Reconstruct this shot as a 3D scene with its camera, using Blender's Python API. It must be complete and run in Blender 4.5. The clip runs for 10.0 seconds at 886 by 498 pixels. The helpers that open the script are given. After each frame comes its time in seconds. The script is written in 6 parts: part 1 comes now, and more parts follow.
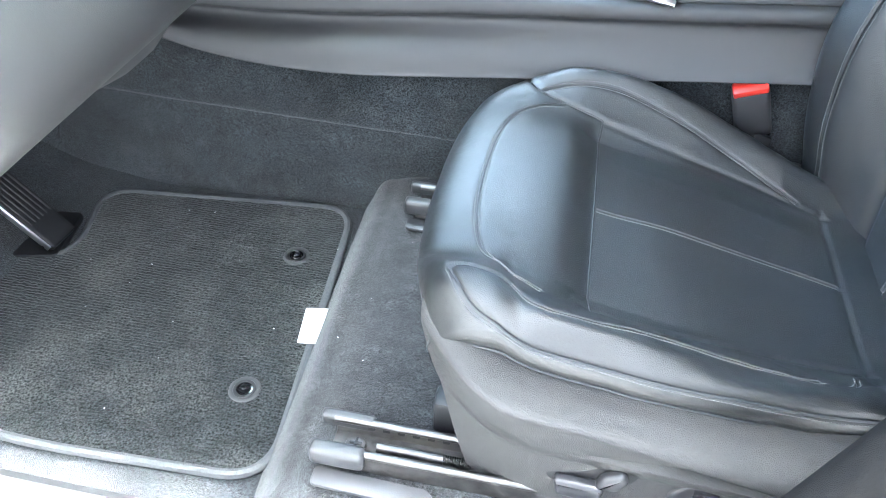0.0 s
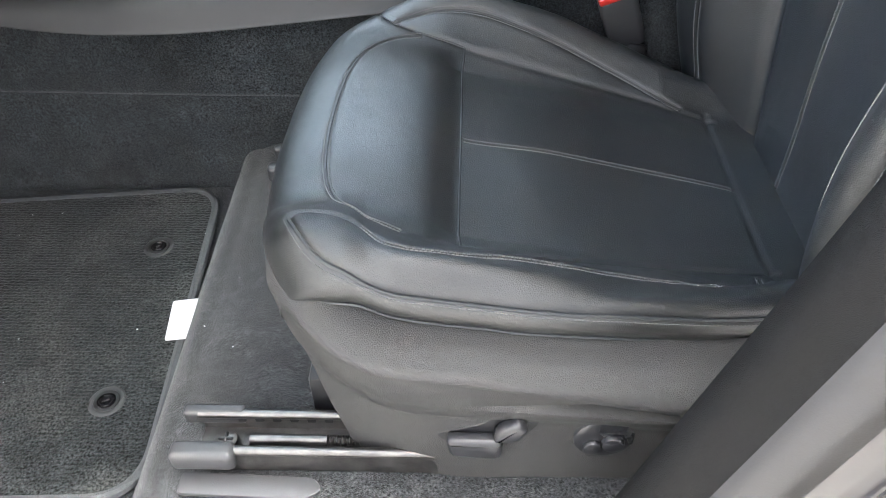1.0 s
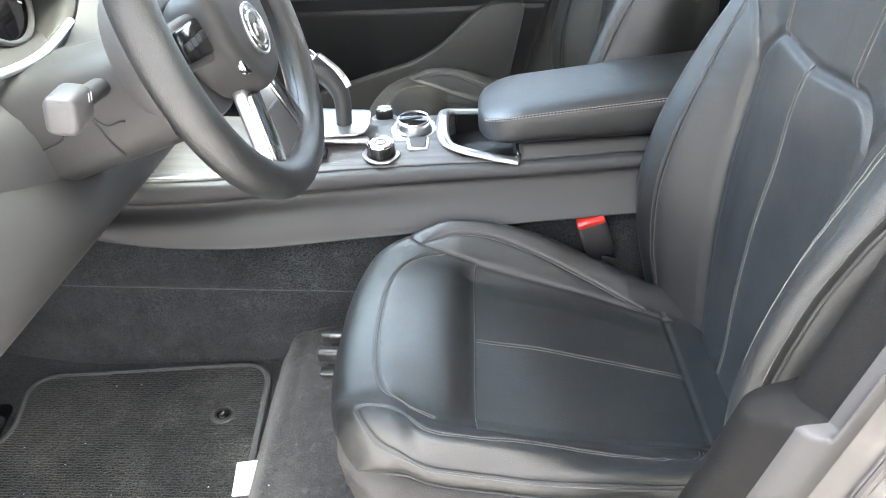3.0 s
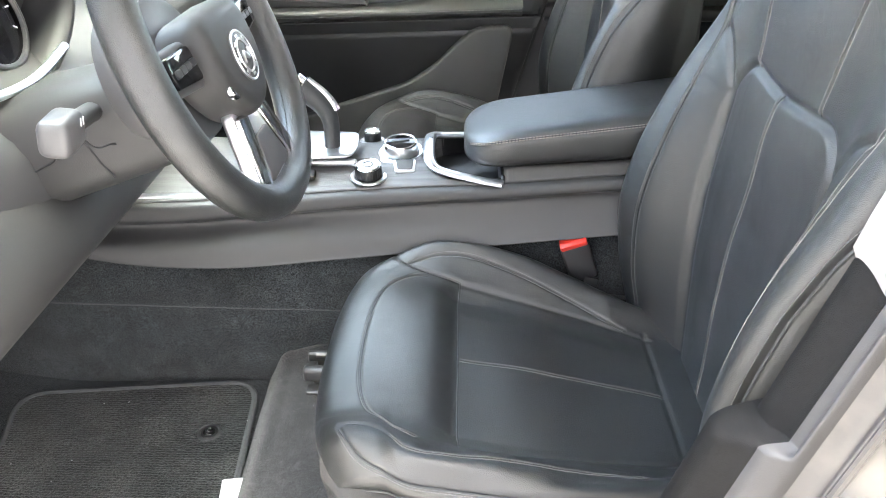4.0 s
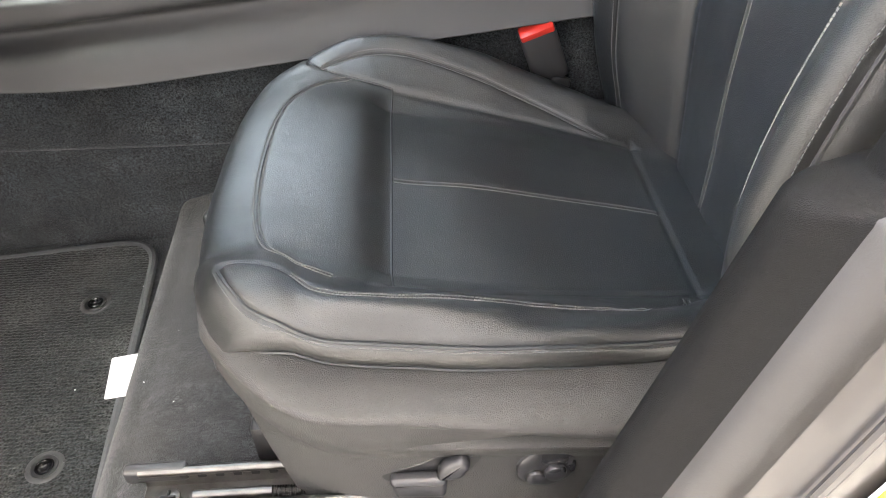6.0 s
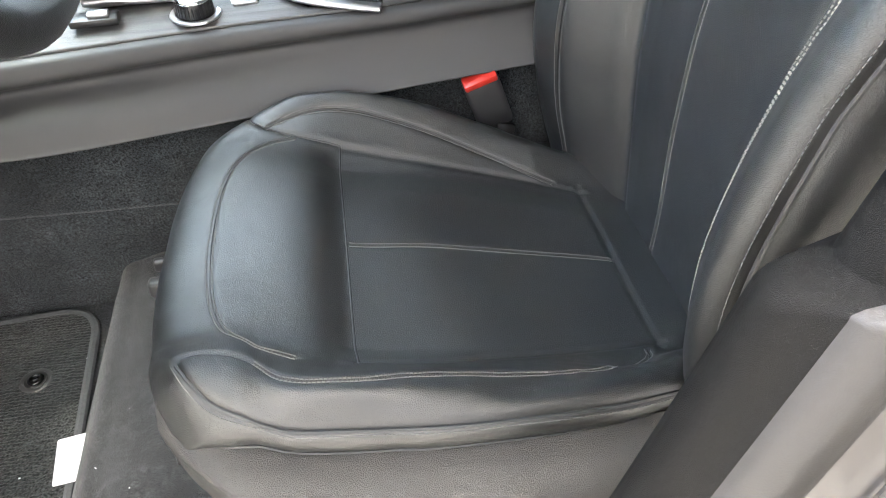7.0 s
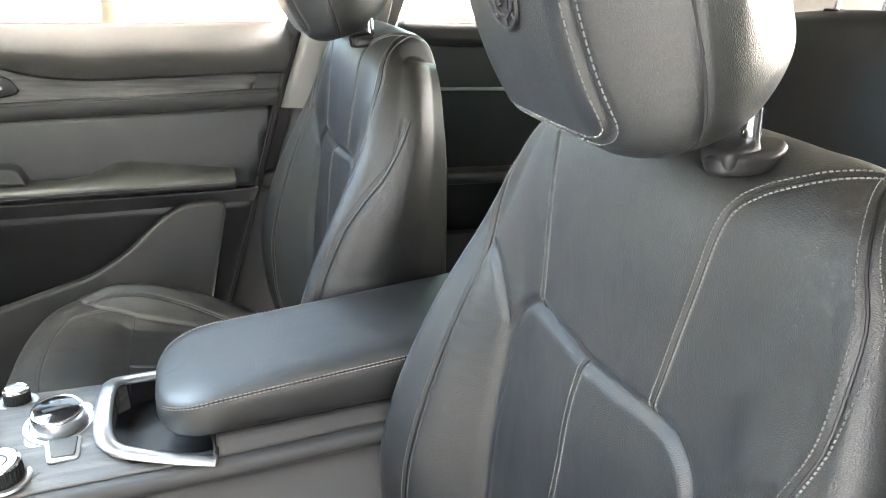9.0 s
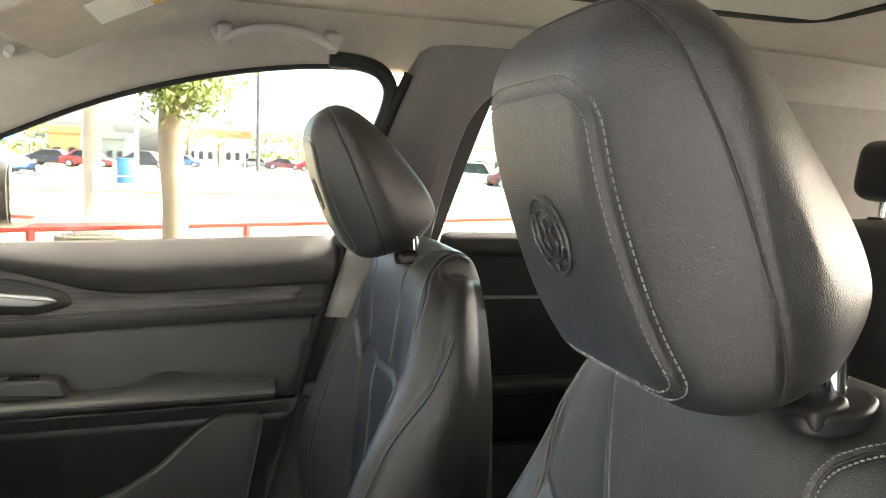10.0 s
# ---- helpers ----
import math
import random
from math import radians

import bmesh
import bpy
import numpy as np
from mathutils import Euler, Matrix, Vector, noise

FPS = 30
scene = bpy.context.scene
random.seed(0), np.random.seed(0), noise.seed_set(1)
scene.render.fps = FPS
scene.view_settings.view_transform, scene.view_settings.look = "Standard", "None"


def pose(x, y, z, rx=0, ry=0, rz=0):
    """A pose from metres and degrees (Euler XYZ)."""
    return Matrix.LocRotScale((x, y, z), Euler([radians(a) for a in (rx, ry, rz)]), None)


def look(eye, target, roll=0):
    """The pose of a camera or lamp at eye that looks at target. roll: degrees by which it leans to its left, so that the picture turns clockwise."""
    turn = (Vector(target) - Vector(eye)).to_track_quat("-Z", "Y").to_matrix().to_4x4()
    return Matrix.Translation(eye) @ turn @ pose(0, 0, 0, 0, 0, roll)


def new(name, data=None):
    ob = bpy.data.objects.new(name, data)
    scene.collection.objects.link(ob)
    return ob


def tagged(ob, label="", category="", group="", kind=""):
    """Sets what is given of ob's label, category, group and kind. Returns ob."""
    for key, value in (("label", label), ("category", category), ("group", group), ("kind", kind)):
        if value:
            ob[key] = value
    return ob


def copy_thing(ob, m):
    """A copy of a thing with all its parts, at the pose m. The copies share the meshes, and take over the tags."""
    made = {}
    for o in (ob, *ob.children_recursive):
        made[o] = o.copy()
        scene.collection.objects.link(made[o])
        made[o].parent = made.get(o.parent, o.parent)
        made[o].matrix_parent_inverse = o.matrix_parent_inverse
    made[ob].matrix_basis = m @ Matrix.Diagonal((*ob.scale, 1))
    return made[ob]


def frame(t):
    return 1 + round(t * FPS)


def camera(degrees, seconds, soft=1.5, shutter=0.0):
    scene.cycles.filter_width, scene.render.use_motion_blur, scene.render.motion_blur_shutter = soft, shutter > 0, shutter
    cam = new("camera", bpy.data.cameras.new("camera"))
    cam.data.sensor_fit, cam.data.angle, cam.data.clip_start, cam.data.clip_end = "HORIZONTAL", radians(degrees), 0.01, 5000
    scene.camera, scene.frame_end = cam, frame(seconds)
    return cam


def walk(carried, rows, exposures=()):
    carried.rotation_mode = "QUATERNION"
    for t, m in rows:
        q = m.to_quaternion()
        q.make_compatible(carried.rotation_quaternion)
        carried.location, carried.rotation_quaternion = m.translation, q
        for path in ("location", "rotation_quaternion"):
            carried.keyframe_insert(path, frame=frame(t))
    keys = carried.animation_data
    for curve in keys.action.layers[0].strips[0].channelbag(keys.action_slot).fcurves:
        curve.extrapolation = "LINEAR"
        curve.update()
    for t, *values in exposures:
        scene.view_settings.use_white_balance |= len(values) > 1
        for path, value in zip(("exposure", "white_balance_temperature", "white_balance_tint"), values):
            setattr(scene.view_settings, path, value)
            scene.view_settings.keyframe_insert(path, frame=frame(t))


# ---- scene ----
cam = camera(61.8, 10.0, soft=1.0)
PATH = [
    (0, (-0.056, -0.674, 0.764), (-0.311, 0.805, -0.558), 2.2),
    (0.5, (0.0, -0.708, 0.722), (-0.136, 0.776, -0.612), 0.2),
    (1, (0.007, -0.624, 0.678), (-0.065, 0.848, -0.674), -1.5),
    (1.5, (0.007, -0.582, 0.657), (-0.025, 0.884, -0.704), -2.4),
    (2, (0.006, -0.594, 0.667), (-0.031, 0.918, -0.642), -2.6),
    (2.5, (-0.012, -0.706, 0.779), (-0.074, 0.902, -0.409), -2.1),
    (3, (-0.013, -0.775, 0.88), (-0.079, 0.922, -0.176), -1.0),
    (3.2, (-0.01, -0.789, 0.903), (-0.074, 0.936, -0.108), -0.7),
    (4.3, (0.006, -0.791, 0.88), (-0.037, 0.929, -0.138), -0.3),
    (4.5, (0.012, -0.782, 0.849), (-0.023, 0.913, -0.212), -0.7),
    (5, (0.019, -0.727, 0.756), (0.017, 0.892, -0.419), -1.4),
    (5.5, (0.023, -0.659, 0.709), (0.057, 0.888, -0.558), -1.8),
    (5.7, (0.024, -0.637, 0.692), (0.066, 0.89, -0.599), -1.9),
    (6.8, (0.037, -0.611, 0.686), (0.152, 0.91, -0.608), -2.9),
    (7, (0.014, -0.589, 0.719), (0.226, 0.947, -0.545), -1.5),
    (7.5, (0.028, -0.541, 0.801), (0.368, 1.046, -0.367), -0.9),
    (8, (0.05, -0.504, 0.85), (0.519, 1.145, -0.179), 0.3),
    (8.5, (0.063, -0.475, 0.889), (0.652, 1.225, 0.017), 1.9),
    (9, (0.063, -0.449, 0.917), (0.689, 1.309, 0.197), 3.1),
    (9.5, (0.061, -0.429, 0.933), (0.651, 1.41, 0.414), 3.5),
    (10, (0.068, -0.411, 0.943), (0.606, 1.502, 0.718), 2.2),
]
walk(cam, [(t, look(eye, target, roll)) for t, eye, target, roll in PATH], [(0.0, 8.38, 5400, -1), (0.5, 7.75, 5700, 1), (1.0, 7.45, 6050, 3), (1.5, 7.66, 6150, 3), (3.0, 7.92, 6250, 3), (4.5, 7.87, 6400, 4), (5.5, 7.60, 6750, 6), (7.0, 7.62, 6500, 3), (8.0, 7.90, 6500, 1), (9.5, 7.75, 6450, 3), (10.0, 6.78, 6950, 4)])

# x runs to the rear of the car, y to the passenger side, z up; the driver's mat lies at z = 0
MID, GROUND = 0.375, -0.45

# ---- world and light ----
world = bpy.data.worlds.new("sky")
scene.world = world
world.use_nodes = True
wn = world.node_tree.nodes
sky = wn.new("ShaderNodeTexSky")
sky.sky_type, sky.sun_disc = "NISHITA", False
sky.dust_density, sky.air_density, sky.ozone_density = 7.0, 0.32, 0.4
sky.sun_elevation, sky.sun_rotation = radians(52), radians(88)
wn["Background"].inputs[1].default_value = 0.15
world.node_tree.links.new(sky.outputs[0], wn["Background"].inputs[0])
sun = new("sun", bpy.data.lights.new("sun", "SUN"))
sun.data.energy, sun.data.angle, sun.data.color = 0.85, radians(0.5), (1.0, 0.95, 0.87)
sun.matrix_world = look((6 * math.sin(radians(88)), 6 * math.cos(radians(88)), 6 * math.tan(radians(52))), (0, 0, 0))


# ---- materials ----
def material(name, base, rough=0.5, metal=0.0, vary=0.15, scale=8.0, bump=0.0, bump_scale=400.0, bump_kind="noise",
             spec=0.5, dirt=None, dirt_amount=0.0, dirt_scale=12.0, coat=0.0, sheen=0.0, stretch=(1, 1, 1), rough_vary=0.08, speck=0.0, speck_scale=700.0, crease=0.0, rib_warp=4.0, coat_rough=0.03):
    m = bpy.data.materials.new(name)
    m.use_nodes = True
    n, k = m.node_tree.nodes, m.node_tree.links
    b = n["Principled BSDF"]
    tc, mp = n.new("ShaderNodeTexCoord"), n.new("ShaderNodeMapping")
    mp.inputs["Scale"].default_value = stretch
    k.new(tc.outputs["Object"], mp.inputs[0])
    tex = n.new("ShaderNodeTexNoise")
    tex.inputs["Scale"].default_value, tex.inputs["Detail"].default_value = scale, 6
    k.new(mp.outputs[0], tex.inputs["Vector"])
    mr = n.new("ShaderNodeMapRange")
    mr.inputs[1].default_value, mr.inputs[2].default_value = 0.3, 0.7
    mr.inputs[3].default_value, mr.inputs[4].default_value = 1 - vary, 1 + vary
    k.new(tex.outputs["Fac"], mr.inputs[0])
    mul = n.new("ShaderNodeMix")
    mul.data_type, mul.blend_type = "RGBA", "MULTIPLY"
    mul.inputs[0].default_value = 1.0
    mul.inputs[6].default_value = (*base, 1)
    k.new(mr.outputs[0], mul.inputs[7])
    out = mul.outputs[2]
    if dirt:
        t2 = n.new("ShaderNodeTexNoise")
        t2.inputs["Scale"].default_value, t2.inputs["Detail"].default_value = dirt_scale, 9
        k.new(tc.outputs["Object"], t2.inputs["Vector"])
        r2 = n.new("ShaderNodeMapRange")
        r2.inputs[1].default_value, r2.inputs[2].default_value, r2.inputs[4].default_value = 0.48, 0.78, dirt_amount
        k.new(t2.outputs["Fac"], r2.inputs[0])
        mx = n.new("ShaderNodeMix")
        mx.data_type = "RGBA"
        k.new(r2.outputs[0], mx.inputs[0])
        k.new(out, mx.inputs[6])
        mx.inputs[7].default_value = (*dirt, 1)
        out = mx.outputs[2]
    if speck:
        t4 = n.new("ShaderNodeTexNoise")
        t4.inputs["Scale"].default_value, t4.inputs["Detail"].default_value = speck_scale, 3
        k.new(tc.outputs["Object"], t4.inputs["Vector"])
        r4 = n.new("ShaderNodeMapRange")
        r4.inputs[1].default_value, r4.inputs[2].default_value = 0.35, 0.68
        r4.inputs[3].default_value, r4.inputs[4].default_value = 1 - 0.75 * speck, 1 + 1.6 * speck
        k.new(t4.outputs["Fac"], r4.inputs[0])
        m4 = n.new("ShaderNodeMix")
        m4.data_type, m4.blend_type = "RGBA", "MULTIPLY"
        m4.inputs[0].default_value = 1.0
        k.new(out, m4.inputs[6])
        k.new(r4.outputs[0], m4.inputs[7])
        out = m4.outputs[2]
    k.new(out, b.inputs["Base Color"])
    b.inputs["Metallic"].default_value = metal
    b.inputs["Specular IOR Level"].default_value = spec
    b.inputs["Coat Weight"].default_value = coat
    b.inputs["Coat Roughness"].default_value = coat_rough
    b.inputs["Sheen Weight"].default_value = sheen
    rr = n.new("ShaderNodeMapRange")
    rr.inputs[1].default_value, rr.inputs[2].default_value = 0.3, 0.7
    rr.inputs[3].default_value, rr.inputs[4].default_value = max(0.02, rough - rough_vary), rough + rough_vary
    k.new(tex.outputs["Fac"], rr.inputs[0])
    k.new(rr.outputs[0], b.inputs["Roughness"])
    if bump:
        if bump_kind == "leather":
            t3 = n.new("ShaderNodeTexVoronoi")
            t3.feature = "F1"
            h = t3.outputs["Distance"]
        elif bump_kind == "rib":
            t3 = n.new("ShaderNodeTexWave")
            t3.bands_direction = "Y"
            t3.inputs["Distortion"].default_value, t3.inputs["Detail"].default_value, t3.inputs["Detail Scale"].default_value = rib_warp, 3.0, 3.0
            h = t3.outputs["Fac"]
        else:
            t3 = n.new("ShaderNodeTexNoise")
            t3.inputs["Detail"].default_value = 4
            h = t3.outputs["Fac"]
        t3.inputs["Scale"].default_value = bump_scale
        k.new(mp.outputs[0], t3.inputs["Vector"])
        bp = n.new("ShaderNodeBump")
        bp.inputs["Strength"].default_value, bp.inputs["Distance"].default_value = bump, 0.002
        k.new(h, bp.inputs["Height"])
        k.new(bp.outputs[0], b.inputs["Normal"])
        if coat:
            k.new(bp.outputs[0], b.inputs["Coat Normal"])
        if crease:
            t5, b5 = n.new("ShaderNodeTexNoise"), n.new("ShaderNodeBump")
            t5.inputs["Scale"].default_value, t5.inputs["Detail"].default_value, t5.inputs["Distortion"].default_value = 26, 5, 0.6
            b5.inputs["Strength"].default_value, b5.inputs["Distance"].default_value = crease, 0.004
            k.new(mp.outputs[0], t5.inputs["Vector"])
            k.new(t5.outputs["Fac"], b5.inputs["Height"])
            k.new(b5.outputs[0], bp.inputs["Normal"])
    return m


LEATHER = material("black_leather", (0.0076, 0.0082, 0.0080), 0.50, vary=0.22, scale=9, bump=0.22, bump_scale=1050, bump_kind="leather", spec=0.60, rough_vary=0.06, crease=0.22, coat=0.75, coat_rough=0.36)
LEATHER_DULL = material("dull_black_vinyl", (0.045, 0.047, 0.045), 0.42, vary=0.2, scale=9, bump=0.12, bump_scale=1200, bump_kind="leather", spec=0.5)
LEATHER_SIDE = material("black_vinyl", (0.030, 0.032, 0.034), 0.42, vary=0.2, scale=9, bump=0.12, bump_scale=1200, bump_kind="leather")
GRAINED = material("grained_plastic", (0.040, 0.039, 0.038), 0.38, vary=0.15, scale=10, bump=0.5, bump_scale=1500, bump_kind="leather")
SMOOTH = material("smooth_dark_plastic", (0.044, 0.044, 0.045), 0.58, vary=0.12, scale=6, bump=0.04, bump_scale=900)
CARPET = material("black_carpet", (0.014, 0.0165, 0.0185), 0.95, vary=0.45, scale=14, speck=1.2, speck_scale=420, bump=1.0, bump_scale=900, spec=0.1, sheen=0.25, dirt=(0.07, 0.07, 0.07), dirt_amount=0.25, dirt_scale=30)
CARPET_GREY = material("worn_grey_carpet", (0.0125, 0.013, 0.014), 0.95, vary=0.4, scale=25, speck=1.25, speck_scale=430, bump=1.0, bump_scale=800, spec=0.1, sheen=0.25, dirt=(0.07, 0.07, 0.07), dirt_amount=0.3, dirt_scale=60)
MAT = material("ribbed_mat_pile", (0.0135, 0.0148, 0.0155), 0.95, vary=0.4, scale=40, speck=1.2, speck_scale=380, bump=0.55, bump_scale=62, rib_warp=5.0, bump_kind="rib", spec=0.1, sheen=0.2, dirt=(0.12, 0.118, 0.11), dirt_amount=0.3, dirt_scale=7)
BINDING = material("mat_binding", (0.075, 0.078, 0.082), 0.8, vary=0.2, scale=300, bump=0.6, bump_scale=700)
THREAD = material("grey_thread", (0.16, 0.16, 0.155), 0.7, vary=0.1, scale=200)
THREAD_TAN = material("brownish_thread", (0.30, 0.27, 0.245), 0.7, vary=0.1, scale=200)
THREAD_DARK = material("dark_thread", (0.02, 0.02, 0.022), 0.7, vary=0.1, scale=200)
CHROME = material("chrome", (0.75, 0.75, 0.76), 0.12, 1.0, vary=0.03, rough_vary=0.03)
SATIN = material("satin_silver", (0.62, 0.63, 0.65), 0.32, 1.0, vary=0.05, scale=30, rough_vary=0.05)
STEEL = material("oiled_steel", (0.15, 0.145, 0.14), 0.42, 1.0, vary=0.3, scale=60, bump=0.1, bump_scale=300)
BLACK = material("black_plastic", (0.012, 0.012, 0.013), 0.4, vary=0.1)
BLACK_GLOSS = material("gloss_black", (0.008, 0.008, 0.009), 0.08, vary=0.05, rough_vary=0.02)
WOOD = material("dark_open_pore_wood", (0.085, 0.083, 0.083), 0.45, vary=0.45, scale=9, bump=0.35, bump_scale=60, stretch=(1, 14, 14))
RUBBER = material("black_rubber", (0.015, 0.015, 0.015), 0.65, vary=0.1, bump=0.1, bump_scale=300)
RED = material("red_button", (0.55, 0.03, 0.02), 0.4, vary=0.05)
HEADLINER = material("grey_headliner_cloth", (0.46, 0.43, 0.39), 0.95, vary=0.06, scale=40, bump=0.3, bump_scale=1200, spec=0.1)
LIGHT_TRIM = material("light_grey_trim", (0.42, 0.41, 0.40), 0.6, vary=0.05, scale=20, bump=0.1, bump_scale=900)
PILLAR = material("matt_pillar_trim", (0.0075, 0.0073, 0.0070), 0.70, spec=0.13, vary=0.18, scale=9, bump=0.3, bump_scale=1500, bump_kind="leather")
PAINT = material("grey_body_paint", (0.05, 0.045, 0.04), 0.35, 0.2, vary=0.06, scale=5, coat=0.4, dirt=(0.3, 0.26, 0.2), dirt_amount=0.3)
RAIL_CAP = material("rail_cap_plastic", (0.038, 0.038, 0.040), 0.45, vary=0.1, bump=0.1, bump_scale=700)
COLUMN = material("column_plastic", (0.030, 0.0295, 0.029), 0.55, vary=0.12, scale=7, bump=0.1, bump_scale=800)
PAPER = material("white_paper", (0.62, 0.62, 0.64), 0.7, vary=0.03)
YELLOW = material("yellow_print", (0.60, 0.38, 0.01), 0.6, vary=0.03)
INK = material("black_ink", (0.03, 0.03, 0.03), 0.6, vary=0.03)
GREY_INK = material("grey_ink", (0.52, 0.50, 0.55), 0.6, vary=0.03)
ICON = material("light_icon_print", (0.6, 0.6, 0.6), 0.5, vary=0.02)
TAG_PRINT = material("worn_tag_print", (0.24, 0.24, 0.24), 0.6, vary=0.3, scale=400)
COVER_TRIM = material("smooth_grey_trim", (0.17, 0.168, 0.166), 0.42, spec=0.4, vary=0.05, scale=20, bump=0.08, bump_scale=900)
PILLAR_TRIM = material("grey_pillar_trim", (0.20, 0.195, 0.19), 0.65, spec=0.3, vary=0.05, scale=20, bump=0.1, bump_scale=900)
MIRROR = material("mirror_glass", (0.85, 0.87, 0.88), 0.02, 1.0, vary=0.01, rough_vary=0.01)
SEAL_GREY = material("grey_weatherstrip", (0.036, 0.034, 0.032), 0.6, vary=0.12, scale=14, bump=0.12, bump_scale=900)
SWITCH = material("switch_plastic", (0.022, 0.022, 0.024), 0.32, vary=0.08, bump=0.05, bump_scale=900)
LABEL = material("label_stock", (0.5, 0.5, 0.51), 0.5, vary=0.03)
GREY_PLASTIC = material("mid_grey_plastic", (0.075, 0.074, 0.075), 0.45, vary=0.08, bump=0.1, bump_scale=700)


def glass_material(name, tint):
    m = bpy.data.materials.new(name)
    m.use_nodes = True
    n, k = m.node_tree.nodes, m.node_tree.links
    n.remove(n["Principled BSDF"])
    t, g, mx, f = n.new("ShaderNodeBsdfTransparent"), n.new("ShaderNodeBsdfGlossy"), n.new("ShaderNodeMixShader"), n.new("ShaderNodeFresnel")
    t.inputs[0].default_value = (*tint, 1)
    g.inputs["Roughness"].default_value = 0.02
    k.new(f.outputs[0], mx.inputs[0])
    k.new(t.outputs[0], mx.inputs[1])
    k.new(g.outputs[0], mx.inputs[2])
    k.new(mx.outputs[0], n["Material Output"].inputs[0])
    return m


GLASS = glass_material("windscreen_glass", (0.90, 0.93, 0.86))
# the side window's strong tint holds down the brightness of the view outside
SIDE_GLASS = glass_material("side_window_glass", (0.40, 0.42, 0.408))
DARK_GLASS = glass_material("privacy_glass", (0.40, 0.47, 0.44))


# ---- building tools ----
def place(ob, parent):
    ob.parent = parent
    if parent:
        bpy.context.view_layer.update()
        ob.matrix_parent_inverse = parent.matrix_world.inverted()
    return ob


def mesh(name, verts, faces, mat, parent=None, label="", smooth=True):
    me = bpy.data.meshes.new(name)
    me.from_pydata([tuple(map(float, v)) for v in verts], [], [tuple(map(int, f)) for f in faces])
    me.materials.append(mat)
    if smooth:
        me.shade_smooth()
    ob = new(name, me)
    if label:
        ob["label"] = label
    if name == "stitching":
        ob["kind"] = "stuff"
    return place(ob, parent)


def part(name, bm, mat, parent=None, label="", smooth=True):
    me = bpy.data.meshes.new(name)
    bmesh.ops.recalc_face_normals(bm, faces=bm.faces)
    bm.to_mesh(me)
    bm.free()
    me.materials.append(mat)
    if smooth:
        me.shade_smooth()
        me.set_sharp_from_angle(angle=radians(40))
    ob = new(name, me)
    if label:
        ob["label"] = label
    return place(ob, parent)


def thing(name, at, label, category, group="", kind=""):
    ob = new(name)
    ob.empty_display_size = 0.05
    ob.location = at
    return tagged(ob, label, category, group, kind)


def box(size, m=None, bevel=0.004, segs=2, bm=None):
    """A rounded box, centred on the pose m."""
    own = bmesh.new()
    bmesh.ops.create_cube(own, size=1.0, matrix=Matrix.Diagonal((*size, 1)))
    if bevel:
        bmesh.ops.bevel(own, geom=own.edges[:], offset=min(bevel, min(size) * 0.49), segments=segs, affect="EDGES", profile=0.5)
    if m is not None:
        own.transform(m)
    return join(bm, own)


def join(bm, own):
    if bm is None:
        return own
    me = bpy.data.meshes.new("tmp")
    own.to_mesh(me)
    own.free()
    bm.from_mesh(me)
    bpy.data.meshes.remove(me)
    return bm


def disc(radius, height, m=None, bevel=0.002, segs=40, bm=None, top=None):
    own = bmesh.new()
    bmesh.ops.create_cone(own, cap_ends=True, segments=segs, radius1=radius, radius2=radius if top is None else top, depth=height)
    if bevel:
        rim = [e for e in own.edges if abs(e.verts[0].co.z - e.verts[1].co.z) < 1e-6]
        bmesh.ops.bevel(own, geom=rim, offset=bevel, segments=2, affect="EDGES", profile=0.5)
    if m is not None:
        own.transform(m)
    return join(bm, own)


def ring(major, minor, m=None, segs=48, sides=10, bm=None, squash=1.0):
    own = bmesh.new()
    rows = []
    for i in range(segs):
        a = 2 * math.pi * i / segs
        rows.append([own.verts.new(((major + minor * math.cos(b)) * math.cos(a), (major + minor * math.cos(b)) * math.sin(a), minor * squash * math.sin(b)))
                     for b in (2 * math.pi * j / sides for j in range(sides))])
    for i in range(segs):
        for j in range(sides):
            own.faces.new((rows[i][j], rows[(i + 1) % segs][j], rows[(i + 1) % segs][(j + 1) % sides], rows[i][(j + 1) % sides]))
    if m is not None:
        own.transform(m)
    return join(bm, own)


def prism(outline, depth, m=None, bevel=0.003, segs=2, bm=None):
    """A plate with the outline in x and y, depth thick upwards from z = 0, its edges rounded."""
    own = bmesh.new()
    low = [own.verts.new((x, y, 0)) for x, y in outline]
    face = own.faces.new(low)
    got = bmesh.ops.extrude_face_region(own, geom=[face])
    top = [v for v in got["geom"] if isinstance(v, bmesh.types.BMVert)]
    bmesh.ops.translate(own, verts=top, vec=(0, 0, depth))
    if bevel:
        flat = [e for e in own.edges if abs(e.verts[0].co.z - e.verts[1].co.z) < 1e-7]
        bmesh.ops.bevel(own, geom=flat, offset=bevel, segments=segs, affect="EDGES", profile=0.5)
    bmesh.ops.recalc_face_normals(own, faces=own.faces)
    if m is not None:
        own.transform(m)
    return join(bm, own)


def rounded(points, radius, n=5):
    """The outline with its corners rounded off."""
    out = []
    c = [Vector(p) for p in points]
    for i, p in enumerate(c):
        a, b = c[i - 1] - p, c[(i + 1) % len(c)] - p
        r = min(radius, a.length * 0.45, b.length * 0.45)
        s, e = p + a.normalized() * r, p + b.normalized() * r
        for j in range(n + 1):
            t = j / n
            out.append(tuple((1 - t) ** 2 * s + 2 * t * (1 - t) * p + t * t * e))
    return out


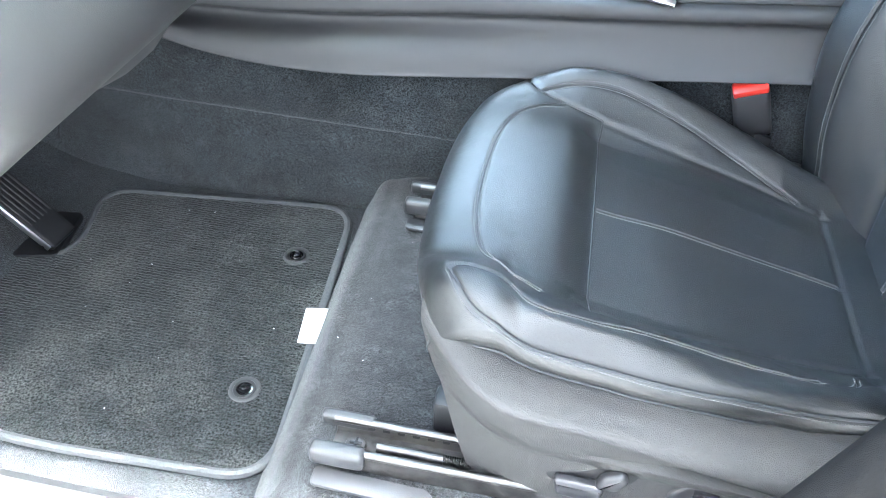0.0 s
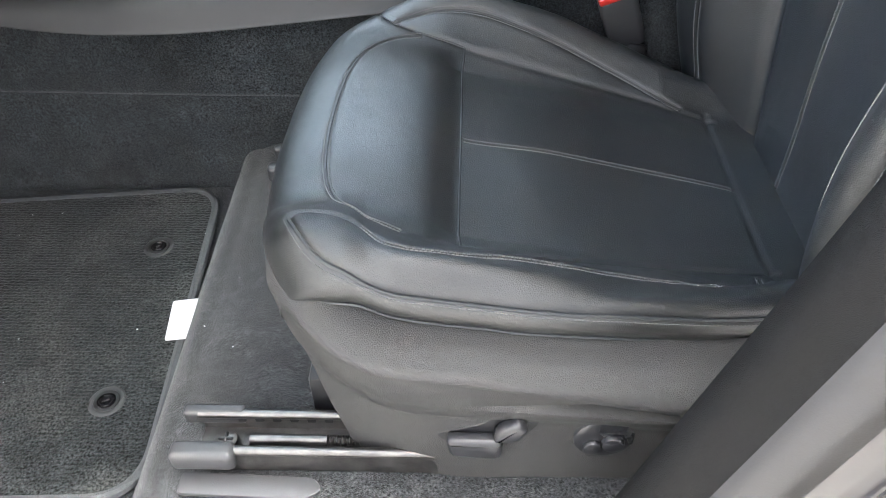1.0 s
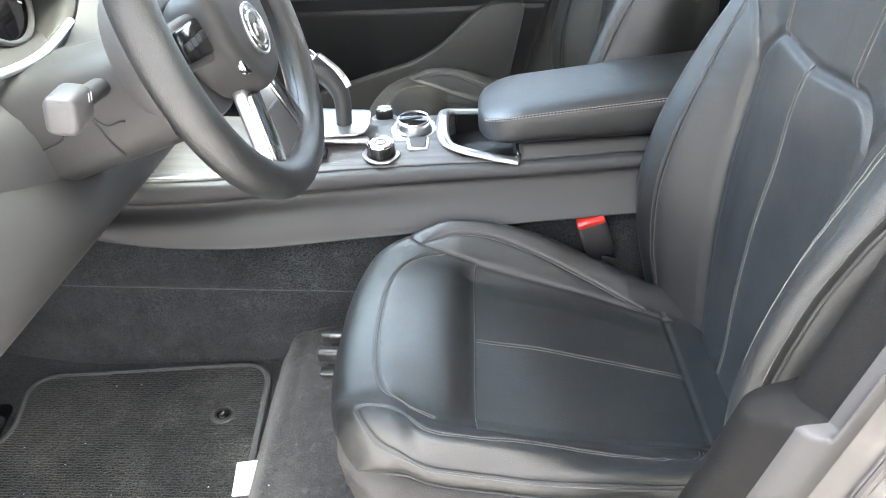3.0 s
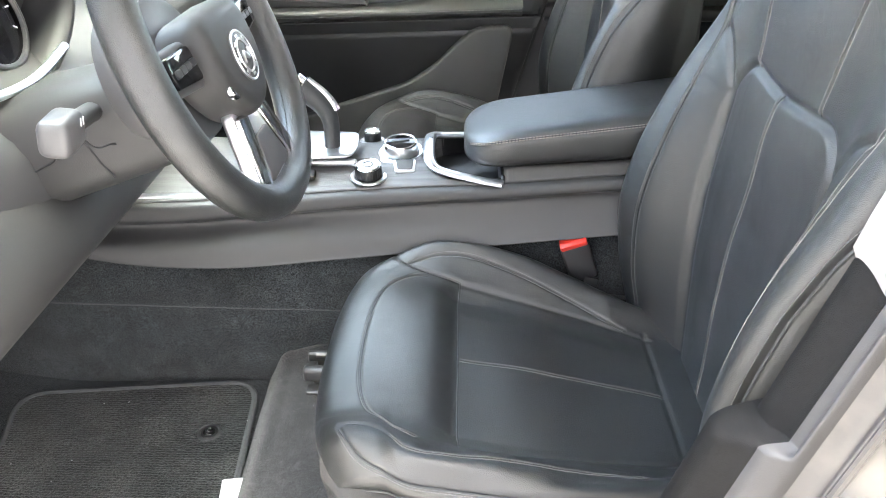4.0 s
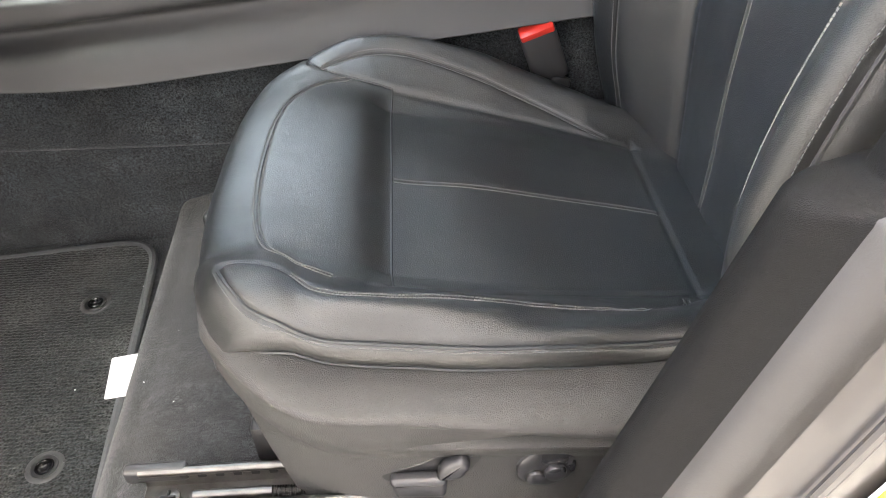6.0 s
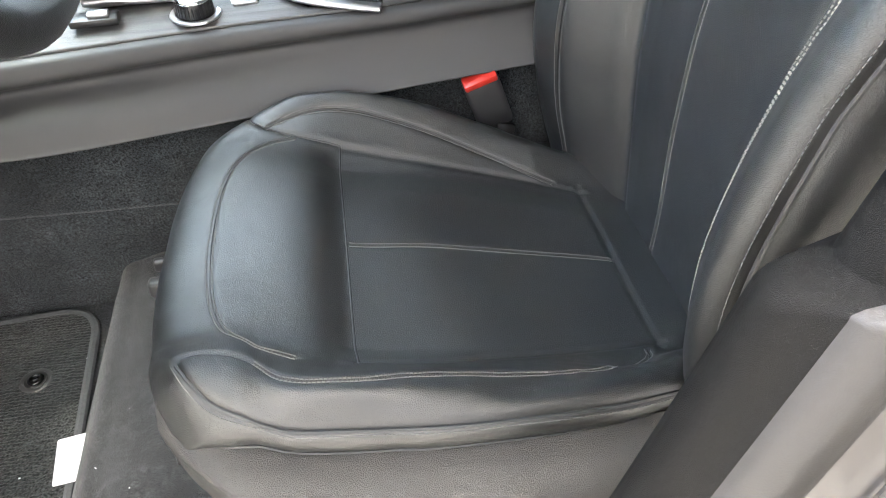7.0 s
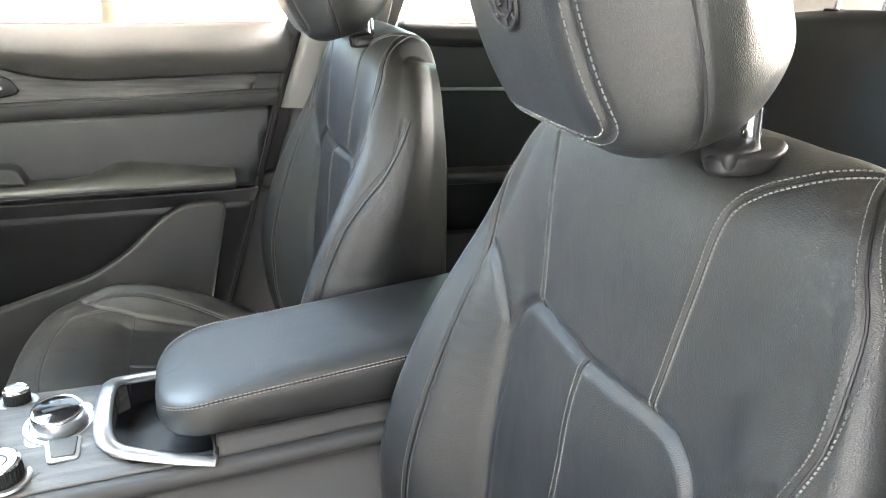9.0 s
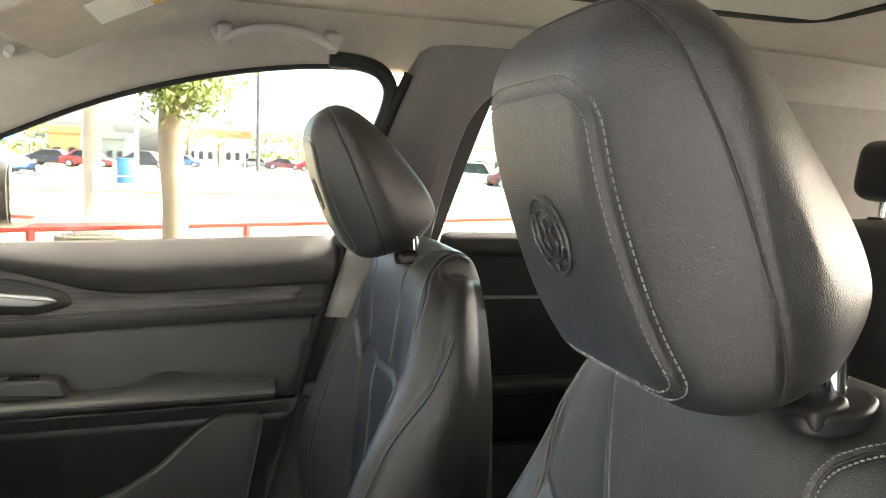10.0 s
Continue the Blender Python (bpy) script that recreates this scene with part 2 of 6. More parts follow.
def spline(points, n=8, closed=False):
    """A smooth line through the points, n steps from one to the next."""
    p = np.array(points, float)
    out = []
    count = len(p)
    for i in range(count if closed else count - 1):
        if closed:
            a, b, c, d = (p[(i + j) % count] for j in (-1, 0, 1, 2))
        else:
            a, b, c, d = p[max(i - 1, 0)], p[i], p[i + 1], p[min(i + 2, count - 1)]
        for j in range(n):
            t = j / n
            out.append(0.5 * (2 * b + (c - a) * t + (2 * a - 5 * b + 4 * c - d) * t * t + (3 * b - a - 3 * c + d) * t ** 3))
    if not closed:
        out.append(p[-1])
    return np.array(out)


def tube(points, radius, sides=8, closed=False, flat=1.0, bm=None, up=(0, 0, 1)):
    """A tube along the points; radius is one number or one a point."""
    p = [Vector(q) for q in points]
    own = bmesh.new()
    rows, count = [], len(p)
    ref = Vector(up)
    for i, q in enumerate(p):
        d = ((p[(i + 1) % count] - p[i - 1]) if closed else (p[min(i + 1, count - 1)] - p[max(i - 1, 0)])).normalized()
        side = d.cross(ref)
        side = side.normalized() if side.length > 1e-4 else Vector((1, 0, 0))
        top = side.cross(d).normalized()
        r = radius if np.isscalar(radius) else radius[i]
        rows.append([own.verts.new(q + side * r * math.cos(a) + top * r * flat * math.sin(a)) for a in (2 * math.pi * j / sides for j in range(sides))])
    for i in range(count if closed else count - 1):
        for j in range(sides):
            own.faces.new((rows[i][j], rows[(i + 1) % count][j], rows[(i + 1) % count][(j + 1) % sides], rows[i][(j + 1) % sides]))
    if not closed:
        own.faces.new(rows[0])
        own.faces.new(rows[-1])
    return join(bm, own)


def loft(rings, bm=None, caps=True):
    """A skin over closed rings of equally many points."""
    own = bmesh.new()
    rows = [[own.verts.new(p) for p in r] for r in rings]
    n = len(rows[0])
    for a, b in zip(rows, rows[1:]):
        for j in range(n):
            own.faces.new((a[j], a[(j + 1) % n], b[(j + 1) % n], b[j]))
    if caps:
        own.faces.new(rows[0])
        own.faces.new(rows[-1])
    return join(bm, own)


def curve_of(xs, ys):
    """A smooth curve through a few pairs."""
    xs, ys = np.array(xs, float), np.array(ys, float)
    m = np.gradient(ys, xs)

    def at(x):
        x = np.clip(np.asarray(x, float), xs[0], xs[-1])
        i = np.clip(np.searchsorted(xs, x) - 1, 0, len(xs) - 2)
        h = xs[i + 1] - xs[i]
        t = (x - xs[i]) / h
        return (2 * t ** 3 - 3 * t ** 2 + 1) * ys[i] + (t ** 3 - 2 * t ** 2 + t) * h * m[i] + (3 * t ** 2 - 2 * t ** 3) * ys[i + 1] + (t ** 3 - t ** 2) * h * m[i + 1]
    return at


def distance(a, b, line):
    """How far the points (a, b) lie from a line of points in the same plane."""
    best = np.full(a.shape, 9.0)
    for (p, q), (r, s) in zip(line[:-1], line[1:]):
        l2 = (r - p) ** 2 + (s - q) ** 2 + 1e-12
        t = np.clip(((a - p) * (r - p) + (b - q) * (s - q)) / l2, 0, 1)
        best = np.minimum(best, np.hypot(a - p - t * (r - p), b - q - t * (s - q)))
    return best


def quads(nu, nv):
    i, j = np.meshgrid(np.arange(nu - 1), np.arange(nv - 1), indexing="ij")
    a = (i * nv + j).ravel()
    return np.stack([a, a + nv, a + nv + 1, a + 1], 1)


def panels(names, verts, faces, region, mats, parent):
    """Splits one surface along its seams into a mesh for each region."""
    made = []
    across = np.cross(verts[faces[:, 2]] - verts[faces[:, 0]], verts[faces[:, 3]] - verts[faces[:, 1]])
    normals = np.zeros(verts.shape)
    for c in range(4):
        np.add.at(normals, faces[:, c], across)
    normals /= np.linalg.norm(normals, axis=1, keepdims=True) + 1e-15
    for k, name in enumerate(names):
        f = faces[region == k]
        if not len(f):
            continue
        used, idx = np.unique(f, return_inverse=True)
        made.append(mesh(name, verts[used], idx.reshape(f.shape), mats[k], parent))
        made[-1].data.normals_split_custom_set_from_vertices(normals[used])
    return made


def stitches(lines, length=0.0025, pitch=0.0034, width=0.00062, lift=0.0011):
    """Rows of thread: each line is (points, normals)."""
    verts, faces = [], []
    for pts, nrm in lines:
        pts, nrm = np.array(pts), np.array(nrm)
        seg = np.linalg.norm(np.diff(pts, axis=0), axis=1)
        s = np.concatenate([[0], np.cumsum(seg)])
        for a in np.arange(0, s[-1] - length, pitch):
            p, q = (np.array([np.interp(v, s, pts[:, k]) for k in range(3)]) for v in (a, a + length))
            n = np.array([np.interp(a, s, nrm[:, k]) for k in range(3)])
            n /= np.linalg.norm(n) + 1e-9
            d = q - p
            w = np.cross(n, d)
            w *= width / 2 / (np.linalg.norm(w) + 1e-9)
            b = len(verts)
            up = n * (lift + width * 0.7)
            mid = n * width * 0.35
            verts += [p - w, p + w, q + w, q - w, p - w * 0.4 + mid + d * 0.12 + up * 0.6, p + w * 0.4 + mid + d * 0.12 + up * 0.6,
                      q + w * 0.4 + mid - d * 0.12 + up * 0.6, q - w * 0.4 + mid - d * 0.12 + up * 0.6]
            faces += [(b + 4, b + 5, b + 6, b + 7), (b, b + 1, b + 5, b + 4), (b + 1, b + 2, b + 6, b + 5), (b + 2, b + 3, b + 7, b + 6), (b + 3, b, b + 4, b + 7)]
    return verts, faces


# ---- the front seats ----
def surface(P):
    """Normals of a grid of points, and a look-up of both at fractional places."""
    du, dv = np.gradient(P, axis=0), np.gradient(P, axis=1)
    N = np.cross(du, dv)
    N /= np.linalg.norm(N, axis=2, keepdims=True) + 1e-12

    def at(i, j):
        i, j = np.clip(i, 0, P.shape[0] - 1.001), np.clip(j, 0, P.shape[1] - 1.001)
        a, b = i.astype(int), j.astype(int)
        s, t = (i - a)[:, None], (j - b)[:, None]
        mix = lambda G: (1 - s) * (1 - t) * G[a, b] + s * (1 - t) * G[a + 1, b] + (1 - s) * t * G[a, b + 1] + s * t * G[a + 1, b + 1]
        return mix(P), mix(N)
    return N, at


def both(line):
    return [np.array(line, float), np.array([(u, -y) for u, y in line], float)]


def dense(line, step=0.004):
    line = np.array(line, float)
    s = np.concatenate([[0], np.cumsum(np.linalg.norm(np.diff(line, axis=0), axis=1))])
    q = np.linspace(0, s[-1], max(2, int(s[-1] / step)))
    return np.stack([np.interp(q, s, line[:, 0]), np.interp(q, s, line[:, 1])], 1)


def beside(line, off):
    d = np.gradient(line, axis=0)
    n = np.stack([-d[:, 1], d[:, 0]], 1)
    return line + off * n / (np.linalg.norm(n, axis=1, keepdims=True) + 1e-9)


def wrinkle(P, size, amount):
    return np.array([noise.noise(Vector(p) * size) for p in P.reshape(-1, 3)]).reshape(P.shape[:2]) * amount


def build_cushion(seat):
    prof = spline([(-0.06, 0.13), (-0.115, 0.165), (-0.165, 0.205), (-0.186, 0.238), (-0.170, 0.268), (-0.12, 0.282),
                   (-0.06, 0.277), (0.0, 0.265), (0.1, 0.238), (0.286, 0.192), (0.40, 0.165)], 40)
    arc = np.concatenate([[0], np.cumsum(np.linalg.norm(np.diff(prof, axis=0), axis=1))])
    arc -= np.interp(0.0, prof[:, 0][200:], arc[200:])
    u = np.linspace(arc[0], 0.385, 250)
    xc, zc = np.interp(u, arc, prof[:, 0]), np.interp(u, arc, prof[:, 1])
    yi_of = curve_of([-0.3, -0.1, 0.0, 0.1, 0.2, 0.3, 0.4], [0.16, 0.176, 0.170, 0.160, 0.146, 0.128, 0.11])
    ys_of = curve_of([-0.3, -0.11, -0.06, 0.0, 0.09, 0.18, 0.255, 0.4], [0.18, 0.19, 0.205, 0.211, 0.197, 0.172, 0.142, 0.125])
    os_of = curve_of([-0.3, -0.16, -0.1, 0.0, 0.09, 0.18, 0.255, 0.4], [0, 0, 0.006, 0.030, 0.030, 0.016, 0.006, 0.004])
    or_of = curve_of([-0.3, -0.17, -0.12, -0.03, 0.06, 0.18, 0.28, 0.4], [0, 0.0, 0.010, 0.037, 0.049, 0.038, 0.026, 0.02])
    yo_of = curve_of([-0.3, -0.19, -0.1, 0.0, 0.1, 0.2, 0.26, 0.4], [0.205, 0.234, 0.248, 0.252, 0.247, 0.229, 0.211, 0.20])
    # the entry side is fuller: ridge seam, crest and outer seam
    near_ys = curve_of([-0.3, -0.22, -0.165, -0.095, -0.075, -0.048, -0.02, 0.006, 0.038, 0.083, 0.129, 0.176, 0.222, 0.248, 0.267, 0.4],
                       [0.14, 0.17, 0.19, 0.202, 0.216, 0.224, 0.225, 0.223, 0.219, 0.215, 0.211, 0.202, 0.188, 0.177, 0.162, 0.14])
    near_os = curve_of([-0.3, -0.24, -0.2, -0.165, -0.13, -0.095, -0.05, 0.155, 0.207, 0.238, 0.267, 0.4], [0, 0.01, 0.030, 0.042, 0.037, 0.032, 0.037, 0.038, 0.030, 0.022, 0.014, 0.005])
    near_yo = curve_of([-0.3, -0.2, -0.154, -0.138, -0.113, -0.066, 0, 0.104, 0.207, 0.27, 0.4], [0.15, 0.226, 0.249, 0.2515, 0.254, 0.2565, 0.258, 0.257, 0.245, 0.228, 0.20])
    near_ho = curve_of([-0.3, -0.2, -0.165, -0.138, -0.113, -0.066, 0, 0.083, 0.124, 0.17, 0.217, 0.27, 0.4], [0, 0.005, 0.022, 0.024, 0.018, 0.017, 0.022, 0.033, 0.039, 0.043, 0.045, 0.045, 0.03])
    t = np.concatenate([-1.3 + 0.3 * np.arange(14) / 14, np.linspace(-1, 1, 211), 1 + 0.3 * (1 + np.arange(14)) / 14])
    P = np.zeros((len(u), len(t), 3))
    U, Y = np.meshgrid(u, t, indexing="ij")
    for i, a in enumerate(u):
        down = np.clip((np.abs(t) - 1) / 0.3, 0, 1)
        fr = min(1.0, max(0.0, (-0.02 - a) / 0.08))
        fade = min(1.0, max(0.0, (-0.03 - a) / 0.12))
        fade = fade * fade * (3 - 2 * fade)
        for s, pick in ((-1, t < 0), (1, t >= 0)):
            q = np.abs(t[pick])
            if s < 0:
                yi, ys, yo, o, h = yi_of(a), near_ys(a), near_yo(a), near_os(a), near_ho(a)
                yi = min(yi, ys - 0.03)
                f = curve_of([0, yi * 0.55, yi * 0.85, yi, ys, ys + 0.45 * (yo - ys), yo - 0.006, yo],
                             [0, 0.02 * o * fr, 0.18 * o * fr, 0.002 + 0.55 * o * fr, o, max(o, h) + 0.004, h + 0.006, h])
            else:
                yi, ys, yo, o, r = yi_of(a), ys_of(a), yo_of(a), os_of(a), or_of(a)
                yr = min(0.226, yo - 0.022)
                f = curve_of([0, yi * 0.6, min(yi, yr - 0.03), min(max(ys, yi + 0.008), yr - 0.01), yr, yo], [0, 0, 0.002, max(o, 0.003), r, r - 0.022])
            y = np.minimum(q, 1) * yo
            P[i, pick, 0] = xc[i] + (0.055 if s < 0 else 0.05) * fade * (y / 0.25) ** (2.5 if s < 0 else 3.0)
            P[i, pick, 1] = s * (y + 0.0035 * np.sin(down[pick] * math.pi) - (0.006 if s < 0 else 0.014) * down[pick] ** 1.5)
            P[i, pick, 2] = zc[i] + f(y) - 0.029 * down[pick] * (1 - 0.5 * min(1.0, max(0.0, (-0.15 - a) / 0.05)))
            Y[i, pick] = s * (y + 0.03 * down[pick])
    N, _ = surface(P)
    uu = np.linspace(-0.10, 0.262, 40)
    far_ridge = np.stack([uu, ys_of(uu)], 1)
    uu = np.linspace(-0.095, 0.267, 40)
    near_ridge = np.stack([uu, -near_ys(uu)], 1)
    near_ridge = np.concatenate([near_ridge, [(0.274, -0.152), (0.276, -0.142)]])
    uu = np.linspace(0.0, 0.30, 40)
    inner = np.stack([uu, yi_of(uu)], 1)
    far_front = spline([(0.0, 0.172), (-0.05, 0.181), (-0.095, 0.192), (-0.125, 0.206), (-0.142, 0.226)], 6)
    near_front = spline([(-0.095, -0.202), (-0.115, -0.193), (-0.142, -0.188), (-0.158, -0.190), (-0.165, -0.198)], 6)
    uu = np.linspace(0.04, 0.215, 24)
    far_outer = np.concatenate([spline([(-0.112, 0.2385), (-0.092, 0.243), (-0.07, 0.2465), (-0.02, 0.2492), (0.04, float(yo_of(0.04)) * 0.993)], 8)[:-1],
                                np.stack([uu, yo_of(uu) * 0.993], 1)])
    uu = np.linspace(0.0, 0.285, 30)
    near_outer = np.concatenate([spline([(-0.165, -0.198), (-0.162, -0.218), (-0.154, -0.236), (-0.138, -0.2465), (-0.113, -0.2525), (-0.066, -0.2555), (0.0, -0.2575)], 8)[:-1], np.stack([uu, -near_yo(uu) + 0.0005], 1)])
    ridges, fronts, outers = [far_ridge, near_ridge], [far_front, near_front], [far_outer, near_outer]
    ushape = spline([(-0.052, -0.178), (-0.092, -0.165), (-0.120, -0.132), (-0.130, -0.06), (-0.130, 0.06), (-0.120, 0.132), (-0.092, 0.165), (-0.052, 0.178)], 8)
    crease = [(0.0, -0.172), (0.0, 0.172)]
    middle = [(0.003, 0.0), (0.292, 0.0)]
    strip = [(0.294, -0.136), (0.294, 0.136)]
    sink = np.zeros(U.shape)

    def groove(line, depth, width):
        d = distance(U, Y, line)
        np.maximum(sink, depth * np.exp(-(d / width) ** 2), out=sink)
    for line in ridges + fronts + outers:
        groove(line, 0.0030, 0.0024)
    for line in both(inner):
        groove(line, 0.0022, 0.0035)
    groove(ushape, 0.0026, 0.0020)
    groove(middle, 0.0026, 0.0020)
    d = distance(U, Y, crease)
    # the front pad rolls down into the crease, the insert starts flat behind it
    sink += np.where(U < 0, 0.012 * np.exp(-(d / 0.024) ** 2), 0.012 * np.exp(-(d / 0.085) ** 2)) * np.clip((0.174 - np.abs(Y)) / 0.03, 0, 1)
    d = distance(U, Y, strip)
    sink += 0.0025 * np.exp(-(d / 0.004) ** 2)
    puff = 0.003 * np.exp(-((U - 0.06) / 0.05) ** 2 - (Y / 0.11) ** 2) + 0.005 * np.exp(-((U + 0.06) / 0.04) ** 2 - (Y / 0.12) ** 2)
    crumple = wrinkle(P, 16, 0.0007) + np.where(np.abs(Y) > 0.17, wrinkle(P * np.array([0.6, 1, 1]), 55, 0.0007), 0)
    # the worn entry bolster is creased towards the rear
    worn = np.exp(-((Y + 0.19) / 0.03) ** 2 - ((U - 0.24) / 0.09) ** 2)
    skew = np.stack([U * 40 + Y * 55, Y * 22 - U * 12, U * 0], 2)
    crumple += worn * np.abs(wrinkle(skew, 1.0, 0.0035))
    N = N * (1.0 if N[120, 112, 2] > 0 else -1.0)
    P = P + N * (puff + crumple - sink)[:, :, None]
    N2, at = surface(P)
    N2s = 1.0 if N2[120, 112, 2] > 0 else -1.0

    def on(line):
        line = np.array(line)
        i = (line[:, 0] - u[0]) / (u[1] - u[0])
        tt = line[:, 1] / np.where(line[:, 1] < 0, near_yo(line[:, 0]), yo_of(line[:, 0]))
        j = 14 + (tt + 1) / 2 * 210
        p, n = at(i, j)
        return p, n * N2s
    Uf, Yf = U[:-1, :-1].ravel(), Y[:-1, :-1].ravel()
    ay = np.abs(Yf)
    fo, no, nf = far_outer, near_outer[4:], near_front[::-1]
    oy = np.where(Yf > 0, np.interp(Uf, fo[:, 0], fo[:, 1]), np.interp(Uf, no[:, 0], -no[:, 1]))
    fy = np.where(Yf > 0, np.interp(Uf, [-0.24, -0.143, -0.137, -0.122, -0.10, 0.0], [0.3, 0.166, 0.174, 0.184, 0.19, 0.17]),
                  np.interp(Uf, np.concatenate([nf[4:, 0], [-0.06, 0.0]]), np.concatenate([-nf[4:, 1], [0.19, 0.172]])))
    tip = np.where(Yf > 0, -0.143, -0.161)
    region = np.where(ay < np.where(Uf < 0, fy, yi_of(Uf)), np.where(Uf < 0, 0, np.where(Uf > 0.294, 5, 1)), np.where(Yf > 0, 2, 3))
    region = np.where(Uf < tip, 0, region)
    region = np.where((ay > oy) & (Uf > tip), np.where(Yf > 0, 4, 6), region)
    region = np.where((ay > 0.25) & (Uf <= tip), np.where(Yf > 0, 4, 6), region)
    faces = quads(*U.shape)
    panels(["front_panel", "seat_insert", "bolster", "bolster", "side_band", "rear_strip", "side_band"], P.reshape(-1, 3), faces, region,
           [LEATHER] * 7, seat)
    rows = []
    for line in ridges:
        rows += [on(beside(dense(line), o)) for o in (-0.0030, 0.0030)]
    rows += [on(beside(dense(l), o)) for l in (ushape, middle) for o in (-0.0030, 0.0030)]
    rows += [on(beside(dense(l), 0.0042 * s)) for l, s in zip(outers, (1, -1))]
    v, f = stitches(rows)
    mesh("stitching", v, f, THREAD, seat, "pale grey double thread", False)
    for line in ridges + [ushape, np.array(middle), np.array(crease), far_front]:
        p, n = on(dense(line, 0.005))
        part("seam", tube(p + n * 0.0002, 0.0009, 6), BLACK, seat)
    for line in outers:
        p, n = on(dense(line, 0.006))
        part("piping", tube(p + n * 0.0008, 0.0017, 6), LEATHER_SIDE, seat)
    k = int(np.argmin(np.abs(u - 0.27)))
    part("piping", tube(P[40:k:6, 1] + np.array([0, -0.0008, 0]), 0.0014, 6), LEATHER_SIDE, seat)
    return on


def build_backrest(seat):
    prof = spline([(0.335, 0.15), (0.335, 0.25), (0.335, 0.35), (0.338, 0.45), (0.346, 0.55), (0.355, 0.65), (0.362, 0.73), (0.371, 0.785),
                   (0.392, 0.815), (0.425, 0.824), (0.455, 0.812), (0.47, 0.78)], 30)
    arc = np.concatenate([[0], np.cumsum(np.linalg.norm(np.diff(prof, axis=0), axis=1))]) + 0.15
    w = np.linspace(0.15, arc[-1], 270)
    xc, zc = np.interp(w, arc, prof[:, 0]), np.interp(w, arc, prof[:, 1])
    tx, tz = np.gradient(xc, w), np.gradient(zc, w)
    nx, nz = -tz, tx
    yi_of = curve_of([0.1, 0.25, 0.4, 0.5, 0.6, 0.7, 1.0], [0.105, 0.12, 0.134, 0.141, 0.142, 0.14, 0.14])
    b_of = curve_of([0.1, 0.2, 0.3, 0.37, 0.5, 0.6, 0.67, 0.75, 1.0], [0.03, 0.056, 0.080, 0.086, 0.066, 0.036, 0.013, 0.0, 0.0])
    yo_of = curve_of([0.1, 0.17, 0.3, 0.4, 0.5, 0.6, 0.67, 0.74, 0.80, 0.84, 0.88, 0.95], [0.215, 0.24, 0.262, 0.268, 0.266, 0.256, 0.240, 0.214, 0.185, 0.168, 0.162, 0.165])
    g_of = curve_of([0.1, 0.7, 0.78, 0.84, 0.9, 1.0], [1.0, 1.0, 0.75, 0.42, 0.2, 0.1])
    t = np.concatenate([-2 + np.arange(30) / 30, np.linspace(-1, 1, 221), 1 + (1 + np.arange(30)) / 30])
    U, Y = np.meshgrid(w, t, indexing="ij")
    P = np.zeros((len(w), len(t), 3))
    for i, a in enumerate(w):
        yi, b, yo, g = yi_of(a), b_of(a), yo_of(a), g_of(a)
        f = curve_of([0, yi * 0.7, yi, yi + 0.52 * (yo - yi), yo * 0.955, yo], [0, -0.001, b * 0.10 - 0.003, b * 0.92 - 0.004, b - 0.008, b - 0.024 - 0.006 * g])
        y = np.minimum(np.abs(t), 1) * yo
        back = np.clip(np.abs(t) - 1, 0, 1)
        n = f(y)
        depth = max(0.0, 0.458 - (xc[i] + nx[i] * (b - 0.024 - 0.006 * g)))
        side = np.sign(t) * (y + 0.010 * np.sin(np.clip(back * 1.3, 0, 1) * math.pi) * min(1.0, depth / 0.06) - 0.012 * back ** 2)
        side = np.where(t < 0, side * (1 + 0.10 * min(1.0, max(0.0, (a - 0.5) / 0.2)) * np.clip((np.abs(t) - 0.55) / 0.4, 0, 1)), side)
        P[i, :, 0], P[i, :, 1], P[i, :, 2] = xc[i] + nx[i] * n + depth * back, side, zc[i] + nz[i] * n - 0.015 * back * (1 - g)
        Y[i] = np.sign(t) * (y + 0.12 * back)
    N, _ = surface(P)
    s0 = -1.0 if N[100, len(t) // 2, 0] > 0 else 1.0
    ww = np.linspace(0.17, 0.583, 40)
    inner = np.stack([ww, yi_of(ww)], 1)
    crown = spline([(0.583, 0.142), (0.604, 0.136), (0.622, 0.121), (0.632, 0.100), (0.629, 0.06)], 6)
    top = np.concatenate([crown, [(0.625, 0.0)]])
    arch = spline([(0.583, 0.142), (0.615, 0.158), (0.640, 0.174), (0.656, 0.192)], 8)
    far_rise = spline([(0.632, 0.094), (0.70, 0.107), (0.745, 0.120), (0.778, 0.128), (0.81, 0.138), (0.85, 0.147), (0.88, 0.150)], 8)
    near_rise = spline([(0.634, -0.080), (0.688, -0.087), (0.734, -0.092), (0.775, -0.096), (0.792, -0.101), (0.807, -0.112), (0.825, -0.128), (0.85, -0.140), (0.88, -0.146)], 8)
    ww = np.linspace(0.16, 0.72, 60)
    outer = np.stack([ww, yo_of(ww) * (0.965 + 0.10 * np.clip((ww - 0.56) / 0.16, 0, 1) ** 1.5)], 1)
    ww = np.linspace(0.16, 0.90, 80)
    crest_of = curve_of([0.1, 0.2, 0.3, 0.4, 0.5, 0.57, 0.645, 0.70, 0.735, 0.765, 0.79, 0.82, 0.87, 0.95], [0.185, 0.190, 0.195, 0.198, 0.199, 0.199, 0.198, 0.202, 0.198, 0.190, 0.177, 0.163, 0.142, 0.125])
    crest = np.stack([ww, crest_of(ww)], 1)
    mid = [(0.17, 0.018), (0.388, 0.012), (0.625, 0.008)]
    sink = np.zeros(U.shape)

    def groove(line, depth, width):
        d = distance(U, Y, line)
        np.maximum(sink, depth * np.exp(-(d / width) ** 2), out=sink)
    for line in both(inner):
        groove(line, 0.007, 0.008)
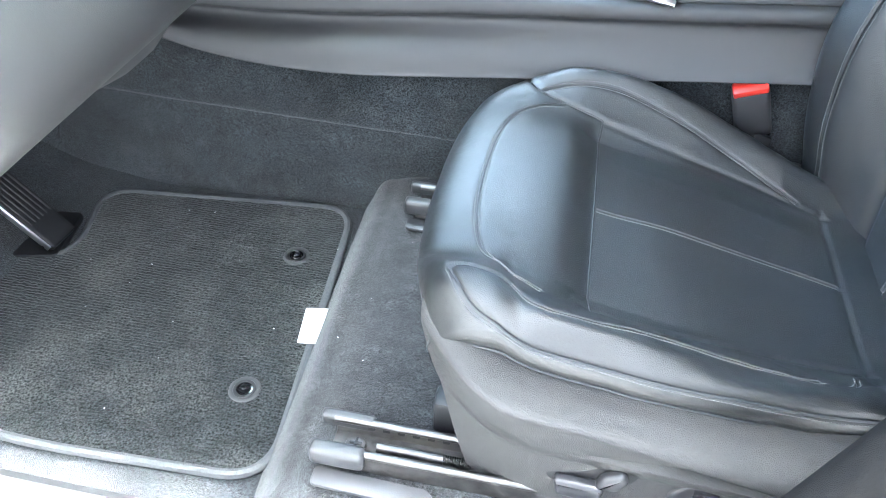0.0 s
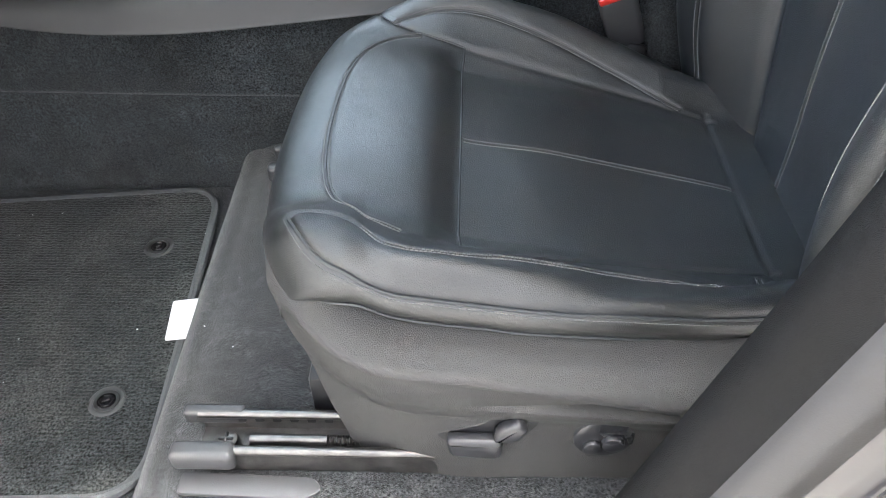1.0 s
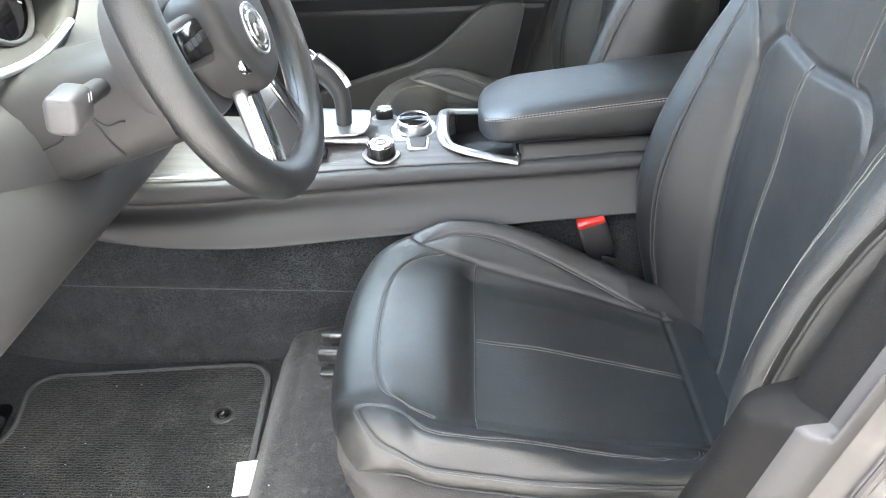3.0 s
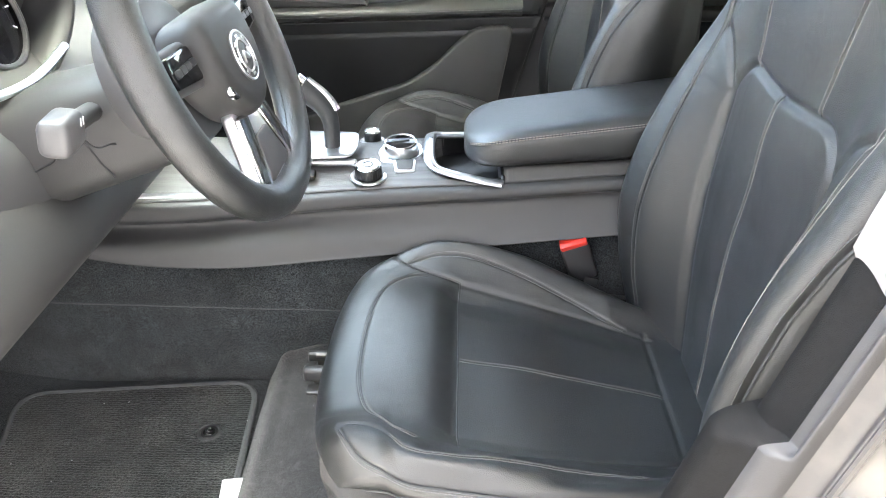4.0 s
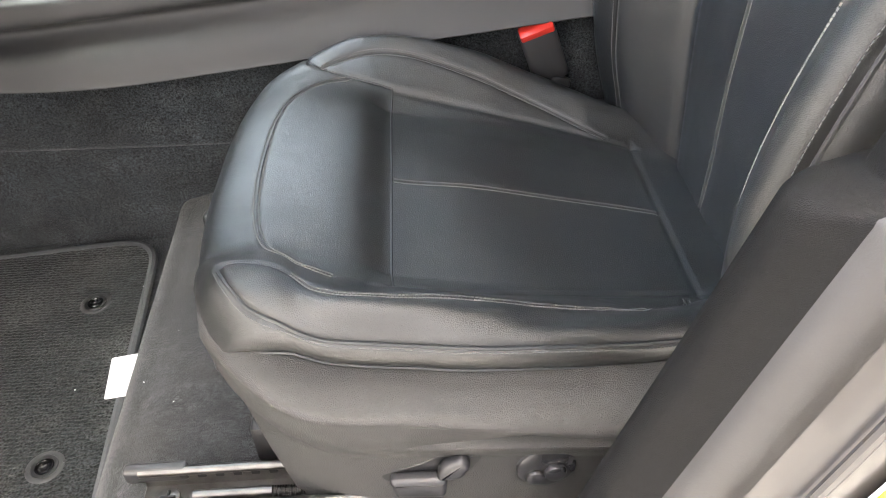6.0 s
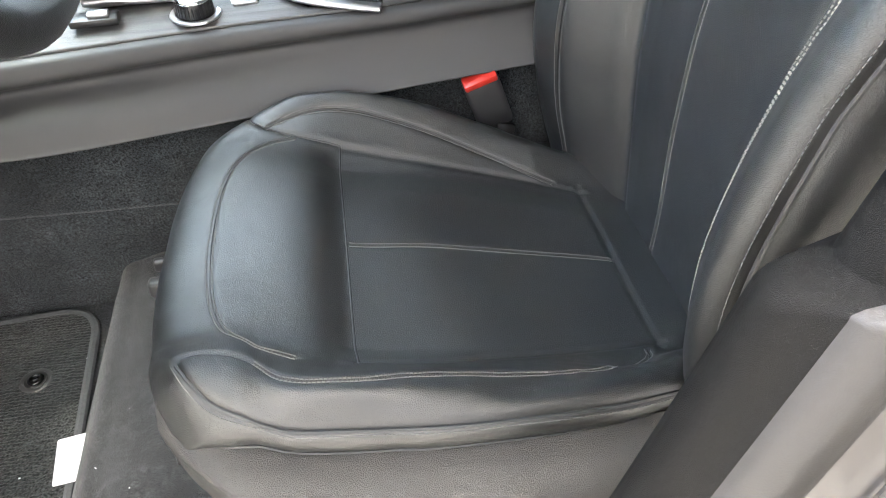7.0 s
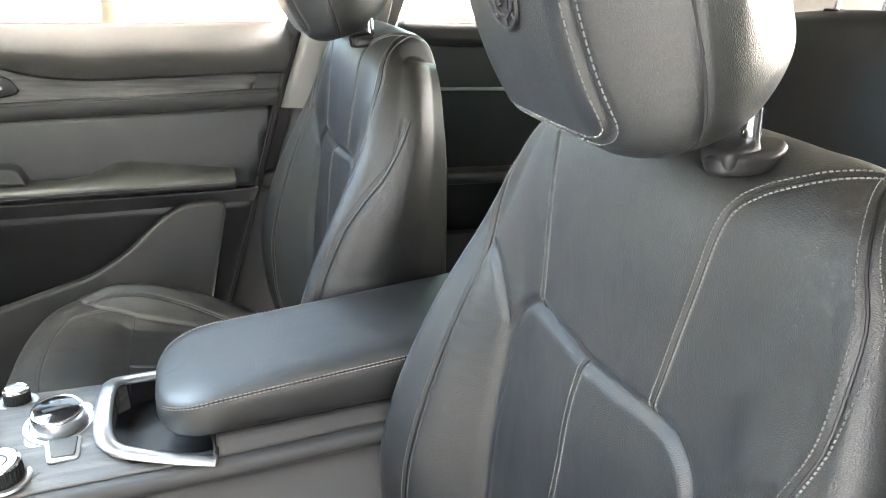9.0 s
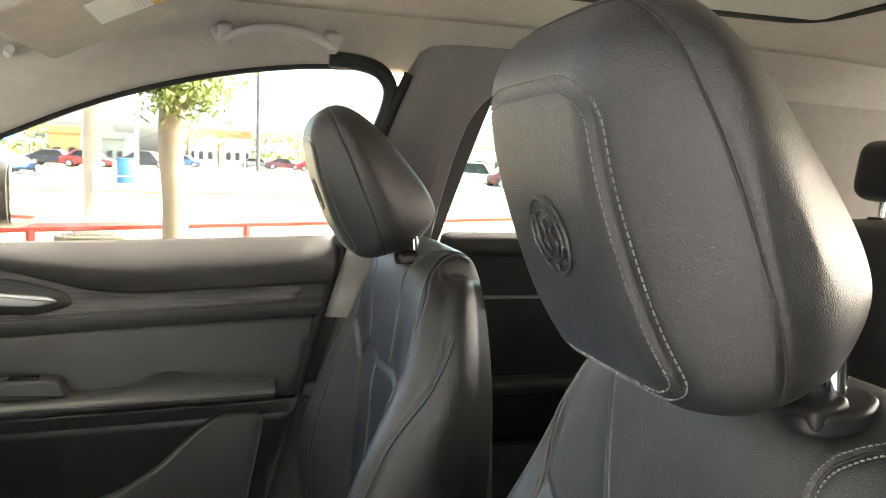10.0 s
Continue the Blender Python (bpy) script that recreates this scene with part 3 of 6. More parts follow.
    for line in both(arch):
        groove(line, 0.0045, 0.005)
    for line in both(top):
        groove(line, 0.0065, 0.0055)
    for line in [far_rise, near_rise] + both(outer) + both(crest) + [np.array(mid)]:
        groove(line, 0.0028, 0.0022)
    puff = 0.005 * np.exp(-((U - 0.57) / 0.05) ** 2 - (Y / 0.11) ** 4) + 0.004 * np.exp(-((U - 0.4) / 0.12) ** 2 - (Y / 0.1) ** 2)
    crumple = wrinkle(P, 14, 0.0013)
    wing = np.exp(-((np.abs(Y) - 0.2) / 0.04) ** 2 - ((U - 0.56) / 0.06) ** 2)
    crumple += wing * np.abs(wrinkle(np.stack([U * 75, Y * 18, U * 0], 2), 1.0, 0.0013))
    P = P + s0 * N * (puff + crumple - sink)[:, :, None]
    N2, at = surface(P)
    s2 = -1.0 if N2[100, len(t) // 2, 0] > 0 else 1.0

    def on(line):
        line = np.array(line)
        i = (line[:, 0] - w[0]) / (w[1] - w[0])
        j = 30 + (line[:, 1] / yo_of(line[:, 0]) + 1) / 2 * 220
        p, n = at(i, j)
        return p, n * s2
    Uf, Yf = U[:-1, :-1].ravel(), Y[:-1, :-1].ravel()
    ay = np.abs(Yf)
    topw = np.interp(ay, [0, 0.06, 0.09, 0.104, 0.122, 0.142], [0.625, 0.629, 0.632, 0.631, 0.621, 0.583])
    archw = np.interp(ay, [0.142, 0.155, 0.187, 0.232, 0.3], [0.583, 0.612, 0.642, 0.668, 0.69])
    oy = yo_of(Uf) * 0.965
    region = np.where(ay > oy, np.where(Yf > 0, 4, 5), np.where((ay < yi_of(np.minimum(Uf, 0.583))) & (Uf < topw), 0,
                      np.where((Uf < archw) & (ay > 0.1), np.where(Yf > 0, 2, 3), 1)))
    panels(["backrest_insert", "shoulder_panel", "back_bolster", "back_bolster", "back_side", "back_side"], P.reshape(-1, 3), quads(*U.shape), region,
           [LEATHER] * 6, seat)
    rows = []
    for l in [far_rise, near_rise, np.array(mid)] + both(crest):
        rows += [on(beside(dense(l), o)) for o in (-0.0038, 0.0038)]
    v, f = stitches(rows)
    mesh("stitching", v, f, THREAD, seat, "pale grey double thread", False)
    v, f = stitches([on(beside(dense(l), -0.0045 * k)) for l, k in zip(both(outer), (1, -1))], 0.0032, 0.0044, 0.0008)
    mesh("stitching", v, f, THREAD, seat, "grey thread", False)
    for l in [far_rise, near_rise, np.array(mid)] + both(crest):
        p, n = on(dense(l, 0.005))
        part("seam", tube(p + n * 0.0003, 0.0011, 6, up=(0, 1, 0)), BLACK, seat)
    for l in both(outer):
        p, n = on(dense(l, 0.006))
        part("piping", tube(p + n * 0.0006, 0.0019, 6, up=(0, 1, 0)), LEATHER_SIDE, seat)
    # hard shell behind the upholstery
    outline = rounded([(-0.225, 0.20), (0.225, 0.20), (0.25, 0.45), (0.225, 0.66), (0.15, 0.80), (-0.15, 0.80), (-0.225, 0.66), (-0.25, 0.45)], 0.06)
    m = Matrix(((0, 0, 1, 0.415), (1, 0, 0, 0), (0, 1, 0, 0), (0, 0, 0, 1)))
    part("back_shell", prism(outline, 0.06, m, 0.02, 4), SMOOTH, seat)


def build_headrest(seat):
    prof = spline([(0.300, 0.832), (0.287, 0.87), (0.283, 0.92), (0.285, 0.98), (0.298, 1.03), (0.33, 1.052), (0.362, 1.042), (0.394, 0.997),
                   (0.420, 0.935), (0.437, 0.876), (0.431, 0.845), (0.390, 0.820), (0.33, 0.817)], 16, closed=True)
    n = len(prof)
    ang = np.linspace(-1, 1, 121)
    t = np.sign(ang) * (1 - (1 - np.abs(ang)) ** 1.7)
    cx, cz = 0.345, 0.93
    P = np.zeros((n, len(t), 3))
    turn = np.clip((prof[:, 0] - cx) / 0.10 + 0.5, 0, 1)
    turn = turn * turn * (3 - 2 * turn)
    for j, a in enumerate(t):
        e = abs(a)
        up = np.clip((prof[:, 1] - cz) / 0.16 + 0.5, 0, 1)
        up = up * up * (3 - 2 * up)
        kz = up * max(1e-6, (1 - e ** 4.2)) ** (1 / 2.5) + (1 - up) * max(1e-6, (1 - e ** 6.0)) ** (1 / 2.8)
        kf = 1 - 0.80 * np.clip((e - 0.46) / 0.54, 0, 1) ** 1.5
        kb = 1 - 0.76 * np.clip((e - 0.53) / 0.47, 0, 1) ** 1.4
        kx = (kf * (1 - turn) + kb * turn) * (0.25 + 0.75 * kz ** 0.5) * np.minimum(1, kz / 0.07)
        P[:, j, 0], P[:, j, 1], P[:, j, 2] = cx + (prof[:, 0] - cx) * kx, 0.127 * a, cz + (prof[:, 1] - cz) * kz
    X0 = P[:, :, 0].copy()
    seam = cx - 0.017 + 0.010 * np.clip((1.0 - P[:, :, 2]) / 0.17, 0, 1)
    # the pad leans forward over the backrest
    lx, lz, co, si = P[:, :, 0] - 0.345, P[:, :, 2] - 0.825, math.cos(radians(20)), math.sin(radians(20))
    P[:, :, 0], P[:, :, 2] = 0.345 + lx * co - lz * si, 0.825 + lz * co + lx * si
    A = np.repeat(np.arange(n)[:, None] / n, len(t), 1)
    T = np.repeat((0.127 * t)[None, :], n, 0)
    N, _ = surface(P)
    s0 = 1.0 if (N[36, 60, 0] < 0) else -1.0
    # front panel: a loop; side seam: a ring round the shell
    fa, fb = 0.012, 0.285
    loop = np.array(rounded([(fa, -0.080), (fb, -0.072), (fb, 0.072), (fa, 0.080)], 0.035, 8))
    loop = np.concatenate([loop, loop[:1]])
    sa, ta = A * 0.62, T
    d = distance(sa, ta, np.stack([loop[:, 0] * 0.62, loop[:, 1]], 1))
    sink = 0.0025 * np.exp(-(d / 0.003) ** 2)
    # the side seam: a ring of constant width across the pad
    sink = np.maximum(sink, 0.0013 * np.exp(-((X0 - seam) / 0.003) ** 2))
    calm = np.clip((0.127 - np.abs(T)) / 0.003, 0, 1)
    P = P + s0 * N * ((wrinkle(P, 14, 0.001) - sink) * calm)[:, :, None]
    N2, at = surface(P)
    s2 = 1.0 if (N2[36, 60, 0] < 0) else -1.0
    verts = P.reshape(-1, 3)
    faces = quads(n, len(t))
    wrap = np.stack([(n - 1) * len(t) + np.arange(len(t) - 1), np.arange(len(t) - 1), np.arange(1, len(t)), (n - 1) * len(t) + np.arange(1, len(t))], 1)
    faces = np.concatenate([faces, wrap])
    head = mesh("headrest", verts, faces, LEATHER, seat)
    # the seam itself, a thin dark ring in the groove
    rim = {True: [], False: []}
    for j in range(3, len(t) - 3):
        g = X0[:, j] - seam[:, j]
        for i in range(n):
            k = (i + 1) % n
            if (g[i] < 0) != (g[k] < 0):
                q = g[i] / (g[i] - g[k])
                rim[prof[i, 1] > cz].append(P[i, j] * (1 - q) + P[k, j] * q)
    part("seam", tube(rim[True] + rim[False][::-1] + rim[True][:1], 0.0011, 6), THREAD_DARK, head, "dark seam round the pad")
    rows = []
    for o in (-0.0046, 0.0046):
        q = np.stack([loop[:, 0] * 0.62, loop[:, 1]], 1)
        q = beside(dense(q, 0.003), o)
        a = q[:, 0] / 0.62 * n
        j = np.interp(q[:, 1], 0.127 * t, np.arange(len(t)))
        p, nn = at(a, j)
        rows.append((p, nn * s2))
    v, f = stitches(rows, 0.0036, 0.0048, 0.0008, 0.0008)
    mesh("stitching", v, f, THREAD, head, "pale grey double thread", False)
    # embossed round badge, as plain raised shapes
    col = P[:, 60]
    k = int(np.argmin(np.abs(col[:, 2] - 0.905) + 9 * (col[:, 0] > 0.32)))
    m = Matrix.Translation((col[k, 0] - 0.0008, 0, col[k, 2])) @ Matrix.Rotation(radians(-110), 4, "Y")
    bm = ring(0.0245, 0.0016, m, 40, 6)
    bm = ring(0.0165, 0.0013, m, 36, 6, bm)
    for k in range(9):
        a = radians(20 + 40 * k)
        bm = box((0.0045, 0.0045, 0.002), m @ pose(0.0205 * math.cos(a), 0.0205 * math.sin(a), 0, 0, 0, math.degrees(a)), 0.0008, 1, bm)
    bm = tube([m @ Vector(p) for p in spline([(-0.011, -0.006, 0), (-0.004, -0.009, 0), (0.002, -0.004, 0), (0.008, -0.008, 0), (0.011, -0.003, 0)], 5)], 0.0016, 6, bm=bm)
    bm = tube([m @ Vector(p) for p in spline([(-0.010, 0.003, 0), (-0.003, 0.007, 0), (0.003, 0.003, 0), (0.010, 0.007, 0)], 5)], 0.0016, 6, bm=bm)
    part("badge", bm, LEATHER, head, "round badge embossed in leather")
    for y in (-0.088, 0.088):
        part("post", tube([(0.387, y, 0.815), (0.384, y, 0.845), (0.376, y, 0.88)], 0.0062, 14), CHROME, head, "chrome headrest post")
        oval = [(0.031 * math.cos(a), 0.0185 * math.sin(a)) for a in (2 * math.pi * q / 32 for q in range(32))]
        bm = prism(oval, 0.014, pose(0.386, y, 0.809, 0, -6, 12), 0.005, 4)
        bm = box((0.030, 0.024, 0.014), pose(0.371, y - 0.003, 0.819, 0, -12, 12), 0.005, 3, bm)
        part("guide_sleeve", bm, BLACK, head, "black plastic guide sleeve")


def build_shell(seat, near=True):
    """The hard plastic shroud along the outer side of the cushion."""
    s = 1 if near else -1
    x = np.linspace(0, 1, 70)
    prof = spline([(0.236, 0.2500), (0.243, 0.2498), (0.250, 0.249), (0.266, 0.2435), (0.2775, 0.2370), (0.2820, 0.2335), (0.2835, 0.2310), (0.2838, 0.2290), (0.2836, 0.2265), (0.2832, 0.222), (0.2828, 0.212), (0.2820, 0.203), (0.2815, 0.199), (0.2808, 0.195), (0.2795, 0.190), (0.2770, 0.183), (0.2745, 0.1775), (0.2725, 0.168),
                   (0.273, 0.135), (0.272, 0.10), (0.271, 0.075), (0.262, 0.073)], 6)
    P = np.zeros((len(x), len(prof), 3))
    for i, a in enumerate(x):
        for j, (y, z) in enumerate(prof):
            q = min(1.0, max(0.0, (0.25 - z) / 0.17))
            x0 = -0.156 + 0.066 * q ** 1.1
            xx = x0 + (0.36 - x0) * (a ** 1.7)
            along = xx - x0
            tuck = (0.060 * (1 - q) + 0.018) * (1 - min(along / 0.10, 1)) ** 2
            fold = math.exp(-((z - 0.225) / 0.016) ** 2)
            rise = 0.018 * min(1.0, max(0.0, (-0.03 - xx) / 0.09)) ** 1.5 * max(0.0, 1 - q * 1.4)
            channel = 0.013 * min(1.0, max(0.0, (0.2300 - z) / 0.0035)) * min(1.0, max(0.0, (z - 0.1935) / 0.005)) * min(1.0, max(0.0, (xx - 0.0) / 0.13))
            if not near:
                xx, z = max(xx, -0.10), z - 0.03
            P[i, j] = (xx, -s * (y - tuck - channel), z + 0.003 - xx * (0.09 + 0.13 * fold * (xx > 0)) + rise)
    ob = mesh("side_shroud", P.reshape(-1, 3), quads(*P.shape[:2]), GRAINED, seat, "dark grained plastic shroud")
    ob.data.set_sharp_from_angle(angle=radians(22))
    sol = ob.modifiers.new("thick", "SOLIDIFY")
    sol.thickness, sol.offset = 0.004, -1
    return P


def build_seat(at, label):
    seat = thing("front_seat", (0.1, 0, 0.10), label, "car seat", "front seats")
    build_cushion(seat)
    build_backrest(seat)
    build_headrest(seat)
    build_shell(seat, True)
    build_shell(seat, False)
    # frame under the cushion, on the rails
    bm = box((0.40, 0.42, 0.08), pose(0.10, 0, 0.150), 0.02, 2)
    for y in (-0.2, 0.2):
        bm = box((0.44, 0.03, 0.05), pose(0.08, y, 0.115), 0.006, 2, bm)
    part("seat_frame", bm, BLACK, seat, "black steel frame under the cushion")
    return seat


driver_seat = build_seat((0, 0, 0), "black leather driver's seat with pale grey double stitching")
passenger_seat = copy_thing(driver_seat, pose(0.1 - 0.06, 0.75, 0.10))
tagged(passenger_seat, "black leather passenger seat with pale grey stitching, beside the console")
for ob in passenger_seat.children:
    if ob.name.startswith("headrest"):
        ob.location.z -= 0.012

# switches on the driver's shroud
sw = part("seat_switch", prism(rounded([(-0.008, 0.135), (0.034, 0.131), (0.036, 0.156), (-0.012, 0.158)], 0.006), 0.014,
          Matrix(((1, 0, 0, 0), (0, 0, -1, -0.2755), (0, 1, 0, 0), (0, 0, 0, 1))), 0.005, 3), SWITCH, driver_seat, "dark grey seat position switch")
part("backrest_switch", prism(rounded([(0.026, 0.153), (0.030, 0.170), (0.048, 0.182), (0.056, 0.172), (0.048, 0.155)], 0.006), 0.013,
     Matrix(((1, 0, 0, 0), (0, 0, -1, -0.2755), (0, 1, 0, 0), (0, 0, 0, 1))), 0.005, 3), SWITCH, driver_seat, "dark grey backrest switch")
part("switch_recess", prism(rounded([(-0.021, 0.152), (0.016, 0.166), (0.037, 0.183), (0.060, 0.183), (0.066, 0.170), (0.053, 0.147), (-0.014, 0.141)], 0.006), 0.0035,
     Matrix(((1, 0, 0, 0), (0, 0, -1, -0.2735), (0, 1, 0, 0), (0, 0, 0, 1))), 0.001, 1), BLACK, driver_seat, "black recess behind the switches")
knob = part("lumbar_knob", disc(0.0255, 0.008, pose(0.118, -0.276, 0.150, 90, 0, 0), 0.004, 40), SWITCH, driver_seat, "black four-way lumbar knob")
part("rocker", disc(0.0085, 0.007, pose(0.109, -0.281, 0.142, 90, 0, 0), 0.003, 24), SWITCH, knob)
part("rocker", disc(0.0095, 0.008, pose(0.125, -0.2815, 0.149, 90, 0, 0), 0.003, 24), SWITCH, knob)
ax = Vector((-0.013, -0.003, -0.028)).normalized()
az = ax.cross(Vector((0.015, -0.012, -0.008))).normalized()
az = az if az.y < 0 else -az
ay = az.cross(ax)
TAG = Matrix.Translation(Vector((0.357, -0.266, 0.636)) + az * 0.003) @ Matrix((ax, ay, az)).transposed().to_4x4()
tag_ob = part("airbag_tag", prism(rounded([(-0.018, -0.012), (0.018, -0.012), (0.018, 0.012), (-0.018, 0.012)], 0.002), 0.003, TAG, 0.0006, 1),
              GREY_PLASTIC, driver_seat, "grey sewn-in airbag tag with unreadable print")
for k in range(3):
    part("print", box((0.0058, 0.0062, 0.0006), TAG @ pose(-0.0075 + 0.0078 * k, -0.0035, 0.0031), 0.0002, 1), TAG_PRINT, tag_ob)
for k in range(6):
    part("print", box((0.0026, 0.0034, 0.0006), TAG @ pose(-0.0090 + 0.0037 * k, 0.0045, 0.0031), 0.0002, 1), TAG_PRINT, tag_ob)


# ---- floor and tunnel ----
def sheet(fn, us, vs, name, mat, parent=None, label="", thick=0.0):
    P = np.array([[fn(a, b) for b in vs] for a in us])
    ob = mesh(name, P.reshape(-1, 3), quads(len(us), len(vs)), mat, parent, label)
    if thick:
        s = ob.modifiers.new("thick", "SOLIDIFY")
        s.thickness, s.offset = thick, 0
    return ob


toe = curve_of([-1.25, -1.0, -0.85, -0.78, -0.5, -0.2], [0.32, 0.12, 0.01, -0.008, -0.012, -0.012])


def floor_at(x, y):
    z = float(toe(x))
    edge = max(0.0, (-0.27 - y) / 0.05)
    z += 0.02 * min(edge, 1) ** 2
    return (x, y, z + 0.003 * noise.noise(Vector((x * 9, y * 9, 0))))


floor = sheet(floor_at, np.linspace(-1.25, -0.2, 60), np.linspace(-0.34, 0.30, 40), "floor", CARPET, thick=0.006)
tagged(floor, "black carpet of the driver's footwell", "floor", kind="structure")

rise_of = curve_of([-0.345, -0.328, -0.312, -0.28, -0.22, 0.0, 0.6, 1.3], [-0.02, 0.012, 0.045, 0.062, 0.076, 0.084, 0.084, 0.08])


def riser_at(x, y):
    xx = x - 0.035 * y * (x < -0.1)
    tilt = 0.012 * max(0, min(1, (-0.26 - y) / 0.08))
    return (xx, y, float(rise_of(x)) - tilt + 0.002 * noise.noise(Vector((x * 12, y * 12, 2))))


riser = sheet(riser_at, np.concatenate([np.linspace(-0.345, -0.2, 40), np.linspace(-0.19, 1.3, 30)]), np.linspace(-0.34, 0.268, 40), "floor_riser", CARPET_GREY, thick=0.005)
tagged(riser, "grey worn carpet under the driver's seat", "floor", kind="structure")


def tunnel_at(x, k):
    f = spline([(0.258, -0.03), (0.262, 0.06), (0.266, 0.150), (0.262, 0.158), (0.268, 0.22), (0.285, 0.33)], 6)
    y, z = f[min(int(k), len(f) - 1)]
    front = max(0.0, (-0.75 - x) / 0.4)
    return (x, y + 0.004 * noise.noise(Vector((x * 7, z * 7, 5))) - 0.10 * front ** 2, z + (-0.02 if z > 0.12 else 0.0) * (x + 0.5))


tunnel = sheet(tunnel_at, np.linspace(-1.25, 0.75, 70), range(31), "tunnel_side", CARPET, thick=0.004)
tagged(tunnel, "black carpet on the side of the tunnel", "floor", kind="structure")

pass_floor = part("floor_passenger", box((2.6, 0.72, 0.02), pose(0.05, 0.86, -0.02), 0.004), CARPET)
tagged(pass_floor, "black carpet of the passenger side floor", "floor", kind="structure")
firewall = part("wall_front", box((0.03, 1.6, 0.9), pose(-1.27, MID, 0.30), 0.004), CARPET)
tagged(firewall, "black carpeted bulkhead under the dashboard", "wall", kind="structure")
rear_floor = part("floor_rear", box((1.6, 1.5, 0.02), pose(2.0, MID, 0.06), 0.004), CARPET)
tagged(rear_floor, "black carpet of the rear floor", "floor", kind="structure")
pan = part("floor_pan", box((3.6, 1.55, 0.10), pose(0.6, MID, -0.12), 0.02), BLACK)
tagged(pan, "dark underbody of the car", "floor", kind="structure")

# driver's door sill
sill_prof = [(-0.318, -0.03), (-0.322, 0.03), (-0.335, 0.043), (-0.375, 0.046), (-0.41, 0.038), (-0.43, 0.0), (-0.435, -0.12), (-0.33, -0.12)]
bm = loft([[(x, y, z) for y, z in sill_prof] for x in np.linspace(-1.3, 1.4, 12)])
sill = part("door_sill", bm, SMOOTH)
tagged(sill, "dark grey plastic sill plate of the open door", "sill", kind="structure")
seal = part("sill_seal", tube([(x, -0.437, 0.02) for x in np.linspace(-1.3, 0.2, 12)], 0.011, 10), RUBBER)
tagged(seal, "black rubber seal along the door sill", "seal", kind="structure")

# ---- floor mat ----
floor_mat = thing("floor_mat", (-0.55, 0, 0), "dark grey ribbed floor mat with bound edge, dusty", "floor mat")
mat_line = rounded([(-0.366, 0.244), (-0.785, 0.200), (-0.752, 0.075), (-0.765, 0.03), (-0.90, 0.075), (-0.98, 0.05), (-0.98, -0.235), (-0.62, -0.270), (-0.322, -0.258)], 0.060, 8)
part("mat_surface", prism(mat_line, 0.010, pose(0, 0, -0.008), 0.003, 2), MAT, floor_mat)
edge = np.array([(x, y, -0.001) for x, y in mat_line])
part("binding", tube(edge, 0.0062, 8, closed=True), BINDING, floor_mat, "sewn dark grey edge binding")


def anchor(x, y):
    m = pose(x, y, 0.0035)
    own = part("mat_anchor", ring(0.0125, 0.0022, m, 36, 8, None, 0.6), BLACK, floor_mat, "black plastic anchor ring")
    bm = ring(0.0170, 0.0036, pose(x, y, 0.0022), 36, 8, None, 0.35)
    part("flange", bm, RAIL_CAP, own)
    bm = disc(0.0115, 0.002, pose(x, y, 0.0025), 0.0005, 24)
    bm = ring(0.0075, 0.0014, pose(x, y, 0.0042), 24, 6, bm)
    bm = box((0.008, 0.003, 0.003), pose(x, y, 0.0042, 0, 0, 30), 0.0008, 1, bm)
    part("hook", bm, BLACK_GLOSS, own)
    for a in (0, 180):
        part("rivet", disc(0.0018, 0.0012, pose(x + 0.0205 * math.cos(radians(a + 15)), y + 0.0205 * math.sin(radians(a + 15)), 0.004), 0.0003, 10), BLACK, own)


anchor(-0.418, 0.112)
anchor(-0.396, -0.143)
tag = part("care_tag", prism(rounded([(-0.366, 0.008), (-0.331, 0.014), (-0.322, -0.052), (-0.357, -0.057)], 0.003), 0.0012, pose(0, 0, 0.0045), 0.0004, 1), PAPER, floor_mat, "white sewn-in care tag")
for k in range(6):
    part("print", box((0.017 - 0.003 * (k % 3), 0.0018, 0.0006), pose(-0.347 + 0.001 * k, 0.000 - 0.008 * k, 0.0060, 0, 0, 8), 0), GREY_INK, tag, "unreadable grey print")

# crumbs and lint
bm = bmesh.new()
rng = random.Random(4)
for k in range(12):
    x, y = rng.uniform(-0.75, -0.33), rng.uniform(-0.25, 0.22)
    s = rng.uniform(0.0005, 0.0010) * (2.2 if k == 0 else 1)
    if k == 0:
        x, y = -0.397, -0.038
    bm = box((s * rng.uniform(1, 3), s, s * 0.6), pose(x, y, 0.0035, 0, 0, rng.uniform(0, 180)), 0, 1, bm)
for k in range(9):
    x, y = rng.uniform(-0.29, -0.13), rng.uniform(-0.2, 0.2)
    bm = box((0.002 * rng.random() + 0.0006, 0.0008, 0.0006), pose(x, y, float(rise_of(x)) + 0.0035, 0, 0, rng.uniform(0, 180)), 0, 1, bm)
tagged(part("lint", bm, PAPER, None, smooth=False), "pale specks of lint on the carpet", "lint", kind="stuff")


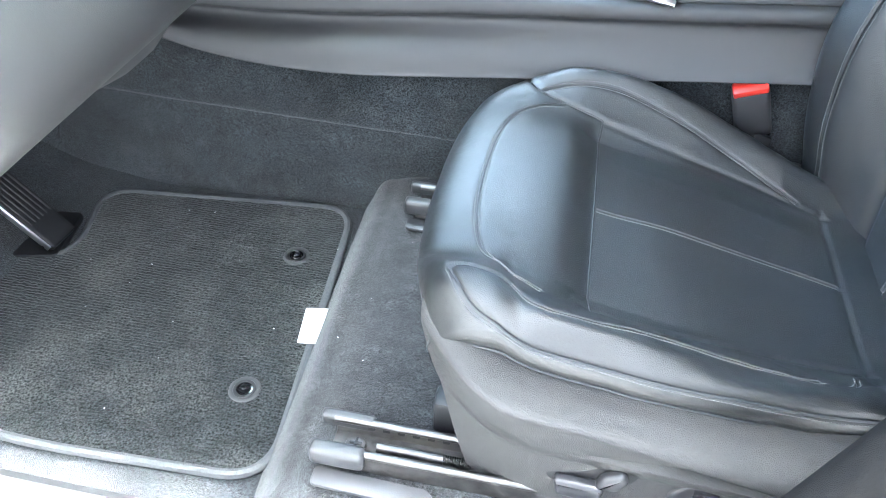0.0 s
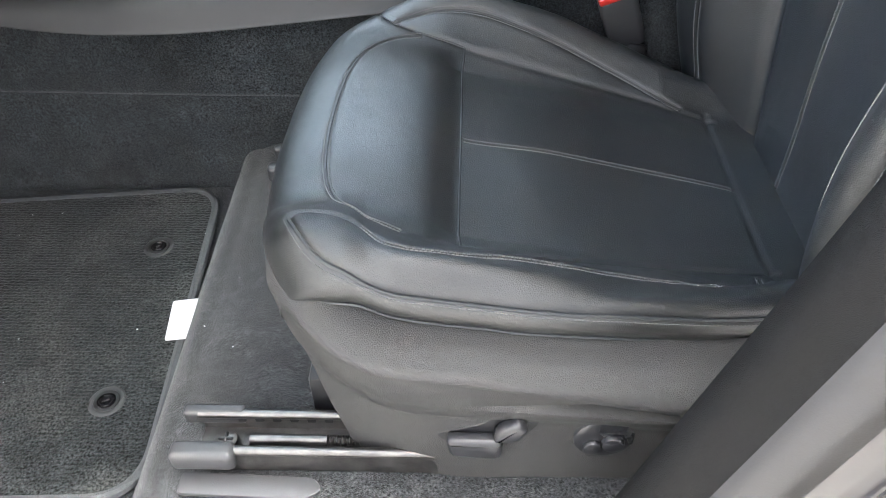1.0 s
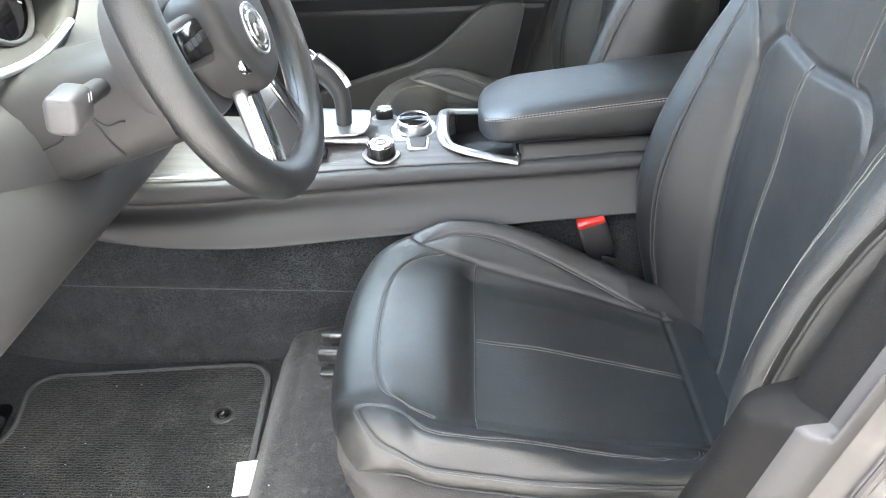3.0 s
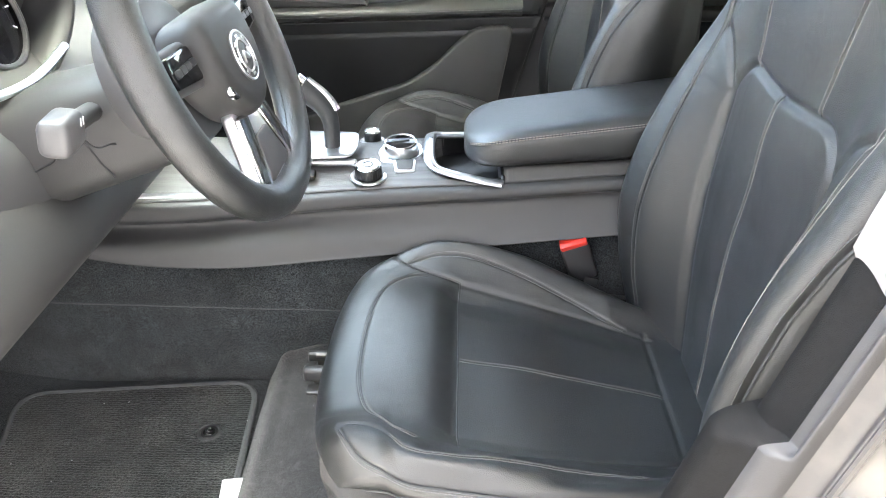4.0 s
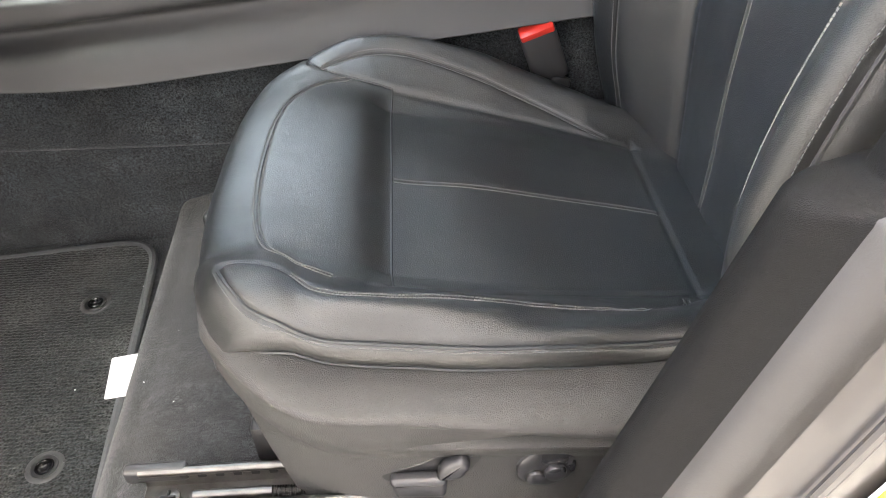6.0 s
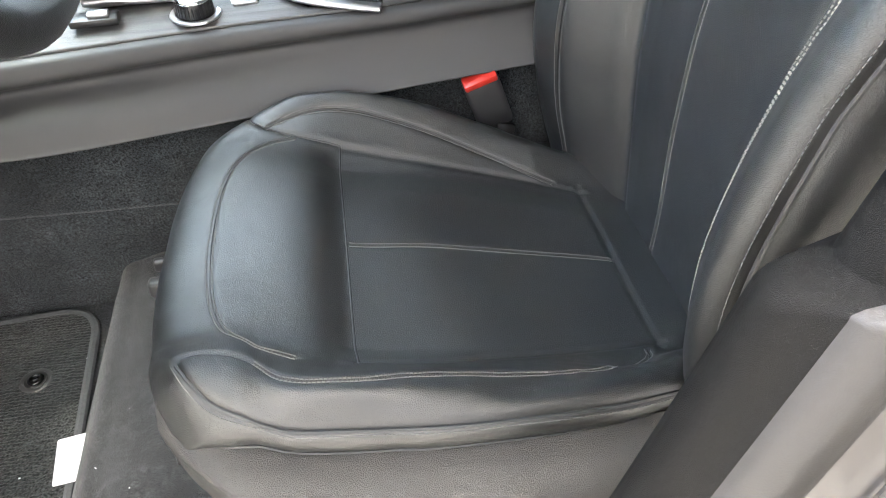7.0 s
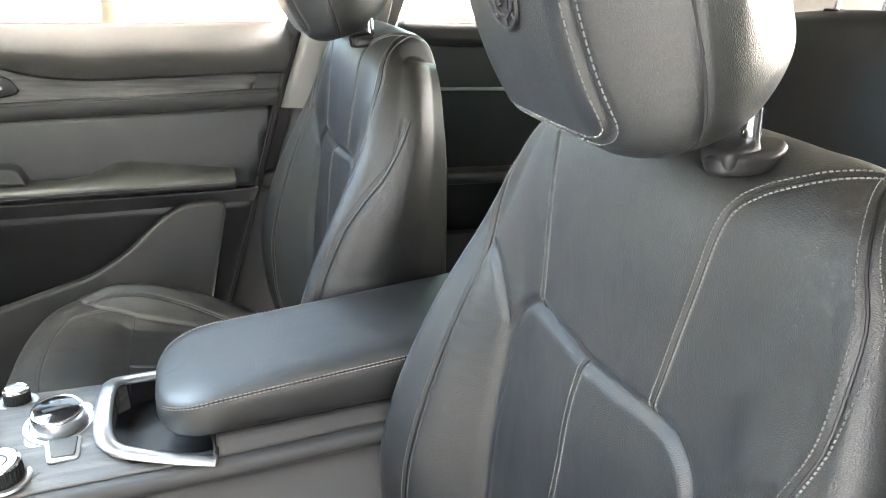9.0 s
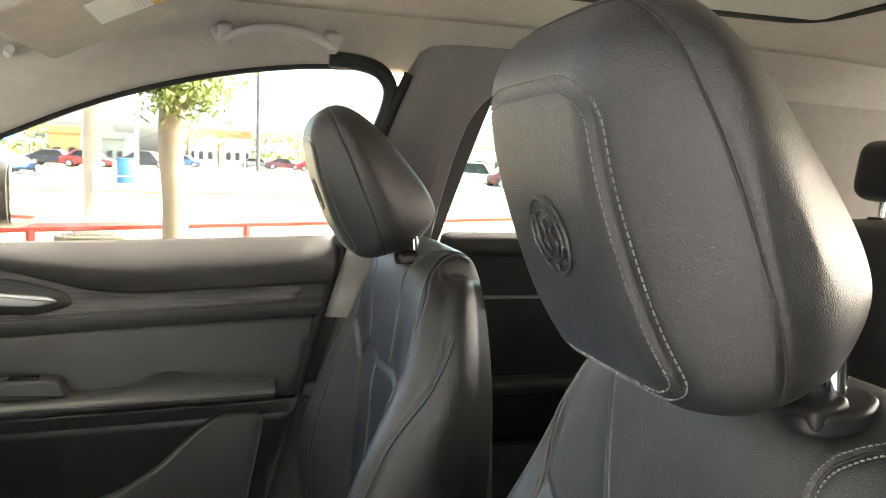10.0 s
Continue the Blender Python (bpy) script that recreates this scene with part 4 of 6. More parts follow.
# ---- seat rails ----
def seat_rail(y, label):
    rail = thing("seat_rail", (-0.1, y, 0.085), label, "seat rail", "seat rails")
    for s in (-1, 1):
        bm = box((0.56, 0.003, 0.026), pose(0.04, y + s * 0.021, 0.099), 0.001, 1)
        bm = tube([(-0.24, y + s * 0.019, 0.112), (0.32, y + s * 0.019, 0.112)], 0.0045, 10, bm=bm)
        part("rail_wall", bm, STEEL, rail)
    part("rail_base", box((0.56, 0.044, 0.003), pose(0.04, y, 0.088), 0.001, 1), STEEL, rail)
    part("spindle", tube([(-0.19, y, 0.100), (-0.12, y, 0.100)], 0.0055, 12), STEEL, rail, "bright steel spindle")
    bm = bmesh.new()
    for k in range(26):
        bm = ring(0.0042, 0.0011, pose(-0.118 + 0.0024 * k, y, 0.100, 0, 90, 0), 12, 5, bm)
    part("thread", bm, STEEL, rail)
    for k in range(12):
        part("tooth", box((0.008, 0.002, 0.005), pose(-0.20 + 0.016 * k, y + 0.016, 0.108), 0.0005, 1), BLACK, rail)
    part("bolt", disc(0.011, 0.006, pose(-0.213, y, 0.098), 0.002, 18), STEEL, rail, "steel fixing screw")
    bm = box((0.003, 0.014, 0.004), pose(-0.213, y, 0.101), 0.001, 1)
    bm = box((0.014, 0.003, 0.004), pose(-0.213, y, 0.101), 0.001, 1, bm)
    part("screw_slot", bm, BLACK, rail)
    part("cap", box((0.058, 0.019, 0.024), pose(-0.226, y - 0.021, 0.107), 0.006, 3), RAIL_CAP, rail, "grey plastic end cap")
    part("cap", box((0.058, 0.012, 0.018), pose(-0.226, y + 0.022, 0.108), 0.004, 3), RAIL_CAP, rail, "grey plastic end cap")
    part("skirt", prism(rounded([(-0.25, -0.046), (-0.135, -0.050), (-0.12, -0.040), (-0.13, -0.028), (-0.25, -0.024)], 0.006), 0.006, pose(0, y, 0.080), 0.002, 2), RAIL_CAP, rail, "grey plastic foot")
    return rail


seat_rail(-0.252, "steel seat rail with grey plastic caps, screwed to the carpet")
seat_rail(0.165, "steel seat rail with grey plastic caps, inner side")

# ---- pedals ----
pedal = thing("accelerator_pedal", (-0.78, 0.03, 0.0), "black ribbed accelerator pedal standing on the floor", "pedal")
m = look((-0.775, 0.055, 0.0), (-0.965, 0.045, 0.17)) @ pose(0, 0, 0, 0, 90, 90)
a, b = Vector((-0.775, 0.060, 0.005)), Vector((-0.965, 0.075, 0.19))
d = (b - a).normalized()
side = Vector((0, 1, 0)) - d * d.y
side.normalize()
nrm = side.cross(d).normalized()
frame_m = Matrix((( d.x, side.x, nrm.x, a.x), (d.y, side.y, nrm.y, a.y), (d.z, side.z, nrm.z, a.z), (0, 0, 0, 1)))
part("pad", prism(rounded([(0, -0.030), (0, 0.026), (0.26, 0.030), (0.26, -0.026)], 0.008), 0.016, frame_m, 0.005, 2), BLACK, pedal)
for k in range(6):
    part("rib", box((0.20, 0.003, 0.003), frame_m @ pose(0.145, -0.022 + 0.0085 * k, 0.0165), 0.001, 1), RUBBER, pedal)
part("edge_strip", box((0.25, 0.003, 0.012), frame_m @ pose(0.13, -0.030, 0.008), 0.001, 1), SATIN, pedal, "bright metal edge")
part("foot", prism(rounded([(-0.02, -0.075), (-0.02, 0.03), (0.05, 0.035), (0.05, -0.075)], 0.01), 0.012, pose(-0.79, 0.055, -0.006, 0, 0, 190), 0.003, 2), BLACK, pedal)
brake = thing("brake_pedal", (-0.93, -0.06, 0.16), "black rubber brake pedal on a steel arm", "pedal")
part("pad", box((0.02, 0.09, 0.06), pose(-0.90, -0.045, 0.135, 0, -55, 0), 0.008, 3), RUBBER, brake)
part("arm", tube(spline([(-0.91, -0.045, 0.14), (-1.0, -0.045, 0.22), (-1.08, -0.045, 0.42)], 6), 0.008, 8), BLACK, brake)

# ---- centre console ----
console = thing("centre_console", (-0.1, MID, 0.08), "dark centre console with wood trim, silver details and armrest", "console")
low_of = curve_of([-0.95, -0.72, -0.6, -0.5, -0.4, -0.2, 0.05, 0.25, 0.6], [0.46, 0.345, 0.292, 0.270, 0.262, 0.268, 0.292, 0.312, 0.34])
top_of = curve_of([-0.95, -0.7, -0.5, -0.3, -0.06, 0.065, 0.25, 0.6], [0.42, 0.375, 0.364, 0.368, 0.378, 0.384, 0.399, 0.42])
out_of = curve_of([-0.95, -0.7, -0.5, -0.39, -0.15, 0.065, 0.3, 0.6], [0.16, 0.205, 0.228, 0.238, 0.262, 0.266, 0.268, 0.27])


def console_side(s):
    xs = np.linspace(-0.95, 0.62, 90)
    rows = []
    for x in xs:
        lo, hi, y = float(low_of(x)), float(top_of(x)), float(out_of(x))
        lip = max(0.0, min(1.0, (0.05 - x) / 0.5))
        sec = spline([(y + 0.012, hi + 0.004), (y + 0.001, hi), (y - 0.003, hi - 0.008), (y - 0.002, hi - 0.016 - 0.010 * lip), (y + 0.006 + 0.014 * lip, hi - 0.024 - 0.014 * lip),
                      (y + 0.004 + 0.014 * lip, hi - 0.036 - 0.014 * lip), (y - 0.010 - 0.004 * lip, 0.45 * hi + 0.55 * lo - 0.012), (y - 0.022, lo + 0.006), (y - 0.020, lo), (y + 0.03, lo - 0.006)], 4)
        rows.append([(x, yy if s > 0 else 2 * MID - yy, zz) for yy, zz in sec])
    P = np.array(rows)
    return mesh("side_panel", P.reshape(-1, 3), quads(*P.shape[:2]), SMOOTH, console, "soft dark side panel")


console_side(1)
console_side(-1)


def deck_at(x, v):
    y0 = float(out_of(x)) + 0.010
    y = y0 + (2 * MID - 2 * y0) * v
    e = abs(2 * v - 1)
    hole = -0.05 < x < 0.066 and abs(y - MID) < 0.088 - 0.03 * max(0, (-0.02 - x) / 0.03)
    lift = 0.0 if x < 0.066 else min(1.0, (1 - e) / 0.13) * max(0.0, 0.386 + 0.068 * (x - 0.004) + 0.016 - float(top_of(x)) - 0.004)
    return (x, y, float(top_of(x)) + 0.004 + max(lift, 0.020 * (1 - e ** 2.2)) - (0.055 if hole else 0.0))


def deck_z(x, y):
    y0 = float(out_of(x)) + 0.010
    e = abs(2 * (y - y0) / (2 * MID - 2 * y0) - 1)
    return float(top_of(x)) + 0.004 + 0.020 * (1 - min(e, 1) ** 2.2)


sheet(deck_at, np.concatenate([np.linspace(-0.95, -0.06, 50), np.linspace(-0.056, 0.064, 34)]), np.linspace(0, 1, 70), "wood_trim", WOOD, console, "dark open-pore wood trim", 0.004)
sheet(deck_at, np.linspace(0.067, 0.62, 60), np.linspace(0, 1, 70), "rear_deck", SMOOTH, console, "dark plastic rear deck", 0.004)
part("silver_strip", prism(rounded([(-0.56, -0.006), (-0.392, -0.005), (-0.384, 0.006), (-0.56, 0.008)], 0.003), 0.004, pose(0, 0.242, 0.384, 0, 0, 2), 0.001, 1), SATIN, console, "satin silver strip")
# storage tray with its bright frame
pts = spline([(0.066, 0.270, 0.389), (0.02, 0.281, 0.393), (-0.030, 0.297, 0.399), (-0.048, 0.312, 0.405), (-0.054, 0.345, 0.412), (-0.054, 0.405, 0.412), (-0.048, 0.438, 0.405), (-0.030, 0.453, 0.399), (0.02, 0.469, 0.393), (0.066, 0.480, 0.389)], 6)
part("tray_frame", tube(pts, 0.0100, 12, flat=0.5), SATIN, console, "satin silver tray frame")
own = bmesh.new()
inner = [(x, y, z + 0.0018) for x, y, z in pts]
up = [own.verts.new(p) for p in inner]
dn = [own.verts.new((0.01 + (x - 0.01) * 0.97, MID + (y - MID) * 0.96, z - 0.045)) for x, y, z in inner]
for i in range(len(up) - 1):
    own.faces.new((up[i], up[i + 1], dn[i + 1], dn[i]))
own.faces.new(dn)
part("tray", own, BLACK, console, "black rubber-lined storage tray")
part("tray_floor", box((0.125, 0.178, 0.006), pose(0.012, MID, 0.3585), 0.002, 1), BLACK, console)
part("tray_back", box((0.006, 0.20, 0.045), pose(0.066, MID, 0.378), 0.002, 1), BLACK, console)
part("tray_pad", disc(0.013, 0.002, pose(-0.010, 0.325, 0.362, 6, 0, 0), 0.0005, 24), RUBBER, console, "round rubber pad in the tray")


def dial(x, y, r, h, name, label, cap_mat, grip=True):
    z = deck_z(x, y) + 0.002
    tilt = 6 if y < MID else -3
    m = pose(x, y, z, tilt, 0, 0)
    k = part(name, ring(r + 0.005, 0.004, m, 44, 8, None, 0.6), SATIN, console, label)
    part("body", disc(r, h, m @ pose(0, 0, h / 2), 0.002, 40, None, r * 0.93), SATIN if not grip else BLACK, k)
    if grip:
        for q in range(28):
            a = 2 * math.pi * q / 28
            part("ridge", box((0.0016, 0.0016, h * 0.7), m @ pose(r * 0.97 * math.cos(a), r * 0.97 * math.sin(a), h * 0.48, 0, 0, math.degrees(a)), 0.0004, 1), BLACK, k)
    part("rim", ring(r * 0.88, 0.0022, m @ pose(0, 0, h), 40, 8), CHROME, k, "chrome rim")
    part("cap", disc(r * 0.86, 0.003, m @ pose(0, 0, h), 0.001, 36), cap_mat, k)
    return k, m


k1, m1 = dial(-0.150, 0.298, 0.0215, 0.020, "mode_dial", "drive mode dial, silver with dark grip", SATIN)
part("icon", ring(0.008, 0.0008, m1 @ pose(0, 0, 0.0218), 24, 5), INK, k1)
k2, m2 = dial(-0.102, 0.366, 0.029, 0.020, "media_dial", "large media dial with a glossy black top", BLACK_GLOSS, False)
part("pointer", box((0.030, 0.006, 0.002), m2 @ pose(0, 0, 0.0222, 0, 0, 15), 0.0006, 1), BLACK, k2)
part("surround", prism(rounded([(-0.034, -0.036), (0.034, -0.036), (0.034, 0.036), (-0.034, 0.036)], 0.016), 0.003, m2 @ pose(0, 0, -0.003), 0.001, 1), SATIN, k2)
dial(-0.158, 0.440, 0.0145, 0.018, "volume_knob", "small volume knob with silver top", SATIN)
key = part("back_button", prism(rounded([(-0.016, -0.020), (0.016, -0.020), (0.019, 0.014), (-0.019, 0.014)], 0.005), 0.004, pose(-0.093, 0.322, deck_z(-0.093, 0.322) + 0.001, 12, 0, 4), 0.0015, 2), SATIN, console, "grey button with silver frame")
part("key_cap", prism(rounded([(-0.012, -0.016), (0.012, -0.016), (0.015, 0.012), (-0.015, 0.012)], 0.004), 0.0025, pose(-0.093, 0.322, deck_z(-0.093, 0.322) + 0.0042, 12, 0, 4), 0.001, 1), GREY_PLASTIC, key)

# gear selector
gear = part("shifter_plate", prism(rounded([(-0.285, 0.300), (-0.18, 0.312), (-0.172, 0.345), (-0.176, 0.405), (-0.285, 0.412)], 0.014), 0.004, pose(0, 0, 0.398, 3, 0, 0), 0.0015, 2), SATIN, console, "silver gear selector plate")
part("gate", box((0.075, 0.040, 0.006), pose(-0.225, 0.350, 0.404), 0.008, 3), BLACK_GLOSS, gear, "dark gate opening")
part("frame_bar", box((0.11, 0.012, 0.012), pose(-0.225, 0.318, 0.404, 12, 0, 0), 0.005, 3), SATIN, gear)
part("park_brake_switch", box((0.055, 0.022, 0.010), pose(-0.262, 0.290, 0.394, 10, 0, 3), 0.003, 2), BLACK, gear, "dark parking brake switch")
part("switch_tab", box((0.024, 0.012, 0.006), pose(-0.256, 0.288, 0.401, 10, 0, 3), 0.002, 2), SATIN, gear, "silver switch tab")
stem = spline([(-0.215, 0.350, 0.404), (-0.213, 0.350, 0.450), (-0.217, 0.350, 0.475), (-0.232, 0.350, 0.498), (-0.258, 0.350, 0.520)], 6)
lever = part("gear_lever", tube(stem, [0.013 + 0.007 * (i / 24) ** 2 for i in range(len(stem))], 16, up=(0, 1, 0)), LEATHER_SIDE, console, "leather gear lever leaning forward")
part("lever_inlay", tube([p + np.array((0.012, 0, 0.011)) for p in stem[11:]], 0.007, 10, flat=0.8, up=(0, 1, 0)), SATIN, lever, "silver inlay")
part("release_button", box((0.030, 0.014, 0.010), pose(-0.250, 0.350, 0.529, 0, 45, 0), 0.004, 2), CHROME, lever, "chrome release button")

# armrest lid
rows = []
for x in np.concatenate([0.16 * np.linspace(0, 1, 18) ** 2, np.linspace(0.18, 1, 26)]):
    xx = 0.004 + 0.44 * x
    e = max(0.0, 1 - x / 0.16)
    nose = math.sqrt(max(0.0, 1 - e ** 2.6))
    w = 0.096 * (0.30 + 0.70 * nose)
    lo, hi = 0.404 + 0.030 * x, 0.456 + 0.062 * x
    c = (lo + hi) / 2 - 0.004 * e
    hh = (hi - lo) / 2 * (0.30 + 0.70 * nose)
    ring_pts = []
    for q in range(48):
        a = 2 * math.pi * (q + 0.5) / 48
        cs, sn = math.cos(a), math.sin(a)
        p = 0.32 if sn > 0 else 0.30
        ring_pts.append((xx, MID + w * math.copysign(abs(cs) ** p, cs), c + hh * math.copysign(abs(sn) ** (0.52 if sn > 0 else 0.45), sn) + 0.004 * (1 - (cs * cs)) * (sn > 0)))
    rows.append(ring_pts)
bm = loft(rows)
armrest = part("armrest_lid", bm, LEATHER, console, "padded black leather armrest lid")
for q, s in ((20, -1), (3, 1)):
    P = np.array(rows)[6:]
    line = P[:, q]
    v, f = stitches([(0.6 * line + 0.4 * P[:, q + d] + np.array((0, s * 0.0016, 0.0014)), np.tile((0, s * 0.7, 0.7), (len(line), 1))) for d in (-1, 1)], 0.0038, 0.0052, 0.0013)
    mesh("stitching", v, f, THREAD_TAN, armrest, "pale brownish thread", False)
    part("seam", tube(line + np.array((0, s * 0.0003, 0.0002)), 0.0013, 6), THREAD_DARK, armrest)

# ---- belt buckle ----
BUCKLE_GREY = material("dark_buckle_plastic", (0.05, 0.05, 0.052), 0.5, vary=0.08)
buckle = thing("belt_buckle", (0.19, 0.255, 0.20), "black seat belt buckle with a red button, standing beside the seat", "belt buckle")
m = pose(0.194, 0.258, 0.262, 14, -20, 0)
part("body", box((0.047, 0.028, 0.085), m, 0.007, 3), BUCKLE_GREY, buckle)
part("button", box((0.044, 0.022, 0.010), m @ pose(0, -0.003, 0.041), 0.003, 2), RED, buckle, "red release button")
part("slot", box((0.034, 0.003, 0.004), m @ pose(0, 0.012, 0.046), 0.0005, 1), BLACK, buckle)
part("stalk", box((0.026, 0.012, 0.13), pose(0.206, 0.246, 0.165, -8, 12, 0), 0.004, 2), BLACK, buckle)
part("belt_tab", box((0.016, 0.003, 0.008), pose(0.285, 0.208, 0.212, 20, 30, 0), 0.001, 1), PAPER, driver_seat, "small pale tag at the seat edge")

# ---- steering wheel ----
wheel_thing = thing("steering_wheel", (-0.25, 0, 0.66), "black leather steering wheel with silver lower spoke", "steering wheel")
WM = Matrix.Translation((-0.268, 0.005, 0.674)) @ Matrix.Rotation(radians(69), 4, "Y") @ Matrix.Rotation(radians(90), 4, "Z")
# in the wheel's own plane: x to the passenger side, y up, z towards the driver


def wheel_point(a, r=0.1745):
    c, s = math.cos(a), math.sin(a)
    y = r * s
    return (r * c * 1.01, max(y, -0.163 - 0.010 * (1 - c * c)), 0)


rim_pts = [WM @ Vector(wheel_point(2 * math.pi * i / 96)) for i in range(96)]
part("rim", tube(rim_pts, 0.0205, 16, closed=True, up=(0.93, 0, 0.36)), LEATHER, wheel_thing)
hub = [(x, y) for x, y in rounded([(-0.074, 0.056), (0.074, 0.056), (0.072, -0.018), (0.030, -0.066), (-0.030, -0.066), (-0.072, -0.018)], 0.035, 7)]
part("hub", prism(hub, 0.060, WM @ pose(0, -0.010, -0.035), 0.018, 6), COLUMN, wheel_thing, "smooth black hub cover")
bm = disc(0.0285, 0.004, WM @ pose(0, -0.016, 0.0255), 0.001, 40)
badge = part("badge", bm, GREY_PLASTIC, wheel_thing, "round grey and silver badge")
bm = ring(0.027, 0.0014, WM @ pose(0, -0.016, 0.027), 40, 8)
bm = ring(0.018, 0.0014, WM @ pose(0, -0.016, 0.028), 36, 6, bm)
for q in range(8):
    bm = box((0.006, 0.003, 0.002), WM @ pose(0.0215 * math.cos(q * 0.785), -0.016 + 0.0215 * math.sin(q * 0.785), 0.028, 0, 0, math.degrees(q * 0.785) + 90), 0.0005, 1, bm)
bm = tube([WM @ Vector(p) for p in spline([(-0.012, -0.022, 0.029), (-0.004, -0.012, 0.029), (0.003, -0.020, 0.029), (0.012, -0.011, 0.029)], 5)], 0.002, 6, bm=bm)
part("badge_relief", bm, SATIN, badge)
for s in (-1, 1):
    sp = part("spoke", prism(rounded([(s * 0.05, 0.030), (s * 0.168, 0.034), (s * 0.172, -0.006), (s * 0.05, -0.022)][::s], 0.010), 0.022, WM @ pose(0, 0, -0.020), 0.007, 3), SMOOTH, wheel_thing, "dark side spoke")
    part("button_pad", prism(rounded([(s * 0.078, 0.026), (s * 0.140, 0.028), (s * 0.142, -0.002), (s * 0.078, -0.010)][::s], 0.006), 0.008, WM @ pose(0, 0, 0.0005), 0.002, 2), BLACK_GLOSS, sp)
    for q in range(4):
        part("key", box((0.012, 0.008, 0.003), WM @ pose(s * (0.090 + 0.013 * q), 0.010, 0.0095), 0.001, 1), BLACK, sp)
# the broad lower spoke: a silver frame round a dark slot and a grey inset
lower = part("lower_spoke", prism(rounded([(-0.046, -0.058), (0.046, -0.058), (0.074, -0.140), (0.060, -0.168), (-0.060, -0.168), (-0.074, -0.140)], 0.010), 0.016, WM @ pose(0, 0, -0.016), 0.005, 3), SATIN, wheel_thing, "satin silver lower spoke")
for s in (-1, 1):
    part("blade", prism(rounded([(s * 0.016, -0.070), (s * 0.047, -0.066), (s * 0.072, -0.138), (s * 0.060, -0.160), (s * 0.046, -0.152)][::s], 0.005), 0.008, WM @ pose(0, 0, -0.003), 0.003, 2), CHROME, lower, "bright raised blade")
part("spoke_inlay", prism(rounded([(-0.022, -0.098), (0.022, -0.098), (0.040, -0.150), (-0.040, -0.150)], 0.008), 0.006, WM @ pose(0, 0, -0.002), 0.002, 2), GREY_PLASTIC, lower, "grey inset")
# stitched grip along the inside of the rim
inner_rim = [WM @ Vector(wheel_point(2 * math.pi * i / 360, 0.1545)) for i in range(361)]
v, f = stitches([(inner_rim, [WM.to_3x3() @ Vector((-math.cos(a), -math.sin(a), 0.35)) for a in (2 * math.pi * i / 360 for i in range(361))])], 0.0048, 0.0066, 0.0010)
mesh("stitching", v, f, THREAD_DARK, wheel_thing, "dark sewn seam inside the rim", False)
part("start_button", disc(0.014, 0.008, WM @ pose(-0.048, -0.034, 0.016), 0.003, 28), CHROME, wheel_thing, "round start button")

# ---- steering column, dashboard ----
column = thing("steering_column", (-0.4, 0, 0.55), "dark plastic steering column shroud with stalks", "steering column")
rings = []
for i, t in enumerate(np.linspace(0, 1, 12)):
    c = Vector((-0.325, 0.0, 0.615)).lerp(Vector((-0.56, 0.0, 0.545)), t)
    w, h = 0.066 + 0.030 * t, 0.058 + 0.012 * t
    rings.append([(c.x - 0.36 * h * math.sin(a) * abs(math.sin(a)) ** -0.3 * 0.4, c.y + w * math.copysign(abs(math.cos(a)) ** 0.6, math.cos(a)), c.z + h * math.copysign(abs(math.sin(a)) ** 0.6, math.sin(a)))
                  for a in (2 * math.pi * (j + 0.5) / 28 for j in range(28))])
part("shroud", loft(rings), COLUMN, column)
part("stalk", tube(spline([(-0.385, -0.05, 0.628), (-0.380, -0.10, 0.634), (-0.373, -0.135, 0.639)], 5), 0.012, 14, flat=0.8), COLUMN, column, "dark indicator stalk")
tip = part("stalk_end", box((0.030, 0.050, 0.036), pose(-0.370, -0.156, 0.641, 0, 8, 6), 0.009, 4), GREY_PLASTIC, column, "grey stalk tip with symbols")
for k in range(2):
    part("symbol", box((0.0006, 0.0016, 0.008), pose(-0.3546, -0.146 + 0.005 * k, 0.648, 0, 8, 6), 0), ICON, tip)
part("collar", disc(0.084, 0.060, WM @ pose(0, -0.004, -0.070), 0.014, 48), GREY_PLASTIC, column, "dark collar behind the wheel")
for s in (-1, 1):
    part("panel_gap", tube(spline([(-0.396, s * 0.0750, 0.600), (-0.389, s * 0.0738, 0.585), (-0.382, s * 0.0722, 0.5695), (-0.374, s * 0.070, 0.556)], 6), 0.0013, 6), BLACK, column)
    part("panel_gap", tube(spline([(-0.395, s * 0.0752, 0.601), (-0.388, s * 0.0742, 0.5935), (-0.381, s * 0.0735, 0.5915), (-0.370, s * 0.0722, 0.595), (-0.364, s * 0.0715, 0.595)], 6), 0.0011, 6), BLACK, column)
    part("panel_gap", tube(spline([(-0.457, s * 0.0830, 0.566), (-0.445, s * 0.0815, 0.571), (-0.430, s * 0.0797, 0.579), (-0.429, s * 0.0795, 0.588)], 6), 0.0011, 6), BLACK, column)
part("shift_paddle", prism(rounded([(-0.10, 0.05), (-0.07, 0.055), (-0.075, -0.05), (-0.10, -0.04)], 0.008), 0.004, WM @ pose(-0.02, 0, -0.045), 0.001, 1), SATIN, column, "metal shift paddle")

